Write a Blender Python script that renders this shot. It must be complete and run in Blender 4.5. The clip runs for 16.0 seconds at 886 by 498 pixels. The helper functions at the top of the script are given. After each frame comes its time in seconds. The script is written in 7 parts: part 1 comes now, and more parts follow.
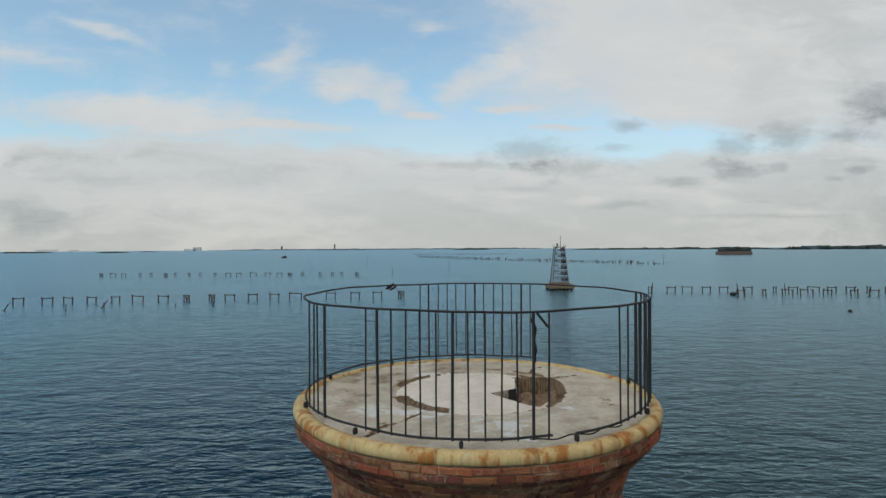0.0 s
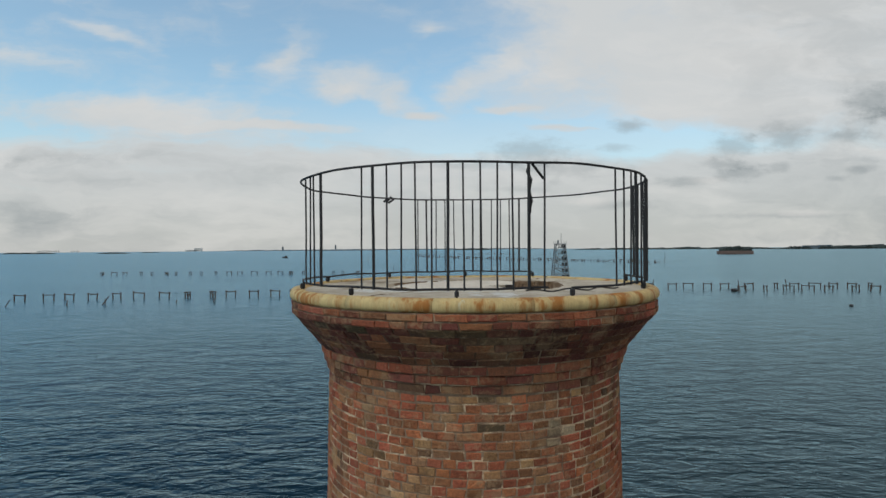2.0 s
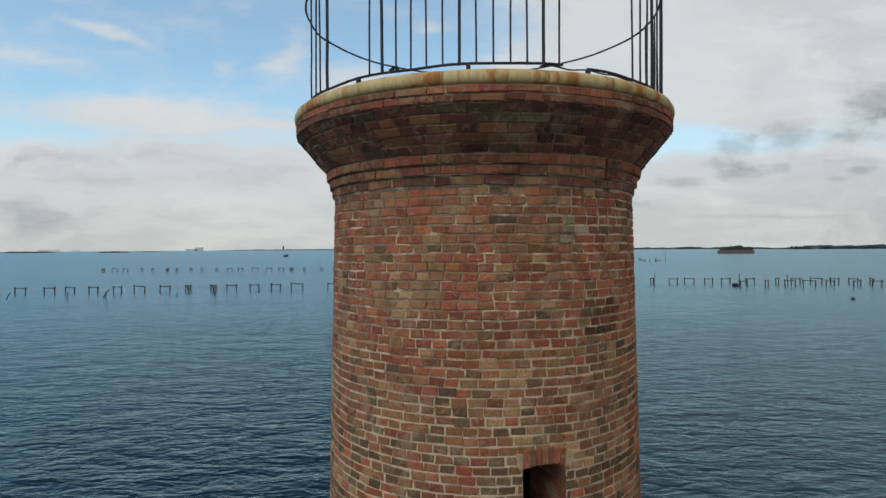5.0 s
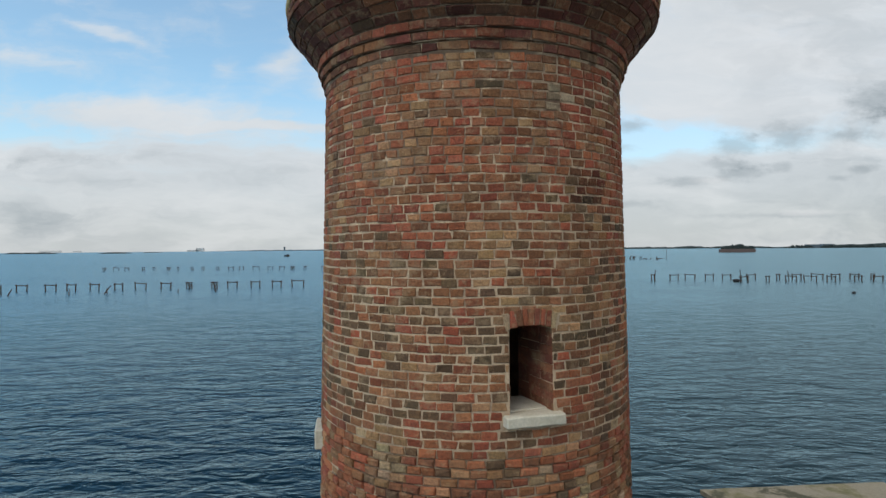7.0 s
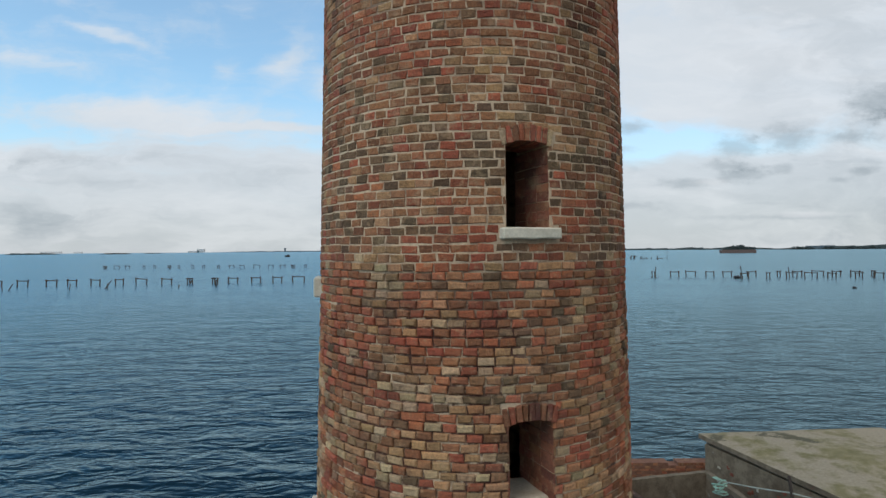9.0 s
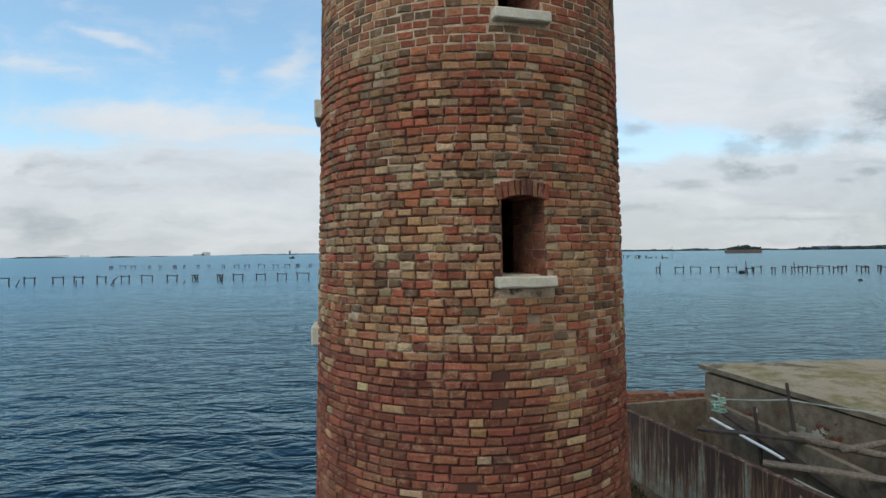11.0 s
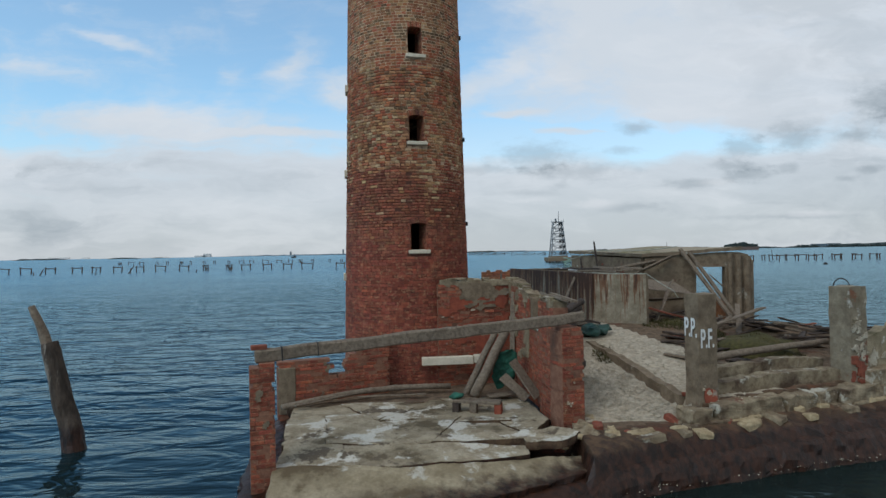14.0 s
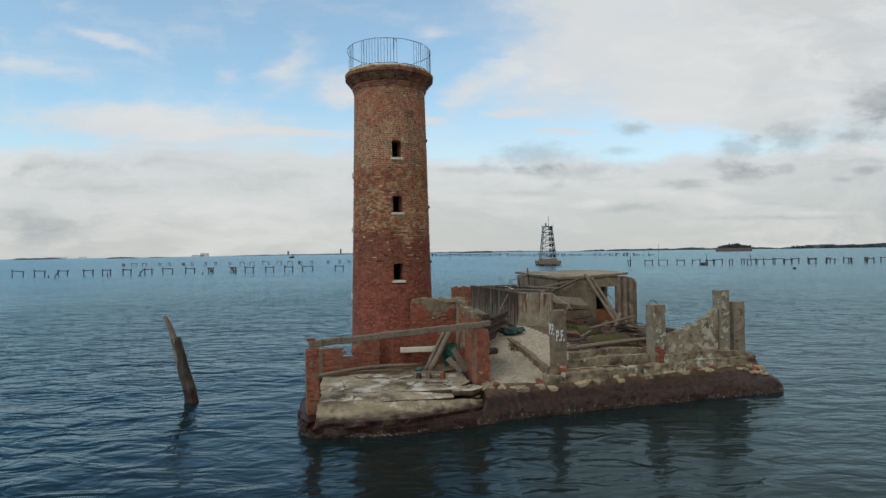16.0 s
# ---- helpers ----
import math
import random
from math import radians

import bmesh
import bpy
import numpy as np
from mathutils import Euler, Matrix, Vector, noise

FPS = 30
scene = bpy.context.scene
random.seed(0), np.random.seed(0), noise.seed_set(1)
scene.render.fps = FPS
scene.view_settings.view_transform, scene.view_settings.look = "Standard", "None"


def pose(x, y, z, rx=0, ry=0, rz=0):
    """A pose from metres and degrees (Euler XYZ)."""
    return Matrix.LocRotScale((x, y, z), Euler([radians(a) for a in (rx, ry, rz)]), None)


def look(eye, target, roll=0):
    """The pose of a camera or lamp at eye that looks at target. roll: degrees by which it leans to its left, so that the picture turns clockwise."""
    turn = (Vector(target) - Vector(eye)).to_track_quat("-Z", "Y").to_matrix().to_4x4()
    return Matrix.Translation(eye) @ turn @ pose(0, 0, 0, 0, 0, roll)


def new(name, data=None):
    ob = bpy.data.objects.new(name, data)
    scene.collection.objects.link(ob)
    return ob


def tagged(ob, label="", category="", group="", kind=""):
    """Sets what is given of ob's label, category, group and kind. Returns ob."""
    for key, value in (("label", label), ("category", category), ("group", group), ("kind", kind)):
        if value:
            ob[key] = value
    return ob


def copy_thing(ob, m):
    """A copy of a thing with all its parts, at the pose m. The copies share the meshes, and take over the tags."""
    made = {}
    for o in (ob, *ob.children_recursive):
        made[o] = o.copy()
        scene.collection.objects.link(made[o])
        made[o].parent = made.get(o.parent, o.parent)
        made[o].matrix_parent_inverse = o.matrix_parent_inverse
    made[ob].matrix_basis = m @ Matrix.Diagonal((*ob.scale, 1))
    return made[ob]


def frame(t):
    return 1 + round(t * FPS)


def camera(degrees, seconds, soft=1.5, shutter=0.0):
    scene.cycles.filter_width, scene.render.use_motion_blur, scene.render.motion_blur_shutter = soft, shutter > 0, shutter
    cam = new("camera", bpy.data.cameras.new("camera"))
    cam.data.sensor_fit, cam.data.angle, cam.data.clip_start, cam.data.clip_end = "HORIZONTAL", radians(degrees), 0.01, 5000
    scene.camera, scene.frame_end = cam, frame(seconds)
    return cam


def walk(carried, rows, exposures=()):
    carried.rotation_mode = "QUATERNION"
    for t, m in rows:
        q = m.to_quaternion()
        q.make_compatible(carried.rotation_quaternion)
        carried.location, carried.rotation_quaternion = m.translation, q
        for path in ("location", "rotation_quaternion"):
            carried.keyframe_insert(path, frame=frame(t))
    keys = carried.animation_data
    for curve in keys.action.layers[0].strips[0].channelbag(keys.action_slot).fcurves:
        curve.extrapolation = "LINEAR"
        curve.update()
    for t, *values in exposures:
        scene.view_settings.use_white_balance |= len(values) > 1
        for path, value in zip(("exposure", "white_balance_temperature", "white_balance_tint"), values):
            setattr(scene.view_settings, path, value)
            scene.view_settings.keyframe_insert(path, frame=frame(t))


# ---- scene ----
cam = camera(74.87, 16.0)
PATH = [
    (0.0, pose(-0.312, -5.836, 14.057, 89.85, 0.32, 0.00)),
    (0.5, pose(-0.261, -5.864, 13.796, 89.86, 0.37, 0.04)),
    (1.0, pose(-0.249, -5.910, 13.512, 89.90, 0.36, 0.06)),
    (1.5, pose(-0.254, -5.898, 13.257, 89.90, 0.40, 0.07)),
    (2.0, pose(-0.279, -5.841, 12.967, 89.90, 0.41, 0.09)),
    (2.5, pose(-0.319, -5.788, 12.698, 89.95, 0.37, 0.07)),
    (3.0, pose(-0.355, -5.763, 12.421, 89.93, 0.34, 0.10)),
    (3.5, pose(-0.377, -5.740, 12.169, 89.89, 0.33, 0.11)),
    (4.0, pose(-0.394, -5.699, 11.887, 89.90, 0.33, 0.12)),
    (6.5, pose(-0.278, -5.731, 10.637, 89.89, 0.36, 0.25)),
    (7.0, pose(-0.265, -5.765, 10.352, 89.92, 0.47, 0.25)),
    (7.5, pose(-0.258, -5.769, 10.059, 89.97, 0.49, 0.27)),
    (8.0, pose(-0.253, -5.771, 9.703, 90.00, 0.42, 0.26)),
    (8.5, pose(-0.252, -5.787, 9.347, 90.01, 0.37, 0.28)),
    (9.0, pose(-0.249, -5.821, 8.943, 90.06, 0.42, 0.31)),
    (9.5, pose(-0.249, -5.789, 8.571, 89.94, 0.40, 0.34)),
    (9.7, pose(-0.257, -5.784, 8.399, 90.04, 0.55, 0.34)),
    (11.8, pose(-0.049, -6.658, 6.466, 90.31, 0.55, 0.87)),
    (12.0, pose(0.006, -7.172, 6.276, 90.25, 0.35, 0.71)),
    (12.5, pose(0.249, -8.573, 5.723, 90.34, 0.29, 0.84)),
    (13.0, pose(0.513, -10.629, 5.164, 90.25, 0.68, 0.77)),
    (13.5, pose(0.826, -12.754, 4.702, 90.33, 0.80, 0.83)),
    (14.0, pose(1.165, -15.191, 4.364, 90.35, 0.96, 0.82)),
    (14.5, pose(1.564, -17.286, 4.209, 90.44, 0.92, 0.94)),
    (15.0, pose(2.042, -19.163, 4.099, 91.06, 0.28, 1.10)),
    (15.5, pose(2.268, -21.002, 4.353, 91.27, 0.20, 0.95)),
    (16.0, pose(2.305, -23.393, 5.476, 90.33, 0.84, 0.57)),
]
walk(cam, PATH, exposures=[(0.0, -0.13, 6750, 10), (2.0, -0.14, 6750, 10), (4.0, -0.08, 6700, 10), (7.0, 0.04, 6420, 10), (9.0, 0.07, 6260, 10), (12.0, 0.12, 6350, 10), (13.0, 0.08, 6350, 10), (14.1, -0.02, 6130, 10), (14.6, 0.0, 6150, 10), (15.3, 0.0, 6600, 10), (16.0, 0.03, 6700, 10)])

# ---- world and light ----
WATER = 0.40  # level of the lagoon
SUN_DIR = (-0.45, -0.52, 0.73)  # towards the veiled sun

world = bpy.data.worlds.new("sky")
scene.world = world
world.use_nodes = True


class Nodes:
    """Short hand for building node trees."""

    def __init__(self, tree):
        self.t = tree

    def add(self, kind, **kw):
        n = self.t.nodes.new(kind)
        for k, v in kw.items():
            if k == "op":
                n.operation = v
            elif k == "blend":
                n.blend_type = v
        return n

    def set(self, socket, v):
        if hasattr(v, "is_output"):
            self.t.links.new(v, socket)
        else:
            socket.default_value = v

    def math(self, op, a, b=0.0, c=0.0, clamp=False):
        n = self.add("ShaderNodeMath", op=op)
        n.use_clamp = clamp
        for s, v in zip(n.inputs, (a, b, c)):
            self.set(s, v)
        return n.outputs[0]

    def vec(self, op, a, b=(0, 0, 0)):
        n = self.add("ShaderNodeVectorMath", op=op)
        self.set(n.inputs[0], a)
        if op == "SCALE":
            self.set(n.inputs["Scale"], b)
        else:
            self.set(n.inputs[1], b)
        return n.outputs["Value"] if op in ("LENGTH", "DOT_PRODUCT") else n.outputs[0]

    def xyz(self, v):
        n = self.add("ShaderNodeSeparateXYZ")
        self.set(n.inputs[0], v)
        return n.outputs

    def join(self, x, y, z):
        n = self.add("ShaderNodeCombineXYZ")
        for s, v in zip(n.inputs, (x, y, z)):
            self.set(s, v)
        return n.outputs[0]

    def noise(self, v, scale, detail=4.0, rough=0.55, distort=0.0):
        n = self.add("ShaderNodeTexNoise")
        self.set(n.inputs["Vector"], v)
        n.inputs["Scale"].default_value = scale
        n.inputs["Detail"].default_value = detail
        n.inputs["Roughness"].default_value = rough
        n.inputs["Distortion"].default_value = distort
        return n.outputs["Fac"]

    def step(self, v, lo, hi, a=0.0, b=1.0):
        n = self.add("ShaderNodeMapRange")
        n.interpolation_type = "SMOOTHSTEP"
        for s, x in zip(n.inputs, (v, lo, hi, a, b)):
            self.set(s, x)
        return n.outputs[0]

    def mix(self, f, a, b, blend="MIX"):
        n = self.add("ShaderNodeMix")
        n.data_type, n.blend_type = "RGBA", blend
        self.set(n.inputs[0], f)
        for s, v in ((n.inputs[6], a), (n.inputs[7], b)):
            self.set(s, (*v, 1) if isinstance(v, tuple) and len(v) == 3 else v)
        return n.outputs[2]


def make_sky():
    t = world.node_tree
    t.nodes.clear()
    n = Nodes(t)
    out = n.add("ShaderNodeOutputWorld")
    back = n.add("ShaderNodeBackground")
    t.links.new(back.outputs[0], out.inputs[0])
    sky = n.add("ShaderNodeTexSky")
    sky.sky_type = "NISHITA"
    sky.sun_disc = False
    sky.sun_elevation = math.asin(SUN_DIR[2])
    sky.sun_rotation = math.atan2(SUN_DIR[0], SUN_DIR[1])
    sky.air_density, sky.dust_density, sky.ozone_density = 1.0, 0.6, 2.5
    d = n.add("ShaderNodeTexCoord").outputs["Generated"]
    x, y, z = n.xyz(d)
    # the cloud map: bearing and height as tangents, mirrored behind
    ay = n.math("MAXIMUM", n.math("ABSOLUTE", y), 0.25)
    s, e = n.math("DIVIDE", x, ay), n.math("DIVIDE", z, ay)
    p = n.join(s, n.math("MULTIPLY", e, 2.6), n.math("MULTIPLY", y, 0.3))
    w1 = n.noise(p, 2.2, 5, 0.6)
    w2 = n.noise(n.vec("ADD", p, (7.3, 2.1, 0)), 2.2, 5, 0.6)
    warp = n.join(n.math("MULTIPLY", n.math("SUBTRACT", w1, 0.5), 0.30), n.math("MULTIPLY", n.math("SUBTRACT", w2, 0.5), 0.12), 0.0)
    q = n.vec("ADD", n.join(s, e, 0.0), warp)
    fine = n.noise(n.vec("MULTIPLY", q, (1, 2.2, 1)), 10.0, 6, 0.62)
    curl = n.noise(n.vec("MULTIPLY", n.join(s, e, 0.0), (1, 1.9, 1)), 26.0, 5, 0.6)
    wide = n.noise(n.vec("MULTIPLY", q, (1, 3.6, 1)), 2.6, 5, 0.6)

    def blob(cx, cy, ax, ay_, lean=0.0, hard=0.0):
        v = n.vec("SUBTRACT", q, (cx, cy, 0))
        if lean:
            vx, vy, _ = n.xyz(v)
            v = n.join(vx, n.math("SUBTRACT", vy, n.math("MULTIPLY", vx, lean)), 0.0)
        r = n.vec("LENGTH", n.vec("MULTIPLY", v, (1 / ax, 1 / ay_, 0)))
        return n.step(r, 1.0, hard, 0.0, 1.0)

    def puff(cx, cy, ax, ay_, k):
        """A small cloud with a ragged rim."""
        v = n.vec("SUBTRACT", n.join(s, e, 0.0), (cx, cy, 0))
        r = n.vec("LENGTH", n.vec("MULTIPLY", v, (1 / ax, 1 / ay_, 0)))
        r = n.math("ADD", r, n.math("MULTIPLY", n.math("SUBTRACT", curl, 0.5), 2.2))
        return n.math("MULTIPLY", n.step(r, 1.35, 0.10), k * 0.72)

    def total(items):
        acc = items[0]
        for i in items[1:]:
            acc = n.math("ADD", acc, i)
        return acc

    # white layers: the bank over the horizon, long streaks, small heaps and the veil to the right
    sb, eb, _ = n.xyz(q)
    streak = n.noise(n.vec("MULTIPLY", n.join(sb, n.math("ADD", eb, n.math("MULTIPLY", sb, 0.10)), 0.0), (1, 7.0, 1)), 3.4, 6, 0.62)
    heap = n.noise(n.vec("MULTIPLY", q, (1, 1.5, 1)), 8.5, 6, 0.6)
    bank_top = n.step(sb, -0.9, 0.35, 0.215, 0.150)
    bank = n.step(n.math("SUBTRACT", eb, bank_top), 0.035, -0.04)
    side = n.math("ADD", sb, n.math("MULTIPLY", eb, 0.35))
    veil = n.step(side, 0.10, 0.40)
    veil = n.math("MULTIPLY", veil, n.step(eb, 0.17, 0.28))
    haze = n.math("MULTIPLY", n.step(sb, 0.22, 0.62), n.step(eb, 0.34, 0.20))
    white = total([
        n.math("MULTIPLY", bank, 1.05),
        n.math("MULTIPLY", veil, 1.0),
        n.math("MULTIPLY", haze, 0.55),
        n.math("MULTIPLY", blob(-0.52, 0.240, 0.50, 0.048, -0.09), 1.0),
        n.math("MULTIPLY", blob(-0.30, 0.212, 0.26, 0.014, -0.06), 0.7),
        n.math("MULTIPLY", blob(-0.155, 0.270, 0.085, 0.042), 0.75),
        n.math("MULTIPLY", blob(-0.05, 0.252, 0.11, 0.042, -0.40), 0.8),
        n.math("MULTIPLY", blob(0.00, 0.225, 0.05, 0.014), 0.7),
        n.math("MULTIPLY", blob(-0.25, 0.320, 0.09, 0.07, 0.5), 0.55),
        n.math("MULTIPLY", blob(-0.36, 0.315, 0.05, 0.04), 0.45),
        n.math("MULTIPLY", blob(-0.04, 0.368, 0.05, 0.028), 0.5),
        n.math("MULTIPLY", blob(0.08, 0.275, 0.08, 0.07, 0.8), 0.6),
        n.math("MULTIPLY", blob(-0.56, 0.372, 0.14, 0.018, -0.35), 0.40),
        n.math("MULTIPLY", blob(-0.72, 0.33, 0.16, 0.03, -0.2), 0.30),
        n.math("MULTIPLY", blob(0.24, 0.198, 0.11, 0.012, -0.12), 0.8),
        n.math("MULTIPLY", blob(0.14, 0.238, 0.08, 0.010, 0.05), 0.6),
        n.math("MULTIPLY", blob(0.40, 0.232, 0.05, 0.014), 0.5),
    ])
    high = n.math("MULTIPLY", n.step(eb, 0.42, 0.66), n.step(sb, -0.1, 0.8, -0.65, 0.12))
    white = n.math("ADD", n.math("ADD", white, high), n.math("MULTIPLY", n.math("SUBTRACT", wide, 0.5), 0.7))
    white = n.math("ADD", white, n.math("MULTIPLY", n.math("SUBTRACT", streak, 0.5), n.step(side, 0.25, -0.25, 0.25, 1.1)))
    white = n.math("ADD", white, n.math("MULTIPLY", n.math("SUBTRACT", heap, 0.5), n.step(eb, 0.10, 0.25, 0.2, 1.25)))
    white = n.math("MAXIMUM", n.step(white, -0.12, 1.00, n.step(eb, 0.42, 0.70, 0.18, 0.03), 0.97), n.step(eb, 0.16, 0.34, 0.52, 0.0))
    # grey undersides and small dark puffs
    puffs = total([puff(*c) for c in (
        (0.318, 0.208, 0.030, 0.013, 0.9), (0.504, 0.172, 0.042, 0.024, 0.8), (0.59, 0.190, 0.045, 0.030, 0.8),
        (0.740, 0.246, 0.058, 0.034, 0.95), (0.775, 0.226, 0.05, 0.016, 0.8), (0.700, 0.190, 0.045, 0.013, 0.8),
        (0.49, 0.140, 0.055, 0.011, 0.8), (0.513, 0.124, 0.045, 0.013, 0.8), (0.410, 0.112, 0.060, 0.009, 0.8),
        (0.575, 0.136, 0.022, 0.010, 0.7), (0.713, 0.130, 0.026, 0.008, 0.7), (0.680, 0.115, 0.020, 0.006, 0.6),
        (0.150, 0.164, 0.075, 0.026, 0.75), (0.05, 0.142, 0.12, 0.008, 0.6), (0.215, 0.136, 0.095, 0.016, 0.7), (0.300, 0.170, 0.03, 0.008, 0.6),
        (0.190, 0.112, 0.022, 0.008, 0.5), (0.315, 0.073, 0.055, 0.009, 0.7), (0.58, 0.052, 0.12, 0.006, 0.6), (0.13, 0.100, 0.06, 0.006, 0.4))])
    grey = total([
        n.math("MULTIPLY", blob(-0.66, 0.170, 0.30, 0.030, -0.05), 0.62),
        n.math("MULTIPLY", blob(-0.50, 0.125, 0.55, 0.022), 0.22),
        n.math("MULTIPLY", blob(-0.72, 0.065, 0.18, 0.06), 0.60),
        n.math("MULTIPLY", n.step(side, 0.45, 0.80), 0.34),
    ])
    grey = n.math("ADD", grey, n.math("MULTIPLY", bank, n.step(streak, 0.44, 0.66, 0.0, 0.26)))
    grey = n.math("ADD", n.math("MULTIPLY", grey, n.step(n.math("ADD", n.math("MULTIPLY", fine, 0.5), n.math("MULTIPLY", heap, 0.5)), 0.36, 0.60)), puffs)
    glow = total([puff(0.255, 0.080, 0.040, 0.009, 0.9), puff(0.455, 0.113, 0.03, 0.006, 0.6), puff(0.63, 0.056, 0.06, 0.006, 0.8), puff(0.14, 0.088, 0.04, 0.006, 0.6)])
    base = n.vec("MULTIPLY", sky.outputs[0], SKY)
    bright = n.mix(n.step(eb, 0.0, 0.20), CLOUD_LOW, CLOUD_HIGH)
    bright = n.mix(n.math("MULTIPLY", n.step(wide, 0.42, 0.66), 0.5), bright, CLOUD_TOP)
    col = n.mix(white, base, bright)
    col = n.mix(n.math("MULTIPLY", grey, 0.80, clamp=True), col, CLOUD_GREY)
    col = n.mix(n.math("MULTIPLY", glow, 0.7, clamp=True), col, CLOUD_TOP)
    t.links.new(col, back.inputs[0])
    back.inputs[1].default_value = 1.0


SKY = (0.155, 0.202, 0.190)
CLOUD_LOW = (0.53, 0.553, 0.56)
CLOUD_HIGH = (0.66, 0.695, 0.72)
CLOUD_TOP = (0.78, 0.785, 0.785)
CLOUD_GREY = (0.31, 0.36, 0.39)
make_sky()

sun = new("sun", bpy.data.lights.new("sun", "SUN"))
sun.data.energy, sun.data.angle, sun.data.color = 1.3, radians(35), (1.0, 0.93, 0.84)
sun.matrix_world = look((0, 0, 0), (-SUN_DIR[0], -SUN_DIR[1], -SUN_DIR[2]))

# ---- materials ----
def material(name, build):
    m = bpy.data.materials.new(name)
    m.use_nodes = True
    m.node_tree.nodes.clear()
    n = Nodes(m.node_tree)
    out = n.add("ShaderNodeOutputMaterial")
    b = n.add("ShaderNodeBsdfPrincipled")
    m.node_tree.links.new(b.outputs[0], out.inputs[0])
    build(n, b, n.add("ShaderNodeNewGeometry").outputs["Position"])
    return m


def bump(n, b, height, strength, distance):
    u = n.add("ShaderNodeBump")
    u.inputs["Strength"].default_value = strength
    u.inputs["Distance"].default_value = distance
    n.set(u.inputs["Height"], height)
    n.set(b.inputs["Normal"], u.outputs[0])


def mineral(name, light, dark, stain, scale=3.0, rough=0.9, relief=0.02, stain_at=(0.52, 0.68), wet=False, stretch=(1, 1, 1), patch=None, patch2=None):
    """Stone, concrete, plaster or timber: two tones, a stain with its own shape, grain and relief; wet: dark weed near the water line."""

    light, dark, stain = ((c[0] * 1.06, c[1], c[2] * 0.90) for c in (light, dark, stain))  # shifts all three tones warmer: more red, less blue

    def build(n, b, pos):
        v = n.vec("MULTIPLY", pos, stretch)
        big = n.noise(v, scale * 0.35, 5, 0.6)
        mid = n.noise(v, scale * 1.7, 6, 0.65)
        fine = n.noise(v, scale * 11, 4, 0.7)
        col = n.mix(n.step(mid, 0.32, 0.68), dark, light)
        col = n.mix(n.step(n.math("ADD", n.math("MULTIPLY", big, 0.7), n.math("MULTIPLY", mid, 0.3)), *stain_at), col, stain)
        if patch:
            pn = n.noise(n.vec("ADD", v, (11, 5, 3)), scale * 0.5, 6, 0.7)
            col = n.mix(n.step(pn, patch[1], patch[1] + 0.06), col, patch[0])
        if patch2:
            pn = n.noise(n.vec("ADD", v, (3, 17, 8)), scale * 0.6, 6, 0.7)
            col = n.mix(n.step(pn, patch2[1], patch2[1] + 0.05), col, patch2[0])
        col = n.mix(n.step(fine, 0.25, 0.75, 0.30, 0.0), col, tuple(c * 0.35 for c in dark))
        if wet:
            h = n.math("ADD", n.xyz(pos)[2], n.math("MULTIPLY", n.math("SUBTRACT", mid, 0.5), 0.35))
            rise = 0.0 if wet is True else wet
            f = n.step(h, WATER + 0.58 + rise, WATER + 0.38 + rise)
            weed = n.noise(n.vec("MULTIPLY", pos, (1, 1, 0.5)), 7.0, 5, 0.7)
            weed = n.mix(n.step(weed, 0.35, 0.65), (0.010, 0.005, 0.003), (0.042, 0.016, 0.008))
            col = n.mix(f, col, weed)
            n.set(b.inputs["Roughness"], n.math("SUBTRACT", rough, n.math("MULTIPLY", f, 0.45)))
        else:
            b.inputs["Roughness"].default_value = rough
        n.set(b.inputs["Base Color"], col)
        b.inputs["Specular IOR Level"].default_value = 0.25
        bump(n, b, n.math("ADD", mid, n.math("MULTIPLY", fine, 0.5)), 0.7, relief)

    return material(name, build)


def brick_paint(name, source):
    """Fired brick; its tone comes from each brick's own colour."""

    def build(n, b, pos):
        if source == "object":
            tone = n.add("ShaderNodeObjectInfo").outputs["Color"]
        else:
            a = n.add("ShaderNodeAttribute")
            a.attribute_name = "tone"
            tone = a.outputs["Color"]
        fine = n.noise(pos, 48, 5, 0.75)
        mid = n.noise(pos, 11, 6, 0.72)
        soot = n.noise(n.vec("ADD", pos, (4, 9, 2)), 6.5, 6, 0.7)
        big = n.noise(pos, 1.3, 5, 0.65)
        rain = n.noise(n.vec("MULTIPLY", pos, (1, 1, 0.14)), 3.4, 5, 0.65)
        col = n.mix(n.step(fine, 0.34, 0.66, 0.55, 0.0), tone, n.mix(0.72, tone, (0.035, 0.022, 0.018)))
        col = n.mix(n.step(mid, 0.53, 0.63, 0.0, 0.48), col, (0.40, 0.235, 0.125))
        col = n.mix(n.step(soot, 0.54, 0.68, 0.0, 0.42), col, (0.075, 0.040, 0.028))
        # lime wash and lichen that runs over brick and joint alike, high on the tower
        lime = n.noise(n.vec("ADD", pos, (8, 1, 5)), 4.2, 6, 0.72)
        lime = n.math("MULTIPLY", n.step(lime, 0.52, 0.63), n.step(n.xyz(pos)[2], 8.6, 9.6, 0.12, 0.45))
        col = n.mix(lime, col, (0.36, 0.235, 0.130))
        col = n.mix(n.step(big, 0.52, 0.72, 0.0, 0.26), col, (0.085, 0.050, 0.034))
        col = n.mix(n.step(rain, 0.54, 0.70, 0.0, 0.34), col, (0.060, 0.036, 0.026))
        n.set(b.inputs["Base Color"], col)
        b.inputs["Roughness"].default_value = 0.92
        b.inputs["Specular IOR Level"].default_value = 0.2
        bump(n, b, n.math("ADD", n.math("MULTIPLY", mid, 1.5), fine), 0.9, 0.016)

    return material(name, build)


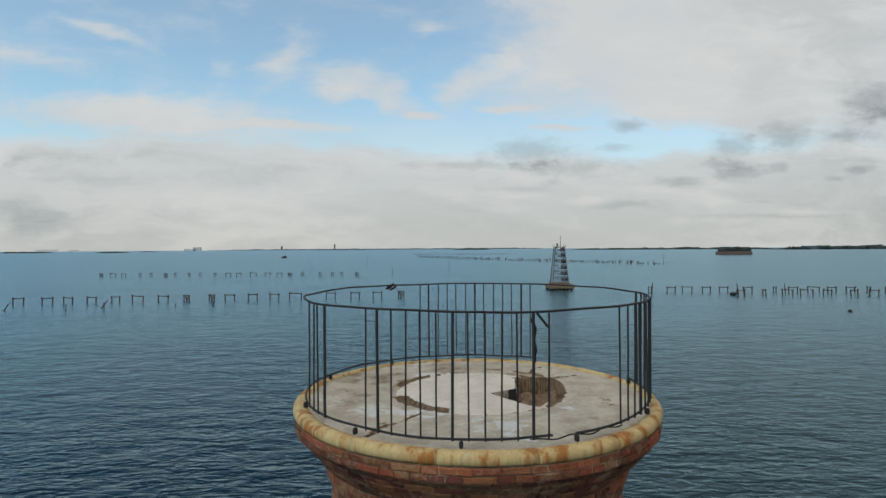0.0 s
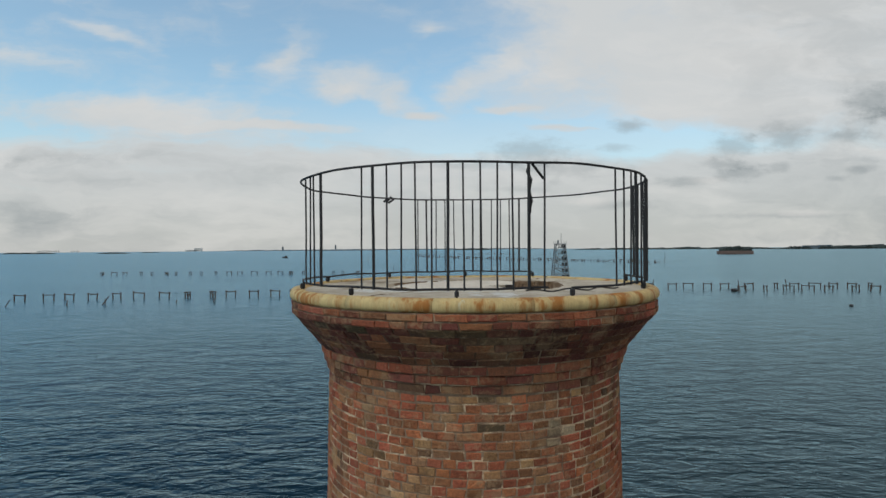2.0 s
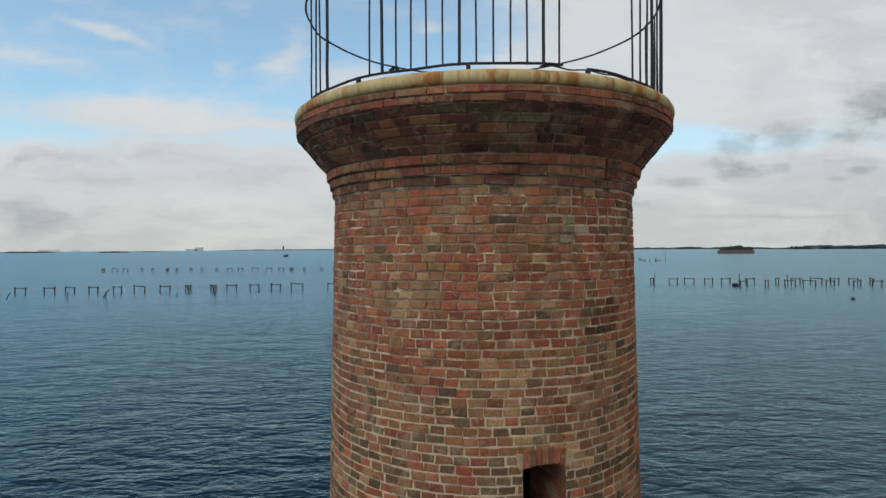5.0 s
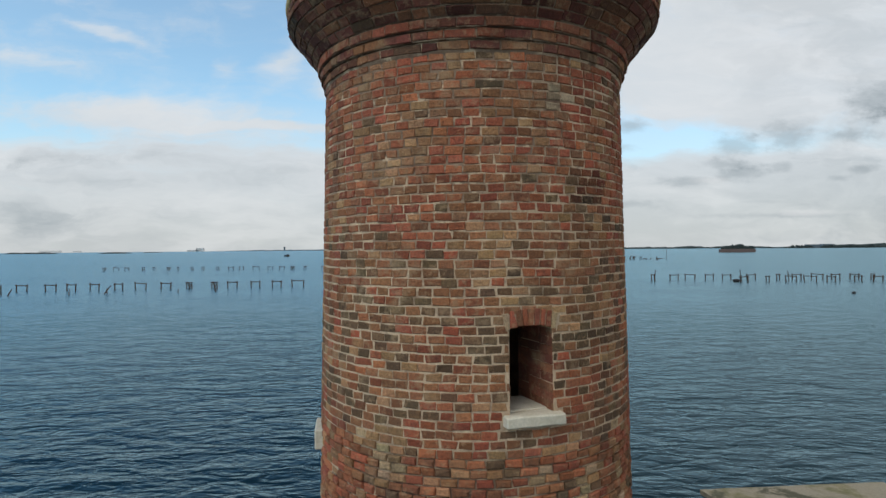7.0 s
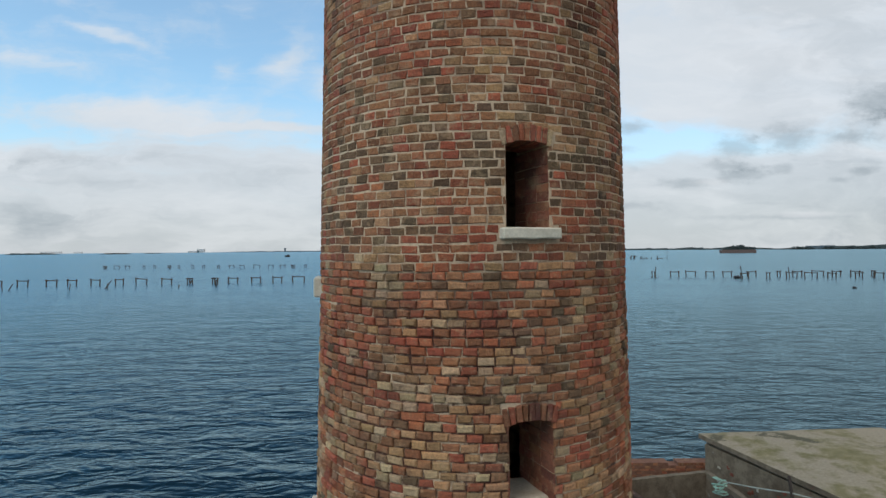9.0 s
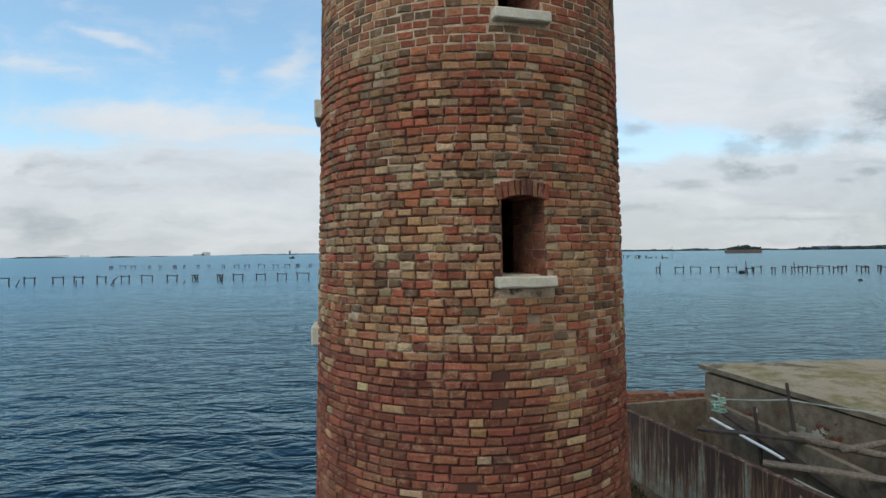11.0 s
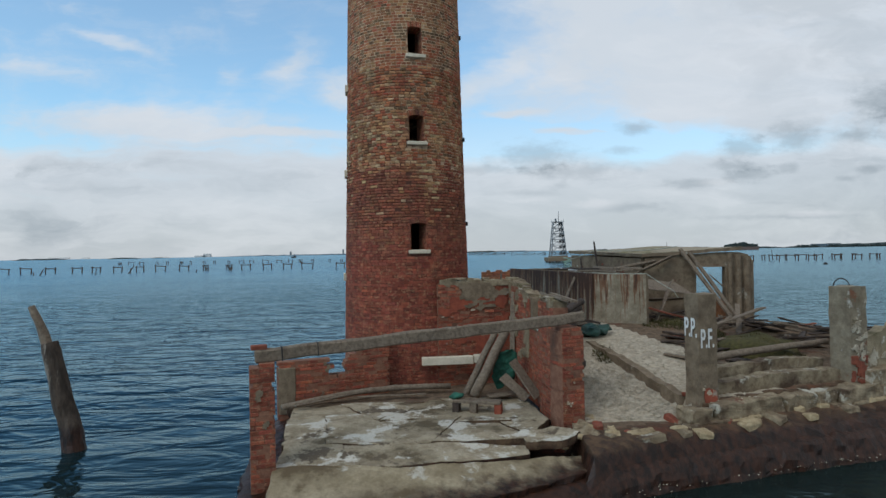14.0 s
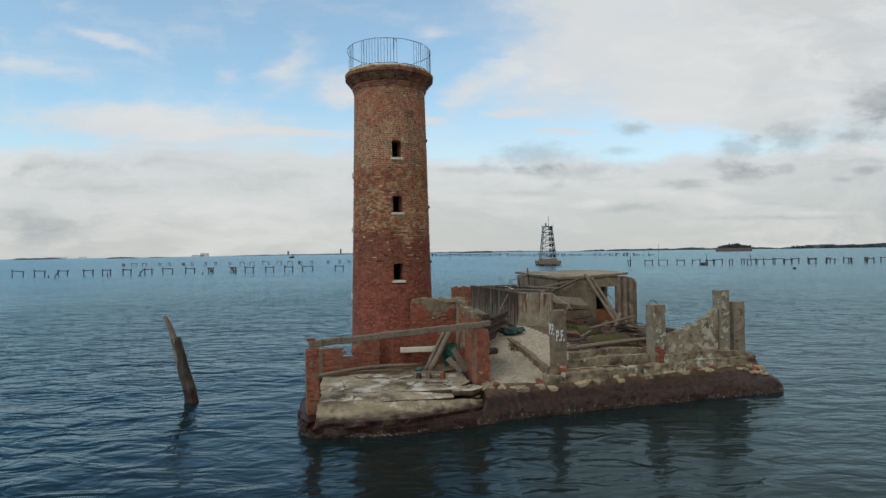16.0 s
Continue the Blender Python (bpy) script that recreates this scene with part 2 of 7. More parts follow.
def water_paint():
    """Ruffled water: a dark teal body under a sky reflection that widens away from the islet's lee."""
    m = bpy.data.materials.new("lagoon_water")
    m.use_nodes = True
    m.node_tree.nodes.clear()
    n = Nodes(m.node_tree)
    out = n.add("ShaderNodeOutputMaterial")
    pos = n.add("ShaderNodeNewGeometry").outputs["Position"]
    chop = n.noise(n.vec("MULTIPLY", pos, (0.52, 1.0, 1)), 1.35, 3.0, 0.5, 0.5)
    swell = n.noise(n.vec("MULTIPLY", pos, (0.55, 1.0, 1)), 0.38, 3, 0.5, 0.3)
    gust = n.noise(n.vec("MULTIPLY", pos, (0.5, 1.0, 1)), 0.035, 4, 0.6)
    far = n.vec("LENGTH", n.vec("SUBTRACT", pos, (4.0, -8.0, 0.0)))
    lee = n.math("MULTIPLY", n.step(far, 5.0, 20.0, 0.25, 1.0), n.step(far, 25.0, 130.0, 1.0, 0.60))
    h = n.math("ADD", n.math("MULTIPLY", chop, n.step(gust, 0.3, 0.7, 0.7, 1.15)), n.math("MULTIPLY", swell, 1.3))
    u = n.add("ShaderNodeBump")
    u.inputs["Strength"].default_value = 1.0
    u.inputs["Distance"].default_value = 0.33
    wind = n.math("ADD", 1.0, n.math("MULTIPLY", n.step(n.xyz(pos)[0], 6.0, -16.0, 0.0, 0.25), n.step(far, 90.0, 25.0)))
    n.set(u.inputs["Height"], n.math("MULTIPLY", n.math("MULTIPLY", h, lee), wind))
    body = n.add("ShaderNodeBsdfDiffuse")
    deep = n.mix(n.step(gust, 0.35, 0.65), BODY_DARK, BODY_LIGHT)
    # dark green by the quay: shallows, plus the quay's reflection put into the colour
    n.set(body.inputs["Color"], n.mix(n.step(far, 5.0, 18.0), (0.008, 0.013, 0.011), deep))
    gloss = n.add("ShaderNodeBsdfAnisotropic")
    gloss.inputs["Color"].default_value = (*SHEEN, 1)
    n.set(gloss.inputs["Roughness"], n.math("ADD", n.step(far, 6.0, 18.0, 0.13, 0.12), n.step(far, 15.0, 150.0, 0.0, 0.09)))
    fres = n.add("ShaderNodeFresnel")
    fres.inputs["IOR"].default_value = 1.28
    for s in (body.inputs["Normal"], gloss.inputs["Normal"], fres.inputs["Normal"]):
        n.set(s, u.outputs[0])
    mix = n.add("ShaderNodeMixShader")
    n.set(mix.inputs[0], n.math("MINIMUM", fres.outputs[0], 0.60))
    n.set(mix.inputs[1], body.outputs[0])
    n.set(mix.inputs[2], gloss.outputs[0])
    n.set(out.inputs[0], mix.outputs[0])
    return m


BODY_DARK, BODY_LIGHT, SHEEN = (0.0020, 0.008, 0.012), (0.004, 0.017, 0.023), (0.62, 0.88, 1.0)


def tower_mortar():
    """Pale joints high up, eroded dark ones lower down, in uneven patches."""

    def build(n, b, pos):
        mid = n.noise(pos, 5, 5, 0.65)
        big = n.noise(pos, 0.9, 4, 0.6)
        fine = n.noise(pos, 45, 4, 0.7)
        z = n.math("ADD", n.xyz(pos)[2], n.math("MULTIPLY", n.math("SUBTRACT", big, 0.5), 3.2))
        kept = n.math("MULTIPLY", n.step(z, 8.4, 9.2), n.step(z, 11.2, 10.2, 0.38, 1.0))
        right = n.math("MULTIPLY", n.step(n.xyz(pos)[0], 0.15, 0.75), n.step(z, 5.9, 6.6))
        kept = n.math("MAXIMUM", kept, n.math("MULTIPLY", right, n.step(mid, 0.36, 0.52)))
        kept = n.math("MAXIMUM", kept, n.math("MULTIPLY", n.step(z, 6.2, 6.7), n.step(mid, 0.48, 0.60)))
        kept = n.math("MULTIPLY", kept, n.step(n.xyz(pos)[2], 12.0, 11.8, 0.6, 1.0))
        kept = n.math("MULTIPLY", kept, n.step(mid, 0.30, 0.50, 0.45, 1.0))
        col = n.mix(kept, (0.085, 0.034, 0.022), (0.585, 0.405, 0.255))
        col = n.mix(n.step(fine, 0.3, 0.7, 0.3, 0.0), col, (0.06, 0.045, 0.035))
        n.set(b.inputs["Base Color"], col)
        b.inputs["Roughness"].default_value = 0.95
        b.inputs["Specular IOR Level"].default_value = 0.2
        bump(n, b, fine, 0.5, 0.008)

    return material("tower_mortar", build)


def flat_paint(name, col, rough=0.8, metal=0.0, vary=0.25):
    def build(n, b, pos):
        m = n.noise(pos, 6, 5, 0.65)
        n.set(b.inputs["Base Color"], n.mix(n.step(m, 0.3, 0.7), tuple(c * (1 - vary) for c in col), tuple(min(1, c * (1 + vary)) for c in col)))
        b.inputs["Roughness"].default_value = rough
        b.inputs["Metallic"].default_value = metal
        bump(n, b, m, 0.3, 0.01)

    return material(name, build)


M = {}
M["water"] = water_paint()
M["tower_mortar"] = tower_mortar()
M["brick"] = brick_paint("old_brick", "mesh")
M["brick_piece"] = brick_paint("old_brick_piece", "object")
M["mortar"] = mineral("lime_mortar", (0.44, 0.37, 0.285), (0.30, 0.245, 0.185), (0.16, 0.115, 0.085), 4, 0.95, 0.012, (0.55, 0.72))
M["red_wash"] = mineral("red_plaster", (0.30, 0.080, 0.045), (0.20, 0.055, 0.036), (0.13, 0.055, 0.040), 3, 0.9, 0.012, patch=((0.34, 0.28, 0.21), 0.60))
M["cream_stone"] = mineral("cream_stone_rust", (0.60, 0.46, 0.235), (0.46, 0.335, 0.165), (0.34, 0.130, 0.030), 17.0, 0.8, 0.006, (0.49, 0.60), stretch=(1, 1, 0.10), patch=((0.52, 0.45, 0.31), 0.62), patch2=((0.12, 0.070, 0.032), 0.62))
M["deck"] = mineral("deck_concrete", (0.52, 0.46, 0.39), (0.37, 0.315, 0.255), (0.20, 0.15, 0.10), 2.6, 0.9, 0.012, (0.55, 0.66), patch=((0.62, 0.58, 0.52), 0.57), patch2=((0.16, 0.105, 0.055), 0.605))
M["screed"] = mineral("pale_screed", (0.66, 0.60, 0.54), (0.55, 0.485, 0.43), (0.42, 0.36, 0.30), 2.4, 0.9, 0.006, (0.58, 0.72))
M["white_stone"] = mineral("istrian_stone", (0.62, 0.565, 0.475), (0.50, 0.445, 0.36), (0.36, 0.30, 0.225), 4, 0.75, 0.006)
M["concrete"] = mineral("weathered_concrete", (0.222, 0.174, 0.125), (0.124, 0.094, 0.066), (0.078, 0.054, 0.036), 2.6, 0.92, 0.018, patch=((0.31, 0.272, 0.215), 0.61), patch2=((0.14, 0.072, 0.048), 0.63))
M["slab"] = mineral("slab_concrete", (0.345, 0.295, 0.210), (0.205, 0.165, 0.108), (0.105, 0.078, 0.046), 1.9, 0.92, 0.03, (0.48, 0.60), wet=True, patch=((0.44, 0.395, 0.315), 0.56), patch2=((0.075, 0.055, 0.036), 0.62))
M["quay"] = mineral("quay_masonry", (0.120, 0.076, 0.046), (0.042, 0.026, 0.016), (0.105, 0.038, 0.022), 2.6, 0.92, 0.022, wet=0.22)
M["plaster"] = mineral("lichened_plaster", (0.32, 0.27, 0.19), (0.175, 0.142, 0.094), (0.10, 0.085, 0.045), 2.4, 0.92, 0.014, (0.49, 0.60), patch=((0.56, 0.53, 0.46), 0.565), patch2=((0.085, 0.065, 0.045), 0.60))
M["kerb"] = mineral("kerb_stone", (0.30, 0.25, 0.175), (0.135, 0.100, 0.066), (0.066, 0.042, 0.028), 3.4, 0.92, 0.03, (0.50, 0.62), patch=((0.42, 0.38, 0.295), 0.56), patch2=((0.15, 0.066, 0.040), 0.64))
M["ledge_stone"] = mineral("yellow_ledge_stone", (0.40, 0.33, 0.215), (0.25, 0.19, 0.115), (0.12, 0.085, 0.05), 4.0, 0.92, 0.02, (0.55, 0.66))
M["plaster_red"] = mineral("peeling_plaster", (0.26, 0.225, 0.170), (0.155, 0.128, 0.094), (0.105, 0.075, 0.040), 2.8, 0.92, 0.014, patch=((0.48, 0.44, 0.37), 0.59), patch2=((0.20, 0.085, 0.045), 0.61))
M["wall_mortar"] = mineral("red_stained_mortar", (0.26, 0.135, 0.090), (0.165, 0.075, 0.050), (0.085, 0.050, 0.038), 5, 0.95, 0.012)


def rusty(name, spread):
    """Grey concrete with narrow rust drips running down from the rim."""

    def build(n, b, pos):
        flat = n.vec("MULTIPLY", pos, (1, 1, 0.05))
        drip = n.noise(flat, 8.5, 5, 0.7)
        thin = n.noise(n.vec("ADD", flat, (5, 2, 0)), 19, 3, 0.6)
        mid = n.noise(pos, 3.2, 6, 0.68)
        fine = n.noise(pos, 30, 4, 0.7)
        down = n.math("MULTIPLY", n.math("SUBTRACT", 3.66, n.xyz(pos)[2]), 0.075)
        f = n.math("SUBTRACT", n.math("ADD", n.math("MULTIPLY", drip, 0.7), n.math("MULTIPLY", thin, 0.3)), down)
        col = n.mix(n.step(mid, 0.34, 0.66), (0.180, 0.144, 0.094), (0.300, 0.253, 0.178))
        col = n.mix(n.step(mid, 0.58, 0.66, 0.0, 0.5), col, (0.40, 0.36, 0.285))
        col = n.mix(n.step(f, spread, spread + 0.035, 0.0, 0.85), col, (0.155, 0.060, 0.026))
        col = n.mix(n.step(f, spread + 0.05, spread + 0.08, 0.0, 0.9), col, (0.050, 0.024, 0.015))
        col = n.mix(n.step(fine, 0.3, 0.7, 0.35, 0.0), col, (0.06, 0.05, 0.04))
        n.set(b.inputs["Base Color"], col)
        b.inputs["Roughness"].default_value = 0.92
        b.inputs["Specular IOR Level"].default_value = 0.25
        bump(n, b, n.math("ADD", mid, n.math("MULTIPLY", fine, 0.5)), 0.7, 0.014)

    return material(name, build)


M["rust_sheet"] = mineral("rusted_sheet_iron", (0.20, 0.085, 0.035), (0.13, 0.055, 0.026), (0.07, 0.035, 0.022), 5, 0.85, 0.01)
M["flake"] = mineral("flaking_limewash", (0.46, 0.43, 0.365), (0.33, 0.295, 0.235), (0.19, 0.16, 0.115), 5, 0.92, 0.01, (0.50, 0.62))
M["old_red"] = mineral("weathered_brick_face", (0.25, 0.075, 0.045), (0.150, 0.048, 0.033), (0.085, 0.045, 0.033), 6, 0.93, 0.02, patch=((0.26, 0.20, 0.14), 0.60))
M["crust"] = mineral("broken_slab_crust", (0.375, 0.325, 0.245), (0.215, 0.176, 0.122), (0.100, 0.078, 0.048), 2.3, 0.92, 0.045, (0.51, 0.62), wet=True, patch=((0.56, 0.51, 0.42), 0.52), patch2=((0.115, 0.085, 0.055), 0.58))
M["rust_wall"] = rusty("rust_streaked_concrete", 0.405)
M["rust_front"] = rusty("rust_dripped_concrete", 0.465)
M["gravel"] = mineral("white_gravel", (0.46, 0.41, 0.335), (0.27, 0.235, 0.185), (0.24, 0.20, 0.16), 6, 0.95, 0.03, (0.56, 0.72))
M["hatch_rubble"] = mineral("hatch_rubble", (0.27, 0.190, 0.13), (0.13, 0.085, 0.055), (0.16, 0.060, 0.035), 9, 0.95, 0.03)
M["dirt"] = mineral("dirt_and_rubble", (0.175, 0.125, 0.085), (0.085, 0.060, 0.042), (0.13, 0.055, 0.036), 3.5, 0.95, 0.05)
M["timber"] = mineral("grey_timber", (0.225, 0.182, 0.143), (0.120, 0.093, 0.071), (0.066, 0.048, 0.036), 11, 0.88, 0.014, (0.54, 0.70), patch=((0.27, 0.228, 0.18), 0.64))
M["dark_timber"] = mineral("dark_timber", (0.075, 0.055, 0.045), (0.04, 0.03, 0.026), (0.02, 0.016, 0.014), 5, 0.85, 0.02)
M["pile"] = mineral("weathered_pile_timber", (0.075, 0.058, 0.047), (0.030, 0.024, 0.020), (0.016, 0.013, 0.011), 4, 0.9, 0.03, (0.50, 0.62), wet=True, stretch=(1, 1, 0.25), patch=((0.24, 0.205, 0.165), 0.57))
M["iron"] = flat_paint("rusted_black_iron", (0.013, 0.0115, 0.012), 0.75, 0.0)
M["moss"] = mineral("mossy_roof", (0.250, 0.210, 0.120), (0.160, 0.140, 0.068), (0.31, 0.26, 0.195), 1.6, 0.95, 0.03, (0.43, 0.54), patch=((0.10, 0.085, 0.05), 0.58))
M["grass"] = mineral("dry_grass", (0.082, 0.076, 0.026), (0.048, 0.042, 0.018), (0.12, 0.085, 0.04), 8, 0.95, 0.04)
M["steel"] = flat_paint("galvanised_grey_steel", (0.13, 0.14, 0.145), 0.6, 0.2)
M["far_green"] = flat_paint("far_trees", (0.030, 0.040, 0.036), 1.0)
# aerial haze is put into the colour of far land and buildings
M["far_haze"] = flat_paint("haze_tinted_shore", (0.10, 0.13, 0.15), 1.0, 0, 0.15)
M["far_wall"] = flat_paint("far_masonry", (0.125, 0.085, 0.072), 1.0)
M["pale_wall"] = flat_paint("pale_building", (0.55, 0.54, 0.52), 1.0, 0, 0.1)
M["green_net"] = flat_paint("green_netting", (0.016, 0.080, 0.050), 0.85, 0.0, 0.4)
M["rope"] = flat_paint("pale_rope", (0.30, 0.30, 0.24), 0.9)
M["white_paint"] = flat_paint("white_paint", (0.62, 0.60, 0.55), 0.7, 0, 0.08)
# near-black that stands for the shade inside the hatch shaft
M["dark"] = flat_paint("shaft_shade", (0.03, 0.025, 0.022), 0.95)

# ---- building helpers ----
def link(name, bm, mat, parent=None, label="", smooth=False):
    me = bpy.data.meshes.new(name)
    bm.normal_update()
    bm.to_mesh(me)
    bm.free()
    for m in mat if isinstance(mat, (list, tuple)) else [mat]:
        me.materials.append(m)
    if smooth:
        me.polygons.foreach_set("use_smooth", [True] * len(me.polygons))
    ob = new(name, me)
    if parent is not None:
        ob.parent = parent
    return tagged(ob, label)


def part(name, bm, mat, parent, label="", smooth=False):
    return link(name, bm, mat, parent, label, smooth)


def thing(name, label, category, group="", kind=""):
    return tagged(new(name), label, category, group, kind)


def box(bm, c, size, m=Matrix(), bevel=0.0, turn=0.0):
    """A box round c, turned about z by degrees, in the frame m."""
    r = bmesh.ops.create_cube(bm, size=1.0, matrix=m @ Matrix.LocRotScale(c, Euler((0, 0, radians(turn))), size))
    if bevel:
        es = list({e for v in r["verts"] for e in v.link_edges})
        bmesh.ops.bevel(bm, geom=es, offset=bevel, segments=1, affect="EDGES", clamp_overlap=True)
    return r["verts"]


def along(a, b):
    """The frame with its z axis from a to b, its origin at a."""
    a, b = Vector(a), Vector(b)
    return Matrix.Translation(a) @ (b - a).to_track_quat("Z", "Y").to_matrix().to_4x4()


def rod(bm, a, b, r, r2=None, seg=8, wobble=0.0, rings=1):
    """A round bar from a to b, tapered, a little crooked."""
    m = along(a, b)
    length = (Vector(b) - Vector(a)).length
    r2 = r if r2 is None else r2
    rows = []
    for i in range(rings + 1):
        f = i / rings
        rr = r + (r2 - r) * f
        ox = wobble * noise.noise(Vector((f * 3.1, a[0] * 1.7, a[1]))) if wobble and 0 < i < rings else 0
        oy = wobble * noise.noise(Vector((f * 2.7, a[1] * 1.3, a[2] + 5))) if wobble and 0 < i < rings else 0
        rows.append([bm.verts.new(m @ Vector((ox + rr * math.cos(2 * math.pi * k / seg), oy + rr * math.sin(2 * math.pi * k / seg), f * length))) for k in range(seg)])
    for i in range(rings):
        for k in range(seg):
            bm.faces.new((rows[i][k], rows[i][(k + 1) % seg], rows[i + 1][(k + 1) % seg], rows[i + 1][k]))
    bm.faces.new(rows[0][::-1])
    bm.faces.new(rows[-1])


def plank(bm, a, b, w, t, roll=0.0):
    """A board from a to b, w wide and t thick."""
    m = along(a, b) @ Matrix.Rotation(radians(roll), 4, "Z")
    length = (Vector(b) - Vector(a)).length
    box(bm, (0, 0, length / 2), (w, t, length), m, min(0.006, t * 0.2))


def roughen(bm, amp, scale=3.0, seed=0.0):
    for v in bm.verts:
        q = v.co * scale + Vector((seed, seed * 1.7, seed * 0.3))
        v.co += Vector((noise.noise(q), noise.noise(q + Vector((31, 0, 0))), noise.noise(q + Vector((0, 47, 0))))) * amp


def tube_path(bm, pts, r, seg=6):
    """A round line through many points."""
    rows = []
    for i, p in enumerate(pts):
        p = Vector(p)
        d = (Vector(pts[min(i + 1, len(pts) - 1)]) - Vector(pts[max(i - 1, 0)])).normalized()
        q = d.to_track_quat("Z", "Y").to_matrix()
        rr = r(i / (len(pts) - 1)) if callable(r) else r
        rows.append([bm.verts.new(p + q @ Vector((rr * math.cos(2 * math.pi * k / seg), rr * math.sin(2 * math.pi * k / seg), 0))) for k in range(seg)])
    for a, b in zip(rows, rows[1:]):
        for k in range(seg):
            bm.faces.new((a[k], a[(k + 1) % seg], b[(k + 1) % seg], b[k]))
    bm.faces.new(rows[0][::-1])
    bm.faces.new(rows[-1])


def panel(p, q, thick, base, tops, cell=0.12, holes=(), ragged=0.0, rows=12, seed=0.0, amp=0.012):
    """An upright wall from p to q with the top given as (share of length, height) and openings (share, share, low, high)."""
    bm = bmesh.new()
    p, q = Vector((*p, 0)), Vector((*q, 0))
    length = (q - p).length
    u = (q - p) / length
    nrm = Vector((u.y, -u.x, 0))
    cuts = {i / max(1, round(length / cell)) for i in range(max(1, round(length / cell)) + 1)}
    for h in holes:
        cuts |= {h[0], h[1]}
    cuts = sorted(cuts)

    def top(f):
        for (a, za), (b, zb) in zip(tops, tops[1:]):
            if f <= b:
                return za + (zb - za) * (f - a) / max(1e-6, b - a)
        return tops[-1][1]

    levels = sorted({base + (min(z for _, z in tops) - 0.02 - base) * i / rows for i in range(rows)} | {z for h in holes for z in h[2:]})
    grid = {}
    for i, f in enumerate(cuts):
        zt = top(f) + (ragged * noise.noise(Vector((f * length * 4, seed, 3))) if ragged else 0)
        for j, z in enumerate(levels + [zt]):
            for side in (0, 1):
                c = p + u * (f * length) + nrm * (thick / 2 if side == 0 else -thick / 2)
                k = c + Vector((0, 0, z))
                k += nrm * amp * noise.noise(k * 2.5 + Vector((seed, 0, 0)))
                grid[i, j, side] = bm.verts.new(k)
    nj = len(levels)

    def solid(i, j):
        if not (0 <= i < len(cuts) - 1 and 0 <= j < nj):
            return False
        f = (cuts[i] + cuts[i + 1]) / 2
        z = (levels[j] + (levels[j + 1] if j + 1 < nj else levels[j] + 0.02)) / 2
        return not any(h[0] < f < h[1] and h[2] < z < h[3] for h in holes)

    for i in range(len(cuts) - 1):
        for j in range(nj):
            if not solid(i, j):
                continue
            g = lambda a, b, s: grid[a, b, s]
            bm.faces.new((g(i, j, 0), g(i + 1, j, 0), g(i + 1, j + 1, 0), g(i, j + 1, 0)))
            bm.faces.new((g(i, j, 1), g(i, j + 1, 1), g(i + 1, j + 1, 1), g(i + 1, j, 1)))
            for di, dj, a, b in ((-1, 0, (i, j + 1), (i, j)), (1, 0, (i + 1, j), (i + 1, j + 1)), (0, -1, (i, j), (i + 1, j)), (0, 1, (i + 1, j + 1), (i, j + 1))):
                if not solid(i + di, j + dj):
                    bm.faces.new((g(*a, 0), g(*a, 1), g(*b, 1), g(*b, 0)))
    return bm


class Bricks:
    """Collects bricks, each a chamfered block with a tone of its own, into one mesh."""

    def __init__(self):
        self.v, self.f, self.c = [], [], []
        self.rng = random.Random(99)

    def add(self, centre, ex, ey, ez, w, h, depth, tone, ch=0.006):
        """A brick whose outer face looks along ey: w along ex, h along ez."""
        k = len(self.v)
        w, h = w / 2, h / 2
        wear = [(self.rng.uniform(-0.009, 0.006), self.rng.uniform(-0.007, 0.005), self.rng.uniform(-0.004, 0.002)) for _ in range(4)]
        for d, s in ((-depth, 0.0), (-ch, 0.0), (0.0, ch)):
            for i, (sx, sz) in enumerate(((-1, -1), (1, -1), (1, 1), (-1, 1))):
                jx, jz, jd = wear[i] if d > -depth else (0, 0, 0)
                self.v.append(centre + ex * (sx * (w - s) + jx) + ez * (sz * (h - s) + jz) + ey * (d + jd))
        for a in (0, 4):
            for i in range(4):
                j = (i + 1) % 4
                self.f.append((k + a + i, k + a + j, k + a + 4 + j, k + a + 4 + i))
        self.f.append((k + 8, k + 9, k + 10, k + 11))
        self.c += [tone] * 12

    def mesh(self, name, mat):
        me = bpy.data.meshes.new(name)
        me.from_pydata(self.v, [], self.f)
        col = me.color_attributes.new("tone", "FLOAT_COLOR", "POINT")
        col.data.foreach_set("color", [x for c in self.c for x in (*c, 1.0)])
        me.materials.append(mat)
        return me


RED, DEEP, BROWN, TAN = (0.39, 0.098, 0.050), (0.20, 0.060, 0.040), (0.32, 0.126, 0.056), (0.45, 0.232, 0.105)
OLIVE, PALE, ORANGE = (0.150, 0.092, 0.048), (0.52, 0.345, 0.185), (0.42, 0.130, 0.056)
WASH = (0.255, 0.064, 0.036)  # red paint soaked into the brick


def pick(weights, rng, mute=(0.0, 0.35)):
    tones, ws = zip(*weights)
    c = rng.choices(tones, ws)[0]
    mean = [sum(t[i] * w for t, w in weights) / sum(ws) for i in range(3)]
    k = rng.uniform(0.68, 1.30)
    f = rng.uniform(*mute)
    return tuple((x * (1 - f) + m * f) * k * rng.uniform(0.94, 1.06) for x, m in zip(c, mean))


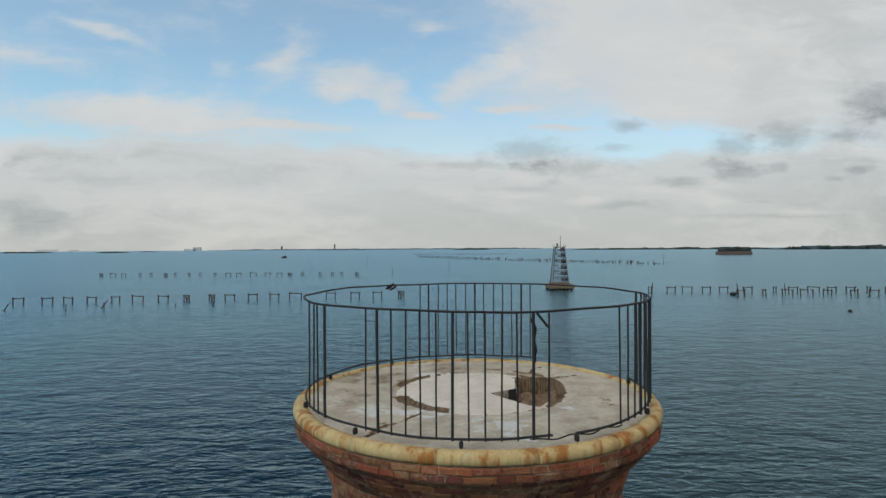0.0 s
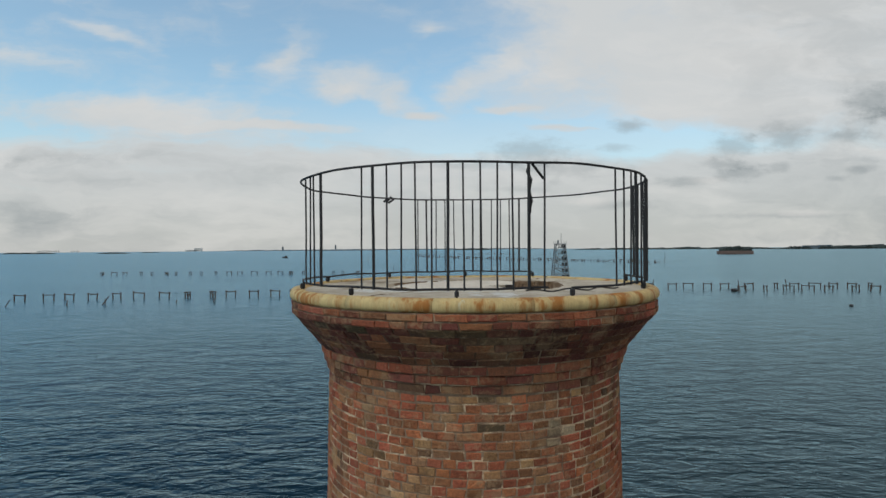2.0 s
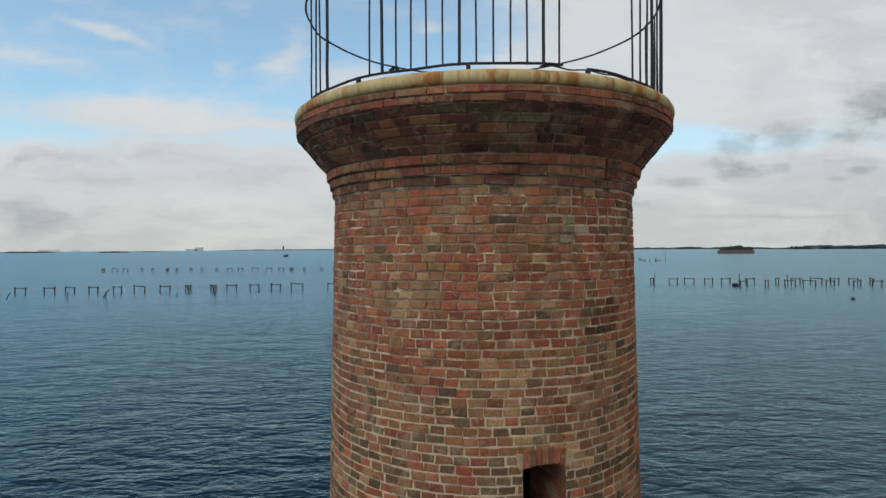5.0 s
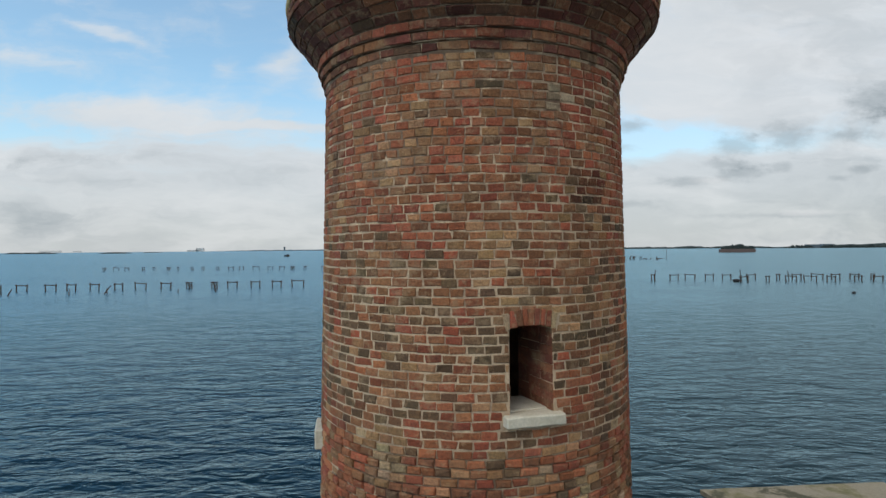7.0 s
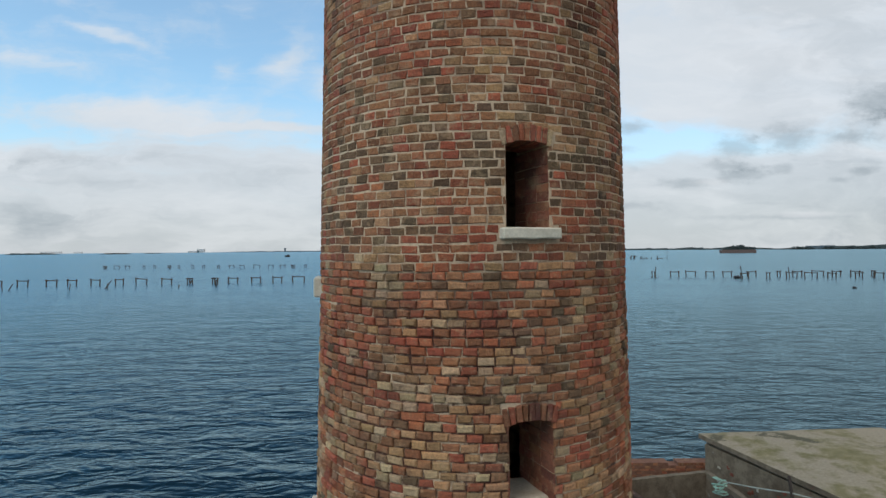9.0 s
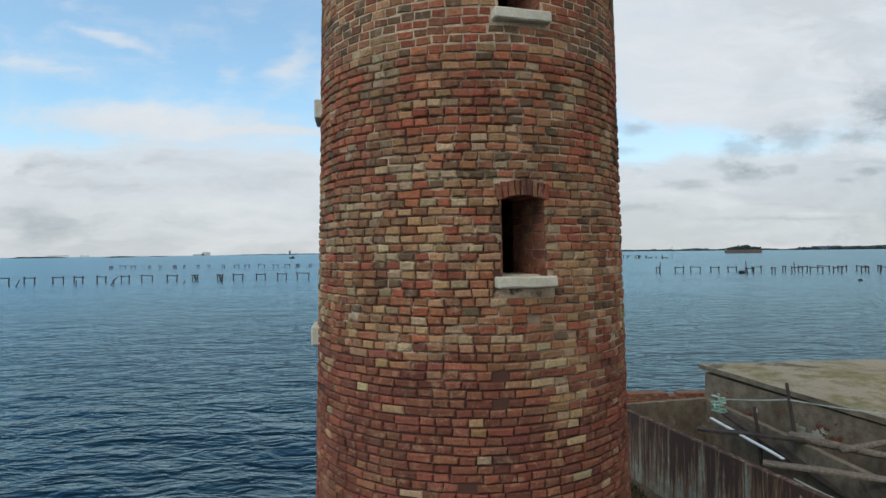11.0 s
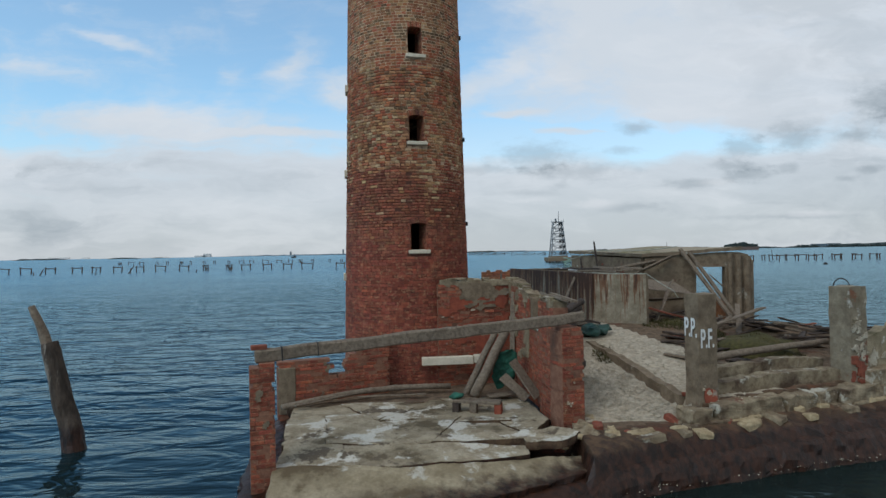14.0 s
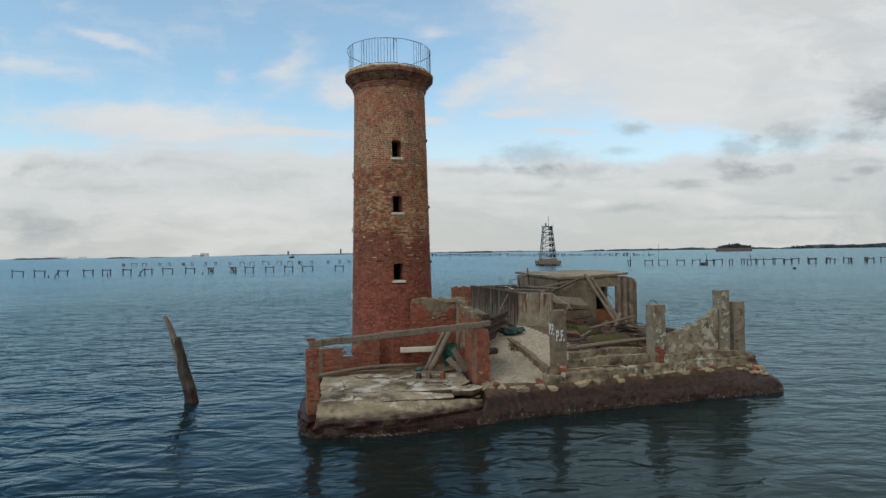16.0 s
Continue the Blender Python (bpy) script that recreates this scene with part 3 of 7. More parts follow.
def brick_wall(parent, p, q, thick, base, tops, tones, seed=1, name="bricks", holes=(), course=0.0715, ragged=0.08):
    """A wall of real bricks round a mortar core; its broken top follows tops."""
    rng = random.Random(seed)
    p, q = Vector((*p, 0)), Vector((*q, 0))
    length = (q - p).length
    u = (q - p) / length
    nrm = Vector((u.y, -u.x, 0))
    up = Vector((0, 0, 1))

    def top(f):
        for (a, za), (b, zb) in zip(tops, tops[1:]):
            if f <= b:
                return za + (zb - za) * (f - a) / max(1e-6, b - a)
        return tops[-1][1]

    bk = Bricks()
    core = bmesh.new()
    zmax = max(z for _, z in tops)
    for j in range(int((zmax - base) / course) + 1):
        z = base + (j + 0.5) * course
        s = -rng.uniform(0, 0.12)
        while s < length:
            w = rng.choice((0.125, 0.235, 0.235))
            a, b = max(s, 0), min(s + w, length)
            s += w + 0.011
            m = (a + b) / 2
            if b - a < 0.04 or z + course / 2 > top(m / length) + ragged * noise.noise(Vector((m * 3, z * 3, seed))):
                continue
            if any(h[0] < m / length < h[1] and h[2] < z < h[3] for h in holes):
                continue
            for side in (1, -1):
                out = thick / 2 + rng.uniform(-0.010, 0.010)
                bk.add(p + u * m + nrm * side * out + up * z, u * side, nrm * side, up, b - a, course - 0.011, 0.10, pick(tones, rng, (0.3, 0.8)))
            if a < 0.02 or b > length - 0.02:
                e = -1 if a < 0.02 else 1
                bk.add(p + u * (0 if e < 0 else length) + u * e * 0.004 + up * z, nrm * -e, u * e, up, thick - 0.01, course - 0.011, 0.08, pick(tones, rng))
            box(core, p + u * m + up * z, (b - a + 0.014, thick - 0.012, course + 0.002), turn=math.degrees(math.atan2(u.y, u.x)))
    ob = new(name, bk.mesh(name, M["brick"]))
    ob.parent = parent
    tagged(ob, kind="stuff")
    tagged(part("mortar", core, M["wall_mortar"], parent), kind="stuff")
    return ob


def flakes(parent, p, q, off, z0, z1, share, mat, seed, thick=0.012, cell=0.035, low=0.0, name="plaster", label="", size=2.2, wide=1.0):
    """Plaster left on a wall face from p to q: ragged thin plates; low: how much rarer they are towards the ground."""
    p, q = Vector((*p, 0)), Vector((*q, 0))
    length = (q - p).length
    u = (q - p) / length
    nrm = Vector((u.y, -u.x, 0))
    nx, nz = int(length / cell), int((z1 - z0) / cell)
    bm = bmesh.new()
    vs = {}

    def there(i, j):
        if not (0 <= i < nx and 0 <= j < nz):
            return False
        k = Vector((i * cell * size * wide, j * cell * size, seed))
        d = noise.noise(k) + 0.5 * noise.noise(k * 2.3) + 0.3 * noise.noise(k * 5.1)
        edge = min(1.0, min(i, nx - 1 - i, j, nz - 1 - j) * cell / 0.12)
        return d > 0.9 - 1.8 * share + low * (1 - j / nz) + 0.25 * (1 - edge)

    def vert(i, j, s):
        if (i, j, s) not in vs:
            k = Vector((i * 0.37, j * 0.37, seed + 4))
            c = p + u * (i * cell + 0.02 * noise.noise(k)) + Vector((0, 0, z0 + j * cell + 0.02 * noise.noise(k + Vector((9, 9, 0)))))
            vs[i, j, s] = bm.verts.new(c + nrm * (off + (thick + 0.004 * noise.noise(k * 1.5) if s else -0.02)))
        return vs[i, j, s]

    for i in range(nx):
        for j in range(nz):
            if there(i, j):
                bm.faces.new((vert(i, j, 1), vert(i + 1, j, 1), vert(i + 1, j + 1, 1), vert(i, j + 1, 1)))
                for di, dj, a, b in ((-1, 0, (i, j + 1), (i, j)), (1, 0, (i + 1, j), (i + 1, j + 1)), (0, -1, (i, j), (i + 1, j)), (0, 1, (i + 1, j + 1), (i, j + 1))):
                    if not there(i + di, j + dj):
                        bm.faces.new((vert(*a, 1), vert(*a, 0), vert(*b, 0), vert(*b, 1)))
    return tagged(part(name, bm, mat, parent, label), kind="stuff")

# ---- the lagoon ----
def make_water():
    bm = bmesh.new()
    rows = []
    radii = [0.0] + [2.0 * 1.16 ** i for i in range(54)]
    radii = [r for r in radii if r < 4900] + [4980.0]
    seg = 96
    centre = bm.verts.new((3, -8, WATER))
    for r in radii[1:]:
        rows.append([bm.verts.new((3 + r * math.cos(2 * math.pi * k / seg), -8 + r * math.sin(2 * math.pi * k / seg), WATER)) for k in range(seg)])
    for k in range(seg):
        bm.faces.new((centre, rows[0][k], rows[0][(k + 1) % seg]))
    for a, b in zip(rows, rows[1:]):
        for k in range(seg):
            bm.faces.new((a[k], b[k], b[(k + 1) % seg], a[(k + 1) % seg]))
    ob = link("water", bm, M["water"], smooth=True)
    tagged(ob, "wind-rippled blue-green lagoon water reaching the horizon", "water", kind="structure")


make_water()


# ---- the tower ----
def shaft_r(z):
    return 1.675 - 0.022 * z


WINDOWS = [(9.10, 9.735), (7.01, 7.615), (4.43, 5.045)]  # sill and head of the stair windows
WIN_A = (8.0, 22.0)  # their bearing, degrees to the right of -y
DECK_Z = 12.585


def ring_dir(deg):
    a = radians(deg)
    return Vector((math.sin(a), -math.cos(a), 0))


tower = thing("lighthouse_tower", "round red brick lighthouse tower with flared cornice and small windows", "tower")


def shell_depth(z):
    """How far the joints lie back: pointed high up, washed out half way, filled with paint at the foot."""
    return 0.0055 if z > 8.8 else 0.022 if z > 4.9 else 0.010


def tower_core():
    """The mortar shell with its window openings, and the dark inside."""
    bm = bmesh.new()
    angles = sorted({float(a) for a in range(-180, 180, 6) if not 5 < a < 25} | {*WIN_A, 12.0, 17.0, 5.0, 25.0})
    zs = sorted({0.0, 1.0, 2.0, 3.0, 4.85, 4.95, 6.0, 8.5, 8.75, 8.85, 11.0, 11.85} | {z + (0.035 if k else 0) for w in WINDOWS for k, z in enumerate(w)})
    grid = {}
    for i, a in enumerate(angles):
        for j, z in enumerate(zs):
            grid[i, j, 0] = bm.verts.new(ring_dir(a) * (shaft_r(z) - shell_depth(z)) + Vector((0, 0, z)))
            grid[i, j, 1] = bm.verts.new(ring_dir(a) * (shaft_r(z) - 0.50) + Vector((0, 0, z)))
    n = len(angles)

    def solid(i, j):
        a = angles[i]
        return not (WIN_A[0] <= a < WIN_A[1] and any(w[0] - 1e-6 < zs[j] < w[1] + 0.03 for w in WINDOWS))

    for i in range(n):
        k = (i + 1) % n
        for j in range(len(zs) - 1):
            if not solid(i, j):
                continue
            bm.faces.new((grid[i, j, 0], grid[k, j, 0], grid[k, j + 1, 0], grid[i, j + 1, 0]))
            bm.faces.new((grid[i, j, 1], grid[i, j + 1, 1], grid[k, j + 1, 1], grid[k, j, 1]))
            if not solid(k, j):
                bm.faces.new((grid[k, j, 0], grid[k, j, 1], grid[k, j + 1, 1], grid[k, j + 1, 0]))
            if not solid((i - 1) % n, j):
                bm.faces.new((grid[i, j, 0], grid[i, j + 1, 0], grid[i, j + 1, 1], grid[i, j, 1]))
            for dj, lv in ((-1, j), (1, j + 1)):
                if 0 <= j + dj < len(zs) - 1 and not solid(i, j + dj):
                    bm.faces.new((grid[i, lv, 0], grid[i, lv, 1], grid[k, lv, 1], grid[k, lv, 0]))
    return part("mortar_core", bm, M["tower_mortar"], tower)


shell = tower_core()

ZONES = [
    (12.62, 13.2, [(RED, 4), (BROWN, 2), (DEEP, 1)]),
    # underside of the flare: darker picks that include its shade
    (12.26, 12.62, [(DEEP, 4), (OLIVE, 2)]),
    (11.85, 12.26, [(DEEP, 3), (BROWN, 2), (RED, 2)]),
    (10.55, 11.85, [(BROWN, 3.5), (RED, 4.2), (TAN, 1.5), (OLIVE, 0.5), (ORANGE, 2.6)]),
    (9.00, 10.55, [(BROWN, 3.8), (RED, 1.0), (TAN, 1.8), (OLIVE, 2.4), (ORANGE, 1.0)]),
    (8.00, 9.00, [(RED, 2.6), (BROWN, 2.4), (TAN, 2.0), (OLIVE, 0.8), (PALE, 0.5), (ORANGE, 1.8)]),
    (6.35, 8.00, [(TAN, 3.4), (PALE, 2.2), (BROWN, 2.4), (RED, 1.6), (ORANGE, 1.6), (OLIVE, 0.5)]),
    (4.60, 6.35, [(WASH, 3.4), (DEEP, 3.4), (BROWN, 1.5), (RED, 1.0), (TAN, 0.5)]),
    (-1.0, 4.60, [(WASH, 6.0), (DEEP, 2.0), (RED, 1.2)]),
]


def tower_tone(a, z, rng):
    zz = z + 0.30 * noise.noise(Vector((a * 0.03, z * 0.9, 2.0))) + (rng.uniform(-0.22, 0.22) if z < 10 else 0)
    ws = next(w for lo, hi, w in ZONES if lo <= zz)
    g = noise.noise(Vector((a * 0.045, z * 1.4, 9.0)))
    out = []
    for c, w in ws:
        if c in (TAN, PALE):
            w *= max(0.06, 1 + 4.0 * noise.noise(Vector((a * 0.05, z * 3.6, 61.0)))) * max(0.3, 1 + 1.4 * g)
        elif c in (RED, ORANGE):
            w *= max(0.12, 1 - 2.6 * g)
        elif c is OLIVE:
            w *= max(0.1, 1 + 3.0 * noise.noise(Vector((a * 0.06, z * 2.0, 21.0))))
        out.append((c, w))
    tone = pick(out, rng, (0.0, 0.30) if 6.5 < z < 11.8 else (0.45, 0.9))
    if 8.63 < z < 8.71 and -31 < a < -22 or 7.80 < z < 7.90 and rng.random() < 0.25 and -25 < a < 12:
        tone = pick([(PALE, 1)], rng)
    if 6.52 < z < 6.60 and -30 < a < 26 and rng.random() < 0.5 or 5.2 < z < 6.5 and rng.random() < 0.10 * (z - 5.2) + (0.22 if abs(a - 22 - 14 * (6.5 - z)) < 8 else 0.0) or 7.22 < z < 7.55 and -35 < a < 0 and rng.random() < 0.5:
        tone = pick([(PALE, 1), (TAN, 1.5)], rng)
    if (a - 24.9) ** 2 / 26 + (z - 11.49) ** 2 / 0.012 < 1:
        tone = pick([((0.42, 0.29, 0.18), 1)], rng)
    if 31 < a < 46 and 10.72 < z < 10.95:
        tone = tuple(c * 0.45 for c in tone)
    return tone


COURSE = 0.0712


def tower_layout():
    """All bricks of the shaft as (bearing, height, width, radius, tone)."""
    rng = random.Random(5)
    out = []
    k = 0
    z = 0.55
    while z < 11.84:
        r = shaft_r(z)
        per = 360 / (2 * math.pi * r)
        a = -180 + rng.uniform(0, 8)
        end = a + 360
        while a < end - 2:
            w = rng.choice((0.100, 0.106, 0.112, 0.116, 0.120, 0.124, 0.132)) if z > 6.4 and rng.random() < 0.93 else rng.choice((0.116, 0.120, 0.2))
            w = min(w, (end - a) / per - 0.01)
            mid = a + w * per / 2
            da = (w / 2) * per
            a += (w + (0.0125 if z > 4.9 else 0.006)) * per
            bad = False
            for s, h in WINDOWS:
                lo, hi = None, None
                if s - 0.125 < z < s + 0.02:
                    lo, hi = 5.5, 25.3
                elif s < z < h + 0.01:
                    lo, hi = 7.9, 22.1
                elif s < z < h + 0.130:
                    lo, hi = 6.5, 23.5
                if lo is not None and mid + da > lo and mid - da < hi:
                    for b0, b1 in ((mid - da, min(mid + da, lo)), (max(mid - da, hi), mid + da)):
                        if b1 - b0 > 0.6:
                            out.append(((b0 + b1) / 2, z, (b1 - b0) / per, r, tower_tone(mid, z, rng)))
                    bad = True
            worn = 4.9 < z < 8.6
            lost = worn and noise.noise(Vector((mid * 0.11, z * 5, 40.0))) > (0.50 if z > 6.5 else 0.42)
            if worn and z < 6.7 and rng.random() < 0.022:
                continue
            if not bad:
                jut = rng.uniform(-0.0015, 0.003) if z > 8.7 else rng.uniform(-0.011, 0.004) - (0.009 if lost else 0) if worn else rng.uniform(-0.003, 0.003)
                out.append((mid, z, w, r + jut, tower_tone(mid, z, rng)))
        z += COURSE
        k += 1
    return out


def near_brick(a, z):
    """The stretch of wall by the upper window whose bricks stand singly."""
    return -20 < a < 38 and 8.98 < z < 10.58


shaft_bricks = tower_layout()


def wavy(a, z):
    """Courses that run a little out of level."""
    return 0.010 * noise.noise(Vector((a * 0.05, z * 1.3, 33.0))) if z < 11.8 else 0.0


def add_ring_brick(bk, a, z, w, h, r, tone, depth=0.07, tip=None, ch=0.005):
    d = ring_dir(a)
    t = Vector((-d.y, d.x, 0))
    tip = 0.022 * math.sin(a * 7.7 + z * 91.0) if tip is None else tip
    ex = (t + Vector((0, 0, tip))).normalized()
    ez = (Vector((0, 0, 1)) - t * tip).normalized()
    bk.add(d * r + Vector((0, 0, z + wavy(a, z))), ex, d, ez, w, h, depth, tone, ch)


bulk = Bricks()
for a, z, w, r, tone in shaft_bricks:
    if not near_brick(a, z):
        add_ring_brick(bulk, a, z, w, COURSE - (0.0125 if z > 8.8 else 0.0125 if z > 4.9 else 0.0065), r, tone, ch=0.010 if 4.9 < z < 8.8 else 0.005)
ob = new("bricks", bulk.mesh("bricks", M["brick"]))
ob.parent = tower
tagged(ob, kind="stuff")
piece_mesh = {}


def brick_piece(parent, centre, ex, ey, ez, w, h, depth, tone):
    """One brick as an object of its own, on a mesh shared by all of its size."""
    key = (round(w / 0.006), round(h / 0.006), round(depth / 0.05), int(abs(centre.x * 977 + centre.z * 613)) % 6)
    if key not in piece_mesh:
        bk = Bricks()
        bk.rng = random.Random(sum(key) * 7 + key[3])
        bk.add(Vector((0, 0, 0)), Vector((1, 0, 0)), Vector((0, -1, 0)), Vector((0, 0, 1)), w, h, depth, (0, 0, 0), 0.005)
        piece_mesh[key] = bk.mesh("brick", M["brick_piece"])
    o = new("brick", piece_mesh[key])
    o.parent = parent
    o.matrix_basis = Matrix.Translation(centre) @ Matrix((ex, -ey, ez)).transposed().to_4x4()
    o.color = (*tone, 1)
    return o


def sill(parent, a0, a1, z, thick=0.085, out=0.050):
    mid = (a0 + a1) / 2
    r = shaft_r(z)
    half = r * math.sin(radians((a1 - a0) / 2))
    bm = bmesh.new()
    d = ring_dir(mid)
    m = Matrix.Translation(d * (r * math.cos(radians((a1 - a0) / 2)) + out) + Vector((0, 0, z))) @ Matrix.Rotation(radians(mid), 4, "Z")
    box(bm, (0, 0.07, -thick / 2), (half * 2, 0.20, thick), m, 0.010)
    box(bm, (0, 0.34, -0.02), (half * 1.42, 0.40, 0.06), m, 0.004)
    bmesh.ops.subdivide_edges(bm, edges=[e for e in bm.edges if e.calc_length() > 0.15], cuts=3)
    roughen(bm, 0.007, 11)
    part("window_sill", bm, M["white_stone"], parent, "white stone window sill")


# each stair window: lined reveals that carry a soldier arch and a sill
rng_arch = random.Random(8)
for s, h in WINDOWS:
    for side, aa in ((1, WIN_A[0]), (-1, WIN_A[1])):
        lining = Bricks()
        t = ring_dir(aa)
        face = Vector((-t.y, t.x, 0)) * side
        for j in range(int((h - s) / COURSE) + 1):
            zz = s + (j + 0.5) * COURSE
            for dd in (0.09, 0.27, 0.44):
                # deep brown tones paint in the shade of the recess
                lining.add(t * (shaft_r(zz) - dd - 0.012) + face * (0.006 + rng_arch.uniform(0, 0.004)) + Vector((0, 0, zz)), t * side, face, Vector((0, 0, 1)), 0.178, COURSE - 0.004, 0.02, pick([(DEEP, 3), (BROWN, 1.4)], rng_arch, (0.5, 0.9)), 0.002)
        jamb = new("window_jamb", lining.mesh("window_jamb", M["brick"]))
        jamb.parent = tower
        tagged(jamb, "brick reveal of the window", kind="stuff")
    bm = bmesh.new()
    box(bm, (0, 0.25, h + 0.052), (0.36, 0.42, 0.03), Matrix.Translation(ring_dir(15) * shaft_r(h)) @ Matrix.Rotation(radians(15), 4, "Z"))
    window_head = part("window_head", bm, M["old_red"], tower)
    for i in range(9):
        a = 7.4 + i * 1.9
        rise = 0.034 * (1 - ((a - 15) / 7.6) ** 2)
        tip = (15 - a) * 0.022
        d = ring_dir(a)
        t = Vector((-d.y, d.x, 0))
        tone = pick([(PALE, 1)] if i in (0, 8) and h > 9 else [(BROWN, 3), (RED, 1.5), (DEEP, 1)] if h > 6 else [(WASH, 2), (DEEP, 2)], rng_arch)
        brick_piece(window_head, d * (shaft_r(h) + rng_arch.uniform(0.004, 0.009)) + Vector((0, 0, h + 0.062 + rise)), (t + Vector((0, 0, tip))).normalized(), d, (Vector((0, 0, 1)) - t * tip).normalized(), 0.042, 0.125, 0.45, tone)
    sill(tower, 6.0, 24.6, s + 0.004)
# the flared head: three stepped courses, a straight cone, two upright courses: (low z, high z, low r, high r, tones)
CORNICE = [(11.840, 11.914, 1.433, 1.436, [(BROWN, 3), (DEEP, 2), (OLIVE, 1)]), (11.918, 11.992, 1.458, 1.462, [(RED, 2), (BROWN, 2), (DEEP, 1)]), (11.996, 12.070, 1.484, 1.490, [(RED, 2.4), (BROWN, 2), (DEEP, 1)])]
# cone courses: weathered, with the underside's shade worked into darker tones
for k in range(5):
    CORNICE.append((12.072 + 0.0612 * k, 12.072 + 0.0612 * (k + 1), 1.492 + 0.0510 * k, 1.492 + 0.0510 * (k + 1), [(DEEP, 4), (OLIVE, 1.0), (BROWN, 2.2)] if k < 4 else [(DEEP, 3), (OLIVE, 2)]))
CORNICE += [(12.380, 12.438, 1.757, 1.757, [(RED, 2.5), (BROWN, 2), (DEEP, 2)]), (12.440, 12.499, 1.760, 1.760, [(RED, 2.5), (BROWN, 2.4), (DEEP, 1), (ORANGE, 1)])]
def lathe(profile, seg=96, close=False):
    bm = bmesh.new()
    rows = [[bm.verts.new((r * math.cos(2 * math.pi * k / seg), r * math.sin(2 * math.pi * k / seg), z)) for k in range(seg)] for r, z in profile]
    for a, b in zip(rows, rows[1:]):
        for k in range(seg):
            bm.faces.new((a[k], a[(k + 1) % seg], b[(k + 1) % seg], b[k]))
    return bm


head = [(shaft_r(11.8) - 0.012, 11.80)]
for z0, z1, r0, r1, _ in CORNICE:
    head += [(r0 - 0.010, z0), (r1 - 0.010, z1)]
cornice = part("cornice_mortar", lathe(head + [(1.70, 12.50)]), M["tower_mortar"], tower)
rng_c = random.Random(15)
back_bricks = Bricks()
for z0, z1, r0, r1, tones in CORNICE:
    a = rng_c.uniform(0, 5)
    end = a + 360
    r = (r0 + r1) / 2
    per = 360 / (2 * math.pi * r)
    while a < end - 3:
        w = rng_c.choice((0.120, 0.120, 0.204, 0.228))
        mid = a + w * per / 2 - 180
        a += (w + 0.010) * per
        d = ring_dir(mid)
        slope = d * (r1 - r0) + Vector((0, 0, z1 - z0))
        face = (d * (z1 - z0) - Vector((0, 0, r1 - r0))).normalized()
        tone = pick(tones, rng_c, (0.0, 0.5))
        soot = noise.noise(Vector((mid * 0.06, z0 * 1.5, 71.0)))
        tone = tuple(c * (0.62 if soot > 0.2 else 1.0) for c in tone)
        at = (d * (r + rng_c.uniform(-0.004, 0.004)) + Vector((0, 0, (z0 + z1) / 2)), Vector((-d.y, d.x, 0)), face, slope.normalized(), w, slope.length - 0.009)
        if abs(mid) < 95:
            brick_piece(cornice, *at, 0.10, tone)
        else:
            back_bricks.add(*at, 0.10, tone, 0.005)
ob = new("bricks", back_bricks.mesh("bricks", M["brick"]))
ob.parent = tower
tagged(ob, kind="stuff")


def stone_ring():
    """The rounded cream stones that edge the platform, each its own piece."""
    count = 15
    step = 360 / count
    prof = [(1.645, 12.500), (1.735, 12.500), (1.758, 12.507), (1.771, 12.522), (1.776, 12.545), (1.773, 12.567), (1.763, 12.587), (1.745, 12.601), (1.720, 12.609), (1.690, 12.606), (1.645, 12.588)]
    bm = bmesh.new()
    n = 11
    rows = []
    for i in range(n):
        a = (i / (n - 1) - 0.5) * (step - 0.10)
        pull = 0.004 if i in (0, n - 1) else 0
        rows.append([bm.verts.new(ring_dir(a) * (r - pull) + Vector((0, 0, z - pull * 0.5))) for r, z in prof])
    for a, b in zip(rows, rows[1:]):
        for k in range(len(prof)):
            j = (k + 1) % len(prof)
            bm.faces.new((a[k], a[j], b[j], b[k]))
    bm.faces.new(rows[0])
    bm.faces.new(rows[-1][::-1])
    bmesh.ops.recalc_face_normals(bm, faces=bm.faces[:])
    first = part("edge_stone", bm, M["cream_stone"], tower, smooth=True)
    rng = random.Random(3)
    for i in range(1, count):
        o = first.copy()
        scene.collection.objects.link(o)
        o.rotation_euler = (0, 0, radians(i * step + rng.uniform(-0.12, 0.12)))
        o.location = (0, 0, rng.uniform(-0.003, 0.003))


stone_ring()

HOLE = [(0.20, 0.02), (0.44, -0.38), (0.56, -0.46), (0.92, 0.0), (0.96, 0.40), (0.92, 0.68), (0.52, 0.72), (0.22, 0.56)]
SHAFT = [(0.17, 0.0), (0.46, -0.40), (0.52, -0.30), (0.46, 0.22)]  # the open part of the hatch
STEP = [(0.17, 0.02), (0.44, 0.20), (0.50, 0.70), (0.22, 0.60)]  # sound floor that juts into it


def inside(x, y, poly):
    c = False
    for (x1, y1), (x2, y2) in zip(poly, poly[1:] + poly[:1]):
        if (y1 > y) != (y2 > y) and x < (x2 - x1) * (y - y1) / (y2 - y1) + x1:
            c = not c
    return c


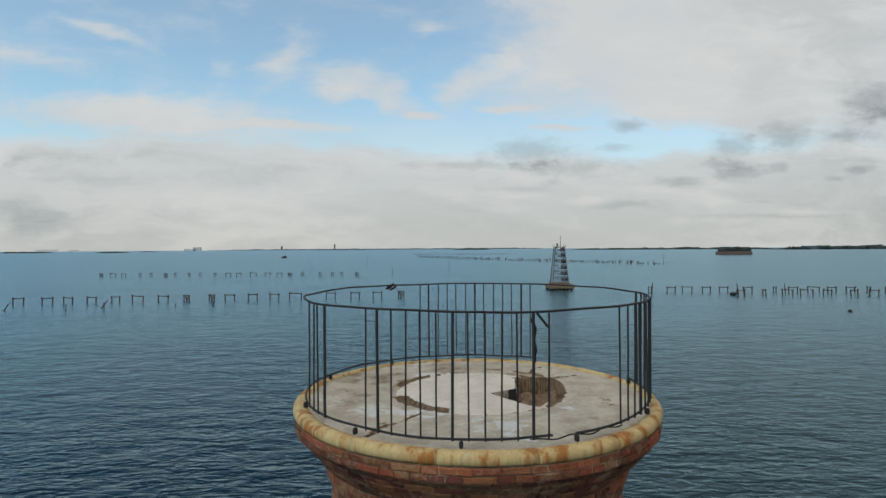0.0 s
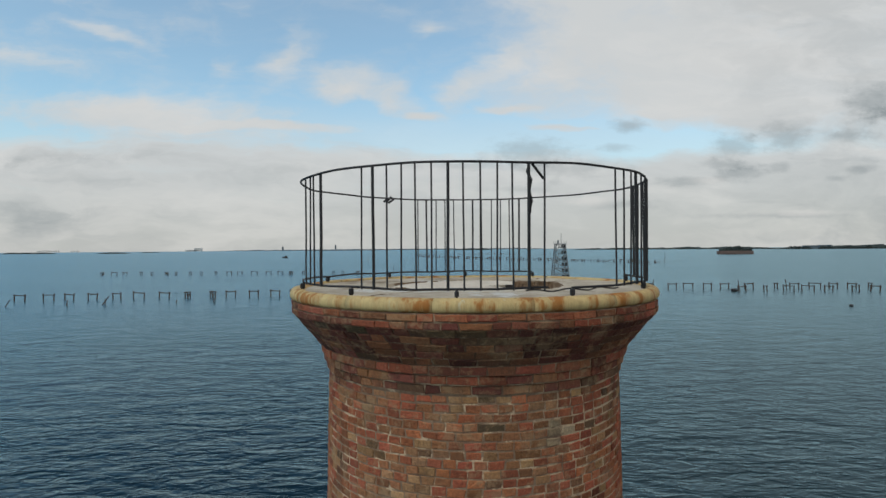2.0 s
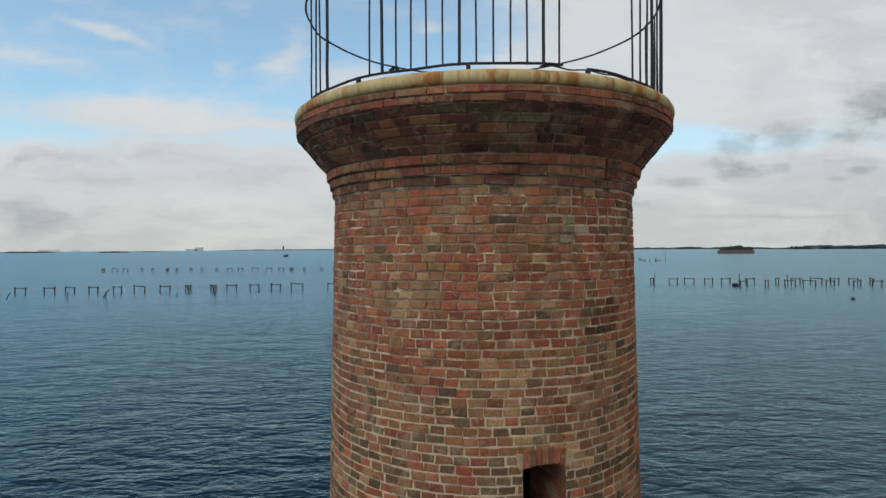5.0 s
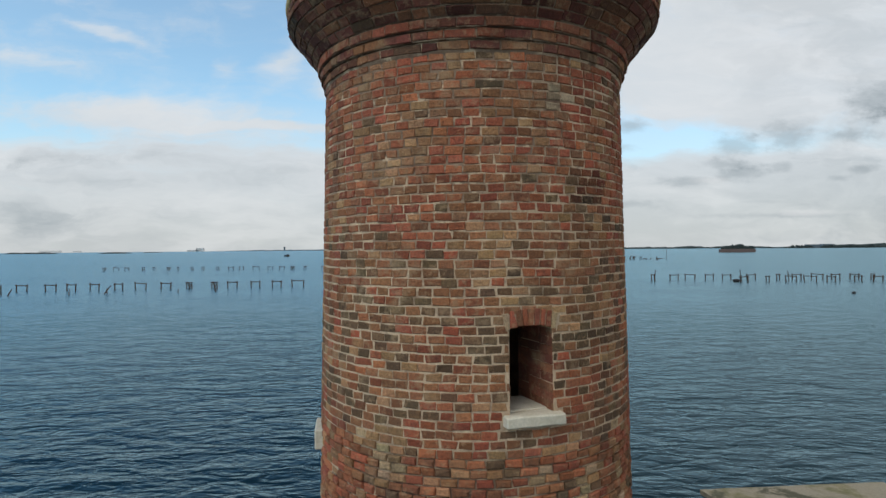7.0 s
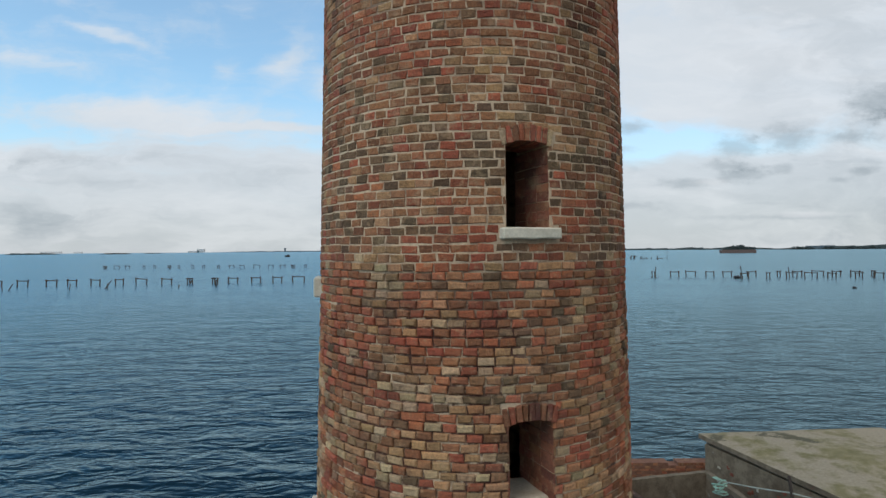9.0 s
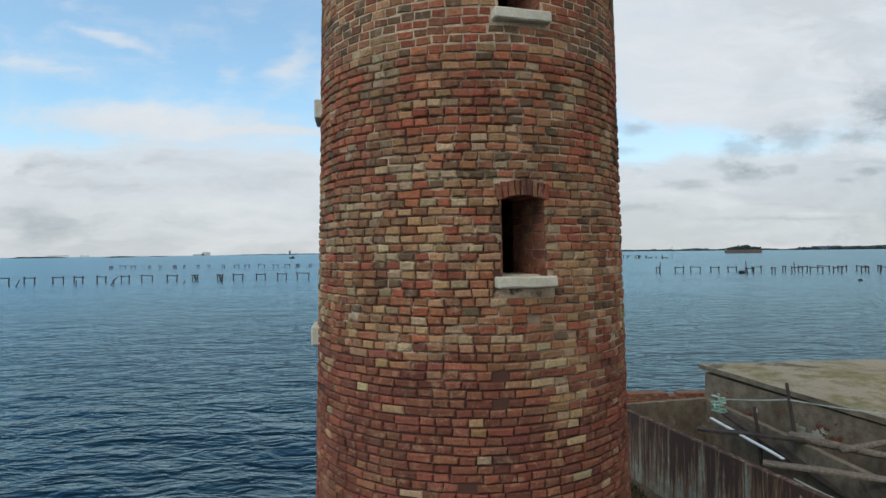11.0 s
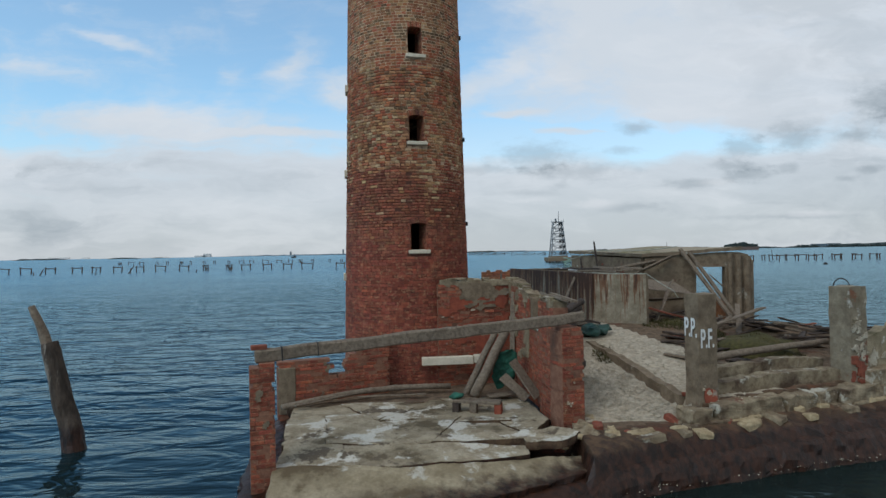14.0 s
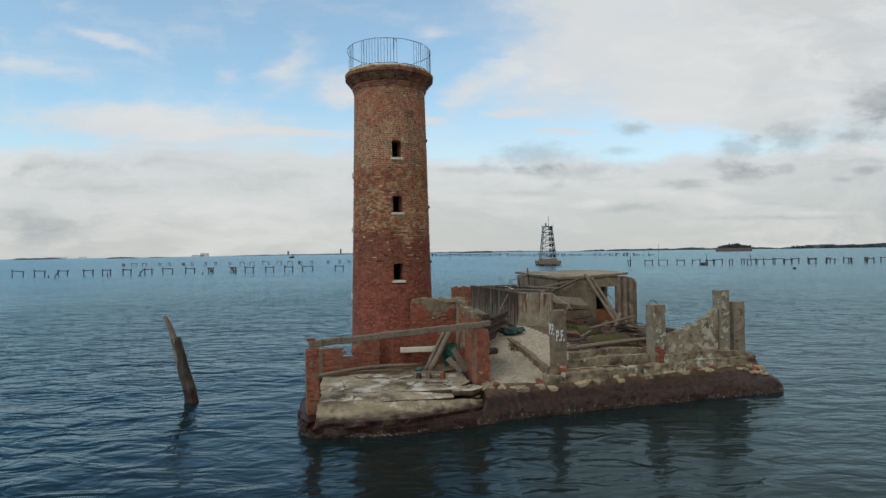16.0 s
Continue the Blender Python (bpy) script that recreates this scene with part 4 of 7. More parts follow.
def deck():
    bm = bmesh.new()
    seg, rings = 360, 80
    rows = []
    for i in range(rings + 1):
        r = 1.70 * i / rings + 0.001
        row = []
        for k in range(seg):
            a = 2 * math.pi * k / seg
            x, y = r * math.cos(a), r * math.sin(a)
            z = DECK_Z + 0.012 * noise.noise(Vector((x * 1.5, y * 1.5, 0))) + 0.004 * noise.noise(Vector((x * 9, y * 9, 4)))
            rc = math.hypot(x - 0.03, y - 0.12)
            width = 0.036 + 0.05 * noise.noise(Vector((x * 1.6, y * 1.6, 7))) + 0.03 * noise.noise(Vector((x * 9, y * 9, 2)))
            if y > 0.3 and 1.03 - width < rc < 1.03 + width and abs(x - 0.2) < 0.62:
                z -= 0.030
            elif 0.84 - width * 0.6 < rc < 0.85 + width * 0.7 and width > 0.004:
                z -= 0.028
            elif rc < 0.84:
                z -= 0.010
            if -0.80 < x < -0.27 and abs(rc - 0.765) < 0.055 + 0.04 * noise.noise(Vector((x * 7, y * 7, 3))) and y < -0.05:
                z -= 0.034
            ang = math.atan2(y, x) + 0.05 * noise.noise(Vector((x * 4, y * 4, 13)))
            if rc > 1.0 and min(abs(ang - k2) for k2 in (0.62, 0.95, -2.2)) < 0.008 / r:
                z -= 0.028
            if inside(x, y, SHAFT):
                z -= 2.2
            elif inside(x, y, HOLE) and not inside(x, y, STEP):
                z -= 0.16 + 0.09 * noise.noise(Vector((x * 5, y * 5, 1))) + 0.04 * noise.noise(Vector((x * 16, y * 16, 1)))
            row.append(bm.verts.new((x, y, z)))
        rows.append(row)
    for a, b in zip(rows, rows[1:]):
        for k in range(seg):
            f = bm.faces.new((a[k], b[k], b[(k + 1) % seg], a[(k + 1) % seg]))
            m = f.calc_center_median()
            low = min(v.co.z for v in f.verts)
            # shaft walls and bottom are coloured as if unlit
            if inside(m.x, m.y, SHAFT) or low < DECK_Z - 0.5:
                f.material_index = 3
            elif max(v.co.z for v in f.verts) - low > 0.05:
                f.material_index = 1 if m.x > 0.5 else 0
            elif inside(m.x, m.y, STEP) or math.hypot(m.x - 0.03, m.y - 0.12) < 0.83 and low > DECK_Z - 0.030:
                f.material_index = 2
            else:
                f.material_index = 1 if low < DECK_Z - 0.026 else 0
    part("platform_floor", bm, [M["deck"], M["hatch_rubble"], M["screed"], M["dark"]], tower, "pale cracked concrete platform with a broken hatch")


deck()


for z in (8.60, 6.42, 3.78):
    bm = bmesh.new()
    box(bm, (0, 0, 0), (0.42, 0.26, 0.18), Matrix.Translation(ring_dir(-80) * (shaft_r(z) - 0.078) + Vector((0, 0, z))) @ Matrix.Rotation(radians(-80), 4, "Z"), 0.012)
    part("side_sill", bm, M["white_stone"], tower, "white stone sill on the flank")
for z in (9.99, 7.31, 5.11):
    bm = bmesh.new()
    box(bm, (0, 0, 0), (0.10, 0.14, 0.10), Matrix.Translation(ring_dir(90) * (shaft_r(z) - 0.02) + Vector((0, 0, z))) @ Matrix.Rotation(radians(90), 4, "Z"), 0.01)
    part("iron_bracket", bm, M["iron"], tower, "rusted iron bracket stub")


# ---- the railing on the platform ----
railing = thing("platform_railing", "black wrought iron railing with missing bars on the platform", "railing")
RAIL_R, RAIL_TOP, RAIL_LOW = 1.668, 13.590, 12.665


def arc(r, z, a0, a1, n, wave=0.0):
    return [ring_dir(a0 + (a1 - a0) * i / n) * (r + wave * noise.noise(Vector((i * 0.21, z, 0)))) + Vector((0, 0, z + wave * noise.noise(Vector((i * 0.17, 3, z))))) for i in range(n + 1)]


bm = bmesh.new()
tube_path(bm, arc(RAIL_R, RAIL_TOP, 0, 360, 120, 0.012), 0.0098, 6)
top_rail = part("top_rail", bm, M["iron"], railing, smooth=True)
for a0, a1 in ((-66, 17), (24, 100), (150, 204), (204, 292)):
    bm = bmesh.new()
    tube_path(bm, arc(RAIL_R - 0.01, RAIL_LOW, a0, a1, max(8, int((a1 - a0) / 3)), 0.012), 0.010, 6)
    bottom_rail = part("bottom_rail", bm, M["iron"], railing, smooth=True)
BAR_AT = [-63.5, -59.0, -55.5, -51.0] + [-33.2 + 4.09 * i for i in range(13)] + [40.5, 44.5, 48.6, 53.0, 57.6, 62.4, 67.2, 72.0, 77, 81, 85, 89, 93] + [152 + 4.12 * i for i in range(13)]
for i, a in enumerate(BAR_AT):
    thick = 0.0125 if round((a + 33.2) / 4.09) % 5 == 1 else 0.0076
    bm = bmesh.new()
    rod(bm, (0, 0, RAIL_LOW - 0.01), (0.006 * math.sin(i * 2.1), 0, RAIL_TOP), thick, seg=6, wobble=0.005, rings=5)
    o = part("bar", bm, M["iron"], railing)
    o.location = ring_dir(a) * RAIL_R
# a bent loose bar and the broken brace by the gap
bm = bmesh.new()
tube_path(bm, [ring_dir(12.2) * 1.66 + Vector((0, 0, z)) + Vector((dx, 0, 0)) for z, dx in ((13.58, -0.01), (13.52, -0.02), (13.46, 0.01), (13.38, -0.005), (13.30, 0.012), (13.22, 0.0))], 0.011, 6)
part("twisted_bar", bm, M["iron"], railing)
bm = bmesh.new()
rod(bm, ring_dir(12.6) * 1.66 + Vector((0, 0, 13.585)), ring_dir(15.9) * 1.66 + Vector((0, 0, 13.47)), 0.010, seg=6)
part("brace", bm, M["iron"], railing)
for a in (-37, -6.5, 24, 60, -70, 180, 215, 150, 100, 250):
    bm = bmesh.new()
    box(bm, ring_dir(a) * 1.668 + Vector((0, 0, 12.632)), (0.030, 0.045, 0.055), bevel=0.01, turn=a)
    part("rail_foot", bm, M["iron"], bottom_rail)
bm = bmesh.new()
for dx, dz, l in ((0.0, 0.0, 0.05), (-0.03, -0.015, 0.03), (0.03, -0.03, 0.03)):
    rod(bm, ring_dir(-146) * 1.66 + Vector((dx, 0, RAIL_TOP + dz + 0.02)), ring_dir(-146) * 1.66 + Vector((dx - 0.07, 0, RAIL_TOP + dz - l)), 0.014, seg=5)
part("wire_knot", bm, M["iron"], top_rail)
bm = bmesh.new()
tube_path(bm, [ring_dir(a) * (1.66 + 0.012 * math.sin(a * 0.5)) + Vector((0, 0, 12.65 + 0.008 * math.sin(a * 0.6))) for a in range(11, 42, 1)], 0.006, 5)
part("loose_wire", bm, M["iron"], railing)

# ---- the islet: quay, slabs and walls ----
U = Vector((0.942, 0.335, 0))  # along the quay front
V = Vector((-0.335, 0.942, 0))  # towards the back
TURN = math.degrees(math.atan2(U.y, U.x))
OUTLINE = [(-1.62, -7.45), (-0.9, -7.46), (0.2, -7.34), (1.3, -7.14), (2.3, -6.76), (3.2, -6.48), (4.0, -5.94), (5.86, -5.31), (7.8, -4.73), (9.83, -4.13), (12.0, -3.48), (14.05, -2.92), (14.35, -1.6), (14.2, 0.6), (12.3, 3.2), (11.6, 5.0), (11.0, 9.2), (2.3, 9.3), (0.8, 2.5), (-1.72, 0.4), (-1.75, -1.2), (-2.75, -2.6), (-2.5, -5.3), (-2.02, -6.9)]
KERB_A, KERB_B = Vector((5.35, -4.55, 0)), Vector((13.35, -1.54, 0))


def edge_distance(x, y):
    best = 1e9
    for (x1, y1), (x2, y2) in zip(OUTLINE, OUTLINE[1:] + OUTLINE[:1]):
        dx, dy = x2 - x1, y2 - y1
        f = max(0, min(1, ((x - x1) * dx + (y - y1) * dy) / (dx * dx + dy * dy)))
        best = min(best, math.hypot(x - x1 - f * dx, y - y1 - f * dy))
    return best


def nearest_edge(x, y):
    best = (1e9, x, y)
    for (x1, y1), (x2, y2) in zip(OUTLINE, OUTLINE[1:] + OUTLINE[:1]):
        dx, dy = x2 - x1, y2 - y1
        f = max(0, min(1, ((x - x1) * dx + (y - y1) * dy) / (dx * dx + dy * dy)))
        best = min(best, (math.hypot(x - x1 - f * dx, y - y1 - f * dy), x1 + f * dx, y1 + f * dy))
    return best[1:]


def smooth(a, b, x):
    f = max(0.0, min(1.0, (x - a) / (b - a)))
    return f * f * (3 - 2 * f)


def terrace_side(x, y):
    return (x - 4.7) * 0.959 + (y + 0.75) * 0.283


def ground_z(x, y):
    """The height of the rubble and earth."""
    v = (x - KERB_A.x) * -0.352 + (y - KERB_A.y) * 0.936  # behind the kerb line
    z = 0.82 + 0.34 * smooth(-1.3, -0.15, v)
    side = terrace_side(x, y)
    if side < 0:  # gravel ramp between the walls
        z = max(z, 1.12 + 0.62 * (y + 4.5) / 2.8) if y < 0 else 2.05
    elif v > 0:
        z += 0.34 * smooth(0.0, 0.1, v) + 0.22 * smooth(0.3, 2.5, v)
        if x < 7.6:  # the sloping terrace behind its concrete edge
            z = max(z, 1.45 + 0.55 * smooth(-3.9, -0.6, y))
    z += 0.28 * smooth(-1.0, 1.5, y) * smooth(1.5, 3.5, x) * smooth(12, 8, x)
    z -= 0.22 * smooth(13.2, 14.2, x)
    if x < 3.3:
        z = 0.72 + 0.15 * smooth(-5.0, -3.0, y)
    return z


def islet_ground():
    cell = 0.13
    xs = np.arange(-3.0, 15.0, cell)
    ys = np.arange(-7.6, 9.6, cell)
    bm = bmesh.new()
    vs = {}

    def vert(i, j):
        if (i, j) not in vs:
            x, y = xs[i], ys[j]
            z = ground_z(x, y)
            rough = 0.02 if x < 3.5 or y < 1.5 and x < 7.2 else 0.05
            z += rough * noise.noise(Vector((x * 2.2, y * 2.2, 1))) + rough * 0.7 * noise.noise(Vector((x * 6, y * 6, 5)))
            d = edge_distance(x, y)
            if x > 3.0 and y < 0:  # the weedy toe that slopes into the water
                z = 0.40 + (z - 0.40) * smooth(0.0, 0.42, d)
            elif d < 0.35:
                z -= (0.35 - d) * 0.3 * (1 + noise.noise(Vector((x * 3, y * 3, 9))))
            jx, jy = 0.06 * noise.noise(Vector((x * 3, y * 3, 20))), 0.06 * noise.noise(Vector((x * 3, y * 3, 30)))
            vs[i, j] = bm.verts.new((x + jx, y + jy, z))
        return vs[i, j]

    inner = set()
    for i in range(len(xs) - 1):
        for j in range(len(ys) - 1):
            if inside(xs[i] + cell / 2, ys[j] + cell / 2, OUTLINE):
                inner.add((i, j))
                f = bm.faces.new((vert(i, j), vert(i + 1, j), vert(i + 1, j + 1), vert(i, j + 1)))
                x, y = xs[i], ys[j]
                side = terrace_side(x, y)
                v = (x - KERB_A.x) * -0.352 + (y - KERB_A.y) * 0.936
                if 3.3 < x < 8.3 and v > 0.15 and -4.4 < y < 1.5 and (side < 0 and x < 6 or side > 0 and x < 7.6 - 0.5 * (y + 3)):
                    f.material_index = 1
                elif x > 3.3 and v > 0.2:
                    f.material_index = 2
    rim = {}
    for i, j in inner:
        for di, dj, a, b in ((-1, 0, (i, j + 1), (i, j)), (1, 0, (i + 1, j), (i + 1, j + 1)), (0, -1, (i, j), (i + 1, j)), (0, 1, (i + 1, j + 1), (i, j + 1))):
            if (i + di, j + dj) not in inner:
                rim[a] = rim[b] = True
    for k in rim:
        c = vs[k].co
        x, y = nearest_edge(c.x, c.y)
        c.x, c.y = x + 0.05 * noise.noise(Vector((x * 2.5, y * 2.5, 50))), y + 0.05 * noise.noise(Vector((x * 2.5, y * 2.5, 60)))
    low = {}

    def foot(i, j):
        if (i, j) not in low:
            v = vs[i, j].co
            low[i, j] = [bm.verts.new((v.x + 0.08 * noise.noise(Vector((v.x * 2.6, v.y * 2.6, k * 0.4))), v.y + 0.08 * noise.noise(Vector((v.y * 2.6, v.x * 2.6, k * 0.4 + 3))), v.z + (-0.5 - v.z) * k / 8)) for k in range(1, 9)]
        return [vs[i, j]] + low[i, j]

    for i, j in inner:
        for di, dj, a, b in ((-1, 0, (i, j + 1), (i, j)), (1, 0, (i + 1, j), (i + 1, j + 1)), (0, -1, (i, j), (i + 1, j)), (0, 1, (i + 1, j + 1), (i, j + 1))):
            if (i + di, j + dj) not in inner:
                fa, fb = foot(*a), foot(*b)
                for k in range(8):
                    bm.faces.new((fa[k], fa[k + 1], fb[k + 1], fb[k]))
    ob = link("ground", bm, [M["quay"], M["gravel"], M["dirt"]])
    tagged(ob, "ruined masonry quay with rubble, gravel and dark weed waterline", "ground", kind="structure")


islet_ground()


def quay_face():
    """The weedy masonry toe that runs round the waterside of the islet, from the ledge down into the water."""
    k0 = OUTLINE.index((-2.5, -5.3))
    line = [Vector((*p, 0)) for p in OUTLINE[k0:] + OUTLINE[:15]]
    pts = []
    for a, b in zip(line, line[1:]):
        n = max(1, int((b - a).length / 0.07))
        pts += [a.lerp(b, i / n) for i in range(n)]
    pts = [sum((pts[min(max(i + d, 0), len(pts) - 1)] for d in range(-4, 5)), Vector()) / 9 for i in range(len(pts))]
    bm = bmesh.new()
    rows = []
    for i, p in enumerate(pts):
        d = (pts[min(i + 3, len(pts) - 1)] - pts[max(i - 3, 0)]).normalized()
        inner = Vector((-d.y, d.x, 0))
        slab = smooth(3.9, 3.2, p.x)  # lower in front of the slabs
        row = []
        for k, (off, z) in enumerate(((0.50, 0.80), (0.44, 0.885), (0.34, 0.865), (0.25, 0.83), (0.17, 0.77), (0.10, 0.69), (0.05, 0.60), (0.02, 0.49), (0.0, 0.38), (-0.02, 0.1), (-0.03, -0.5))):
            z -= slab * 0.27 * smooth(0.3, 0.9, z)
            c = p + inner * (off * (1 - 0.45 * slab)) + Vector((0, 0, z))
            q = Vector((c.x * 2.1, c.y * 2.1, c.z * 4.0))
            r = Vector((c.x * 8.0, c.y * 8.0, c.z * 11.0))
            c -= inner * (0.085 * noise.noise(q) + 0.040 * noise.noise(r))
            c.z += 0.05 * noise.noise(q + Vector((7, 0, 0))) + 0.028 * noise.noise(r + Vector((0, 5, 0)))
            row.append(bm.verts.new(c))
        rows.append(row)
    for a, b in zip(rows, rows[1:]):
        for k in range(len(a) - 1):
            bm.faces.new((a[k + 1], b[k + 1], b[k], a[k]))
    bmesh.ops.recalc_face_normals(bm, faces=bm.faces[:])
    tide = [v.co.copy() for row in rows for v in row if WATER - 0.03 < v.co.z < WATER + 0.14 and v.co.y < -0.5]
    ob = link("quay_face", bm, M["quay"])
    tagged(ob, "weed-grown brown masonry face of the quay at the waterline", "quay", kind="structure")
    return tide


tide_line = quay_face()


def flag(poly, top, thick, parent, mat, label="", seed=0.0, name="slab", amp=0.02):
    """A broken slab: an outline of (x, y), with its top height as a function, crumbled edges."""
    bm = bmesh.new()
    pts = []
    for (x1, y1), (x2, y2) in zip(poly, poly[1:] + poly[:1]):
        n = max(1, int(math.hypot(x2 - x1, y2 - y1) / 0.09))
        for i in range(n):
            x, y = x1 + (x2 - x1) * i / n, y1 + (y2 - y1) * i / n
            k1, k2 = Vector((x * 2.3, y * 2.3, 1.5)), Vector((x * 7, y * 7, 4.5))
            pts.append((x + 0.05 * noise.noise(k1) + 0.035 * noise.noise(k2), y + 0.05 * noise.noise(k1 + Vector((0, 0, 9))) + 0.035 * noise.noise(k2 + Vector((0, 0, 9)))))
    cx, cy = sum(p[0] for p in pts) / len(pts), sum(p[1] for p in pts) / len(pts)
    rings = []
    sides = [(0.985, -thick), (1.0, -thick * 0.5)] if thick < 0.3 else [(0.97, -thick), (1.0, -thick * 0.8), (0.975, -thick * 0.62), (0.99, -thick * 0.45), (1.0, -thick * 0.28)]
    for f, dz in sides + [(1.0, -0.012), (0.996, 0.0), (0.75, 0), (0.5, 0), (0.25, 0)]:
        rings.append([bm.verts.new((cx + (x - cx) * f, cy + (y - cy) * f, top(cx + (x - cx) * f, cy + (y - cy) * f) + dz + amp * noise.noise(Vector((x * f * 2.2, y * f * 2.2, seed))))) for x, y in pts])
    n = len(pts)
    if thick > 0.3:  # a crumbled, undercut side
        for ring in rings[:len(sides)]:
            for v in ring:
                v.co += Vector((noise.noise(v.co * 3.5), noise.noise(v.co * 3.5 + Vector((9, 0, 0))), 0.4 * noise.noise(v.co * 5))) * 0.11
    for j, (a, b) in enumerate(zip(rings, rings[1:])):
        for k in range(n):
            bm.faces.new((a[k], a[(k + 1) % n], b[(k + 1) % n], b[k])).material_index = 1 if j < len(sides) else 0
    c = bm.verts.new((cx, cy, top(cx, cy)))
    for k in range(n):
        bm.faces.new((rings[-1][k], rings[-1][(k + 1) % n], c))
    bm.faces.new(rings[0][::-1])
    bmesh.ops.recalc_face_normals(bm, faces=bm.faces[:])
    return part(name, bm, [mat, M["quay"]], parent, label)


def cut(poly, p, d):
    """Splits a convex outline by the line through p along d."""
    sides = ([], [])
    val = [(x - p[0]) * d[1] - (y - p[1]) * d[0] for x, y in poly]
    for i, q in enumerate(poly):
        j = (i + 1) % len(poly)
        if val[i] >= 0:
            sides[0].append(q)
        if val[i] <= 0:
            sides[1].append(q)
        if val[i] * val[j] < 0:
            f = val[i] / (val[i] - val[j])
            m = (q[0] + (poly[j][0] - q[0]) * f, q[1] + (poly[j][1] - q[1]) * f)
            sides[0].append(m)
            sides[1].append(m)
    return sides


def area(poly):
    return abs(sum(x1 * y2 - x2 * y1 for (x1, y1), (x2, y2) in zip(poly, poly[1:] + poly[:1]))) / 2


def shatter(poly, size, rng):
    if len(poly) < 3:
        return []
    if area(poly) < size * rng.uniform(0.6, 1.6):
        return [poly]
    i = max(range(len(poly)), key=lambda k: math.dist(poly[k], poly[(k + 1) % len(poly)]))
    p, q = poly[i], poly[(i + 1) % len(poly)]
    f = rng.uniform(0.3, 0.7)
    m = (p[0] + (q[0] - p[0]) * f, p[1] + (q[1] - p[1]) * f)
    a = math.atan2(q[1] - p[1], q[0] - p[0]) + math.pi / 2 + rng.uniform(-0.5, 0.5)
    return [s for part_ in cut(poly, m, (math.cos(a), math.sin(a))) for s in shatter(part_, size, rng)]


terrace = thing("concrete_floor", "cracked and subsided concrete floor slabs on the quay", "floor", kind="structure")
rng_t = random.Random(17)


def paving(poly, top, size, thick, mat, tilt, gap=0.006):
    for k, s in enumerate(shatter(poly, size, rng_t)):
        cx, cy = sum(p[0] for p in s) / len(s), sum(p[1] for p in s) / len(s)
        ring = [(cx + (x - cx) * (1 - gap / max(0.05, math.dist((x, y), (cx, cy)))), cy + (y - cy) * (1 - gap / max(0.05, math.dist((x, y), (cx, cy))))) for x, y in s]
        tx, ty, dz = rng_t.uniform(-tilt, tilt), rng_t.uniform(-tilt, tilt), rng_t.uniform(-tilt, tilt) * 0.5
        flag(ring, lambda x, y, cx=cx, cy=cy, tx=tx, ty=ty, dz=dz: top(x, y) + tx * (x - cx) + ty * (y - cy) + dz, thick, terrace, mat, "", rng_t.uniform(0, 50))


LIP = [(-1.40, -7.52), (-0.17, -7.33), (0.75, -7.13), (1.5, -6.90), (2.1, -6.58), (2.6, -6.28), (3.15, -5.96), (3.72, -5.50)]  # the front edge of the lowest slab


def lip_y(x):
    for (x1, y1), (x2, y2) in zip(LIP, LIP[1:]):
        if x <= x2:
            return y1 + (y2 - y1) * max(0.0, x - x1) / (x2 - x1)
    return LIP[-1][1]


flag(LIP + [(3.30, -5.42), (2.45, -5.78), (1.5, -6.08), (0.5, -6.31), (-1.62, -6.37)], lambda x, y: 0.80 + 0.33 * smooth(-0.05, 1.15, y - lip_y(x)), 0.46, terrace, M["slab"], "long tilted front slab", 21.0)
paving([(-1.60, -6.34), (0.5, -6.28), (1.5, -6.05), (2.40, -5.75), (2.4, -5.4), (0.4, -5.5), (-1.7, -5.5)], lambda x, y: 1.12 + 0.07 * smooth(-6.4, -5.4, y) - 0.11 * smooth(0.8, 2.4, x), 2.2, 0.2, M["crust"], 0.022)
paving([(-1.75, -5.48), (0.35, -5.48), (2.35, -5.38), (2.95, -4.3), (2.6, -2.6), (0.5, -2.75), (-2.15, -3.3)], lambda x, y: 1.20 + 0.03 * noise.noise(Vector((x, y, 0))), 1.7, 0.2, M["crust"], 0.03)
flag([(2.35, -5.58), (3.05, -5.46), (3.36, -5.10), (2.95, -4.78), (2.3, -4.98)], lambda x, y: 1.20 + 0.03 * (x - 2.5) + 0.05 * noise.noise(Vector((x * 3, y * 3, 2))), 0.15, terrace, M["crust"], "loose broken slab", 5)
flag([(-2.3, -3.25), (0.45, -3.0), (2.6, -2.55), (2.5, -0.9), (0.5, -1.6), (-0.4, -1.8), (-2.4, -2.6)], lambda x, y: 1.19, 0.2, terrace, M["dirt"], "", 6, amp=0.05)

# front left ledge outside the post
flag([(-2.02, -6.8), (-1.68, -7.30), (-1.5, -7.1), (-1.6, -5.0), (-2.45, -5.0)], lambda x, y: 0.80, 0.5, terrace, M["quay"], "", 7)

ruin = [(WASH, 6), (DEEP, 1.5), (ORANGE, 1.0), (RED, 2)]


def brick_thing(name, label, p, q, thick, base, tops, seed, category="wall", tones=ruin, **kw):
    t = thing(name, label, category)
    brick_wall(t, p, q, thick, base, tops, tones, seed, **kw)
    return t


